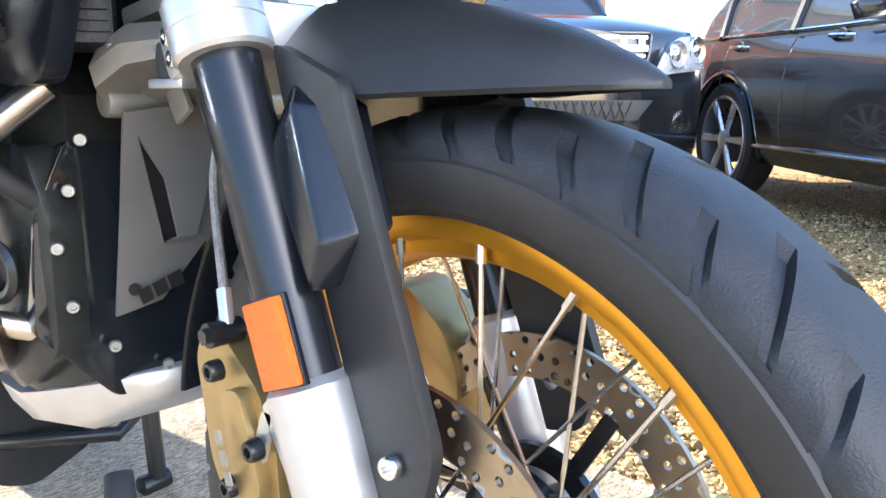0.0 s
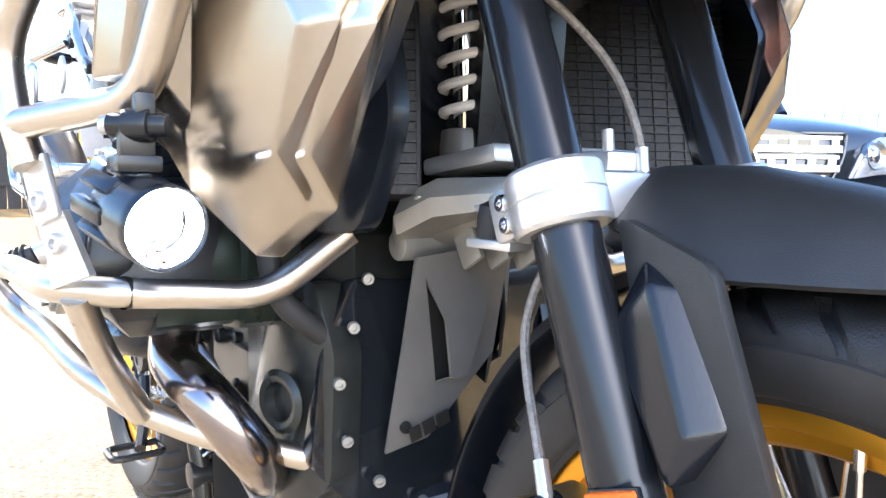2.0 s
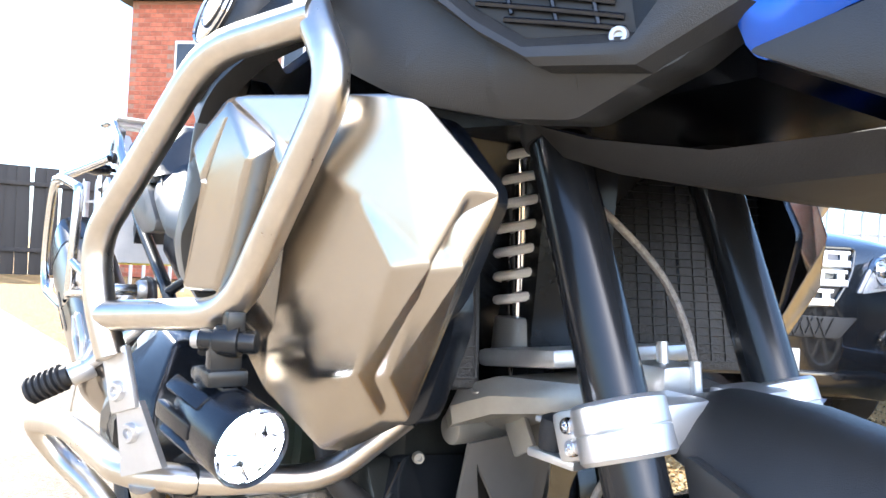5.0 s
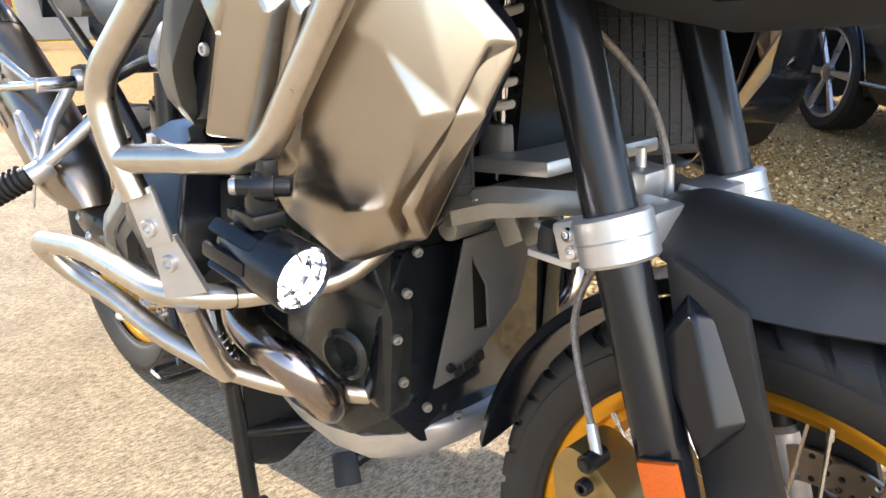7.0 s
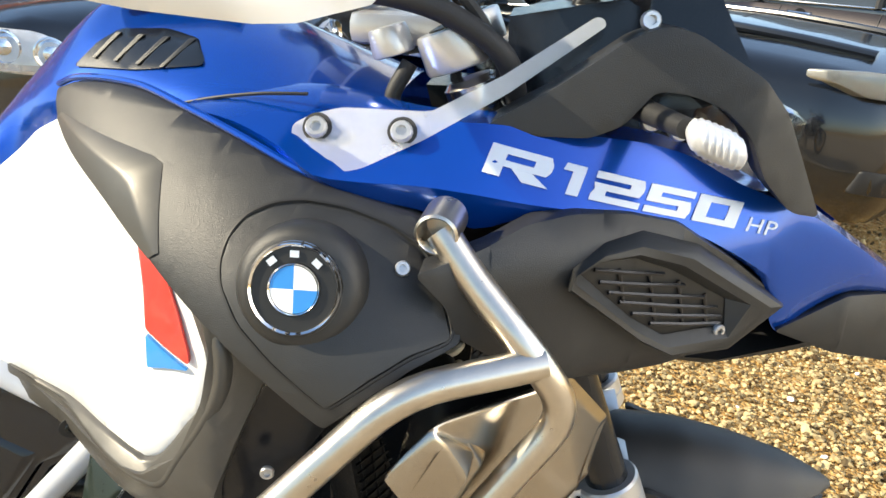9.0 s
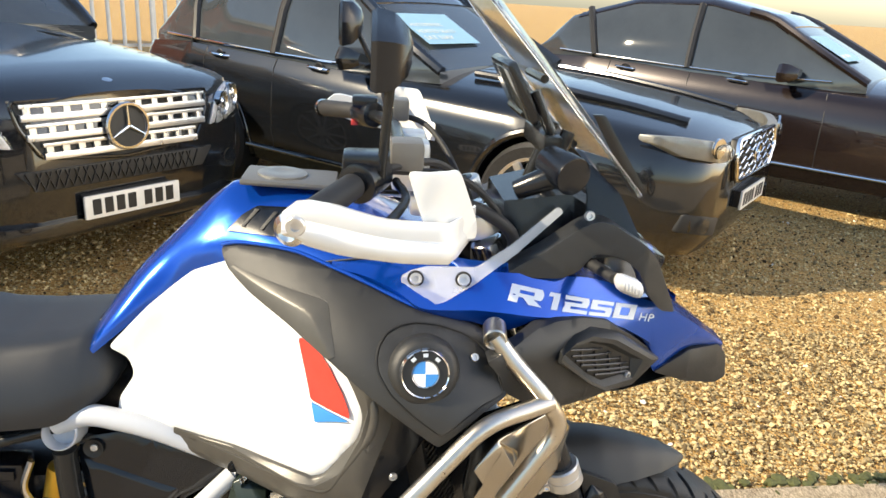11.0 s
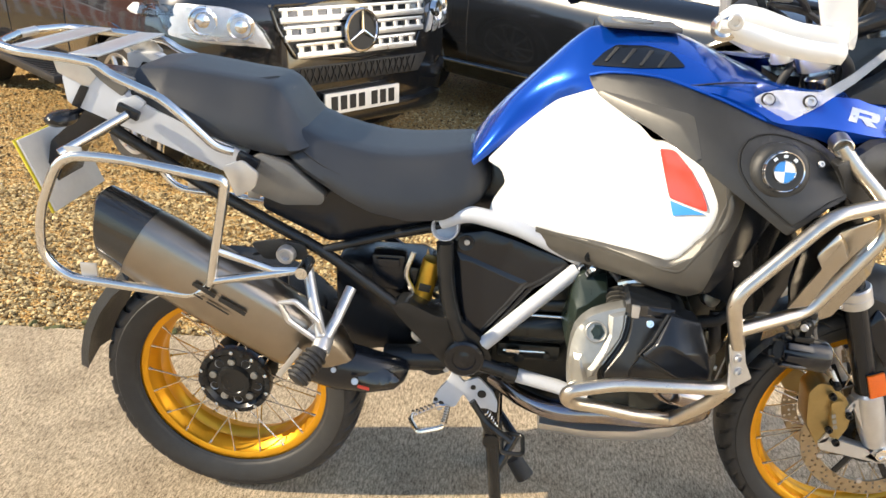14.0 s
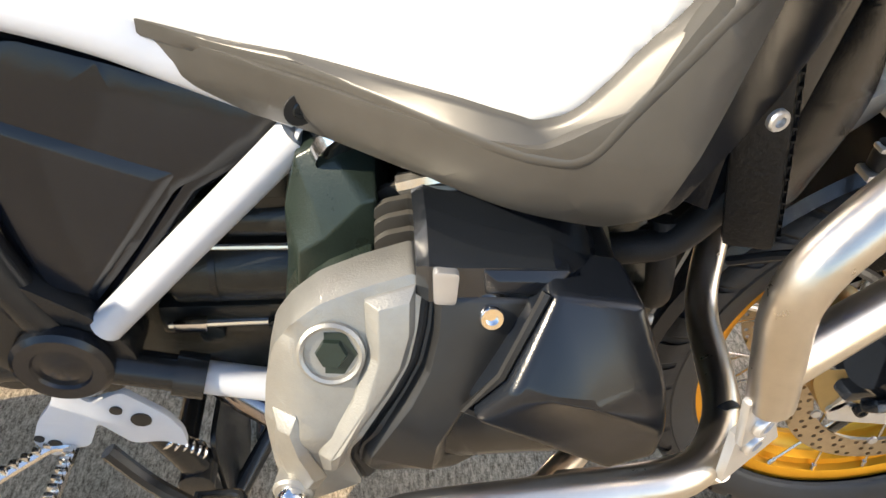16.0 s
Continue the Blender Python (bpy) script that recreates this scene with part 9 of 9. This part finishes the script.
fence = thing("palisade_fence", "galvanised steel palisade fence with pointed pales", "fence", kind="")
pale = None
for i in range(96):
    p = yard(7.9, -9.0 + 0.24 * i)
    if pale is None:
        b = loft([[(-0.034, 0.0, z), (-0.012, -0.014, z), (0.012, -0.014, z), (0.034, 0.0, z), (0.012, -0.010, z), (-0.012, -0.010, z)] for z in (0.0, 1.72)])
        tip = loft([[(-0.034 * k, 0.0, z), (-0.012 * k, -0.014, z), (0.012 * k, -0.014, z), (0.034 * k, 0.0, z), (0.012 * k, -0.010, z), (-0.012 * k, -0.010, z)] for z, k in ((1.72, 1), (1.84, 0.12))])
        pale = part("pale", join(b, tip), GALV, fence)
        me = pale.data
    else:
        pale = new("pale", me)
        pale.parent = fence
    pale.matrix_local = Matrix.Translation(p) @ Matrix.Rotation(math.atan2(LEFT.y, LEFT.x), 4, "Z")
for z in (0.45, 1.45):
    part("rail", sweep([yard(7.93, -9.2, z), yard(7.93, 14.2, z)], 0.028, 4), GALV, fence)
for i in range(9):
    part("post", box(0, 0, 0.9, 0.06, 0.08, 1.8, 0.004, Matrix.Translation(yard(7.99, -9.0 + 2.75 * i)) @ Matrix.Rotation(math.atan2(LEFT.y, LEFT.x), 4, "Z")), GALV, fence)

house = thing("brick_building", "red brick building with white framed windows behind the fence", "building")
M_H = Matrix.Translation(yard(11.5, 0)) @ Matrix.Rotation(math.atan2(LEFT.y, LEFT.x), 4, "Z")
A0, A1, HH = -10.6, 3.2, 6.2
wall = part("wall", turned(box((A0 + A1) / 2, 3.0, HH / 2, A1 - A0, 6.0, HH, 0.02), M_H), MORTAR, house, "red brick wall")
part("roof", turned(loft([[(A0 - 0.3, -0.3, HH), (A0 - 0.3, 3, HH + 2.2), (A0 - 0.3, 6.3, HH)], [(A1 + 0.3, -0.3, HH), (A1 + 0.3, 3, HH + 2.2), (A1 + 0.3, 6.3, HH)]]), M_H), DARKWOOD, house, "dark pitched roof")
WINS = [(A0 + 1.6 + 2.5 * k, z) for k in range(5) for z in (1.2, 3.9)]
for wx, wz in WINS:
    w = part("window", turned(box(wx, -0.012, wz + 0.7, 1.0, 0.03, 1.4, 0.004), M_H), WHITE, house, "white framed window")
    for dx in (-0.24, 0.24):
        part("pane", turned(box(wx + dx, -0.030, wz + 0.7, 0.42, 0.012, 1.26, 0.002), M_H), WINDOWGLASS, w)
    part("sill", turned(box(wx, -0.05, wz - 0.04, 1.16, 0.12, 0.07, 0.005), M_H), FRAMEWHITE, w)
bme = None
rng = random.Random(3)
courses = []
for r in range(60):
    z = 0.05 + 0.102 * r
    off = 0.15 if r % 2 else 0.0
    n = int((A1 - A0) / 0.30)
    for k in range(n):
        x = A0 + 0.16 + off + 0.30 * k
        if x > A1 - 0.15 or any(abs(x - wx) < 0.66 and wz - 0.10 < z < wz + 1.45 for wx, wz in WINS):
            continue
        courses.append((x, z))
vs, fs = [], []
for x, z in courses:
    d = rng.uniform(0.006, 0.012)
    b = len(vs)
    for yy in (-d, 0.0):
        e = 0.0 if yy == 0 else 0.004
        vs += [(x - 0.143 + e, yy, z - 0.044 + e), (x + 0.143 - e, yy, z - 0.044 + e), (x + 0.143 - e, yy, z + 0.044 - e), (x - 0.143 + e, yy, z + 0.044 - e)]
    fs += [(b, b + 1, b + 2, b + 3), (b, b + 4, b + 5, b + 1), (b + 1, b + 5, b + 6, b + 2), (b + 2, b + 6, b + 7, b + 3), (b + 3, b + 7, b + 4, b)]
bk = mesh(vs, fs)
BRICKS = material("brick_faces", (0.36, 0.115, 0.065), 0.85, 0.0, 0.3, 9, bump=0.4, bump_scale=90, island=0.25)
tagged(part("bricks", turned(bk, M_H), BRICKS, house), kind="stuff")

hoard = thing("board_fence", "dark vertical timber board fence at the yard edge", "fence")
mb = None
for i in range(40):
    y = -7.0 + 0.262 * i
    if mb is None:
        ob = part("board", box(0, 0, 1.15, 0.03, 0.25, 2.3, 0.006), DARKWOOD, hoard)
        mb = ob.data
    else:
        ob = new("board", mb)
        ob.parent = hoard
    ob.matrix_local = Matrix.Translation((-16.0 - 0.02 * (i % 2), y, -0.03)) @ Matrix.Rotation(radians(0.6 * ((i * 7) % 5 - 2)), 4, "X")
for z in (0.5, 1.9):
    part("board_rail", box(-15.955, -1.9, z, 0.05, 10.4, 0.09, 0.004), DARKWOOD, hoard)

# moss along the slab's edge
def moss():
    rng = np.random.default_rng(9)
    bms = bmesh.new()
    for _ in range(240):
        x = float(rng.uniform(1.7, 4.4) if rng.random() < 0.8 else rng.uniform(-2, 1.7))
        m = Matrix.Translation((x, edge_y(x) + float(rng.normal(0.03, 0.02)), -0.008)) @ Matrix.Diagonal((*rng.uniform(0.008, 0.03, 2), 0.012, 1))
        bmesh.ops.create_icosphere(bms, subdivisions=1, radius=1, matrix=m)
    return tagged(link_mesh("moss", bms, MOSS), "green moss along the edge of the slab", "moss", kind="stuff")


moss()
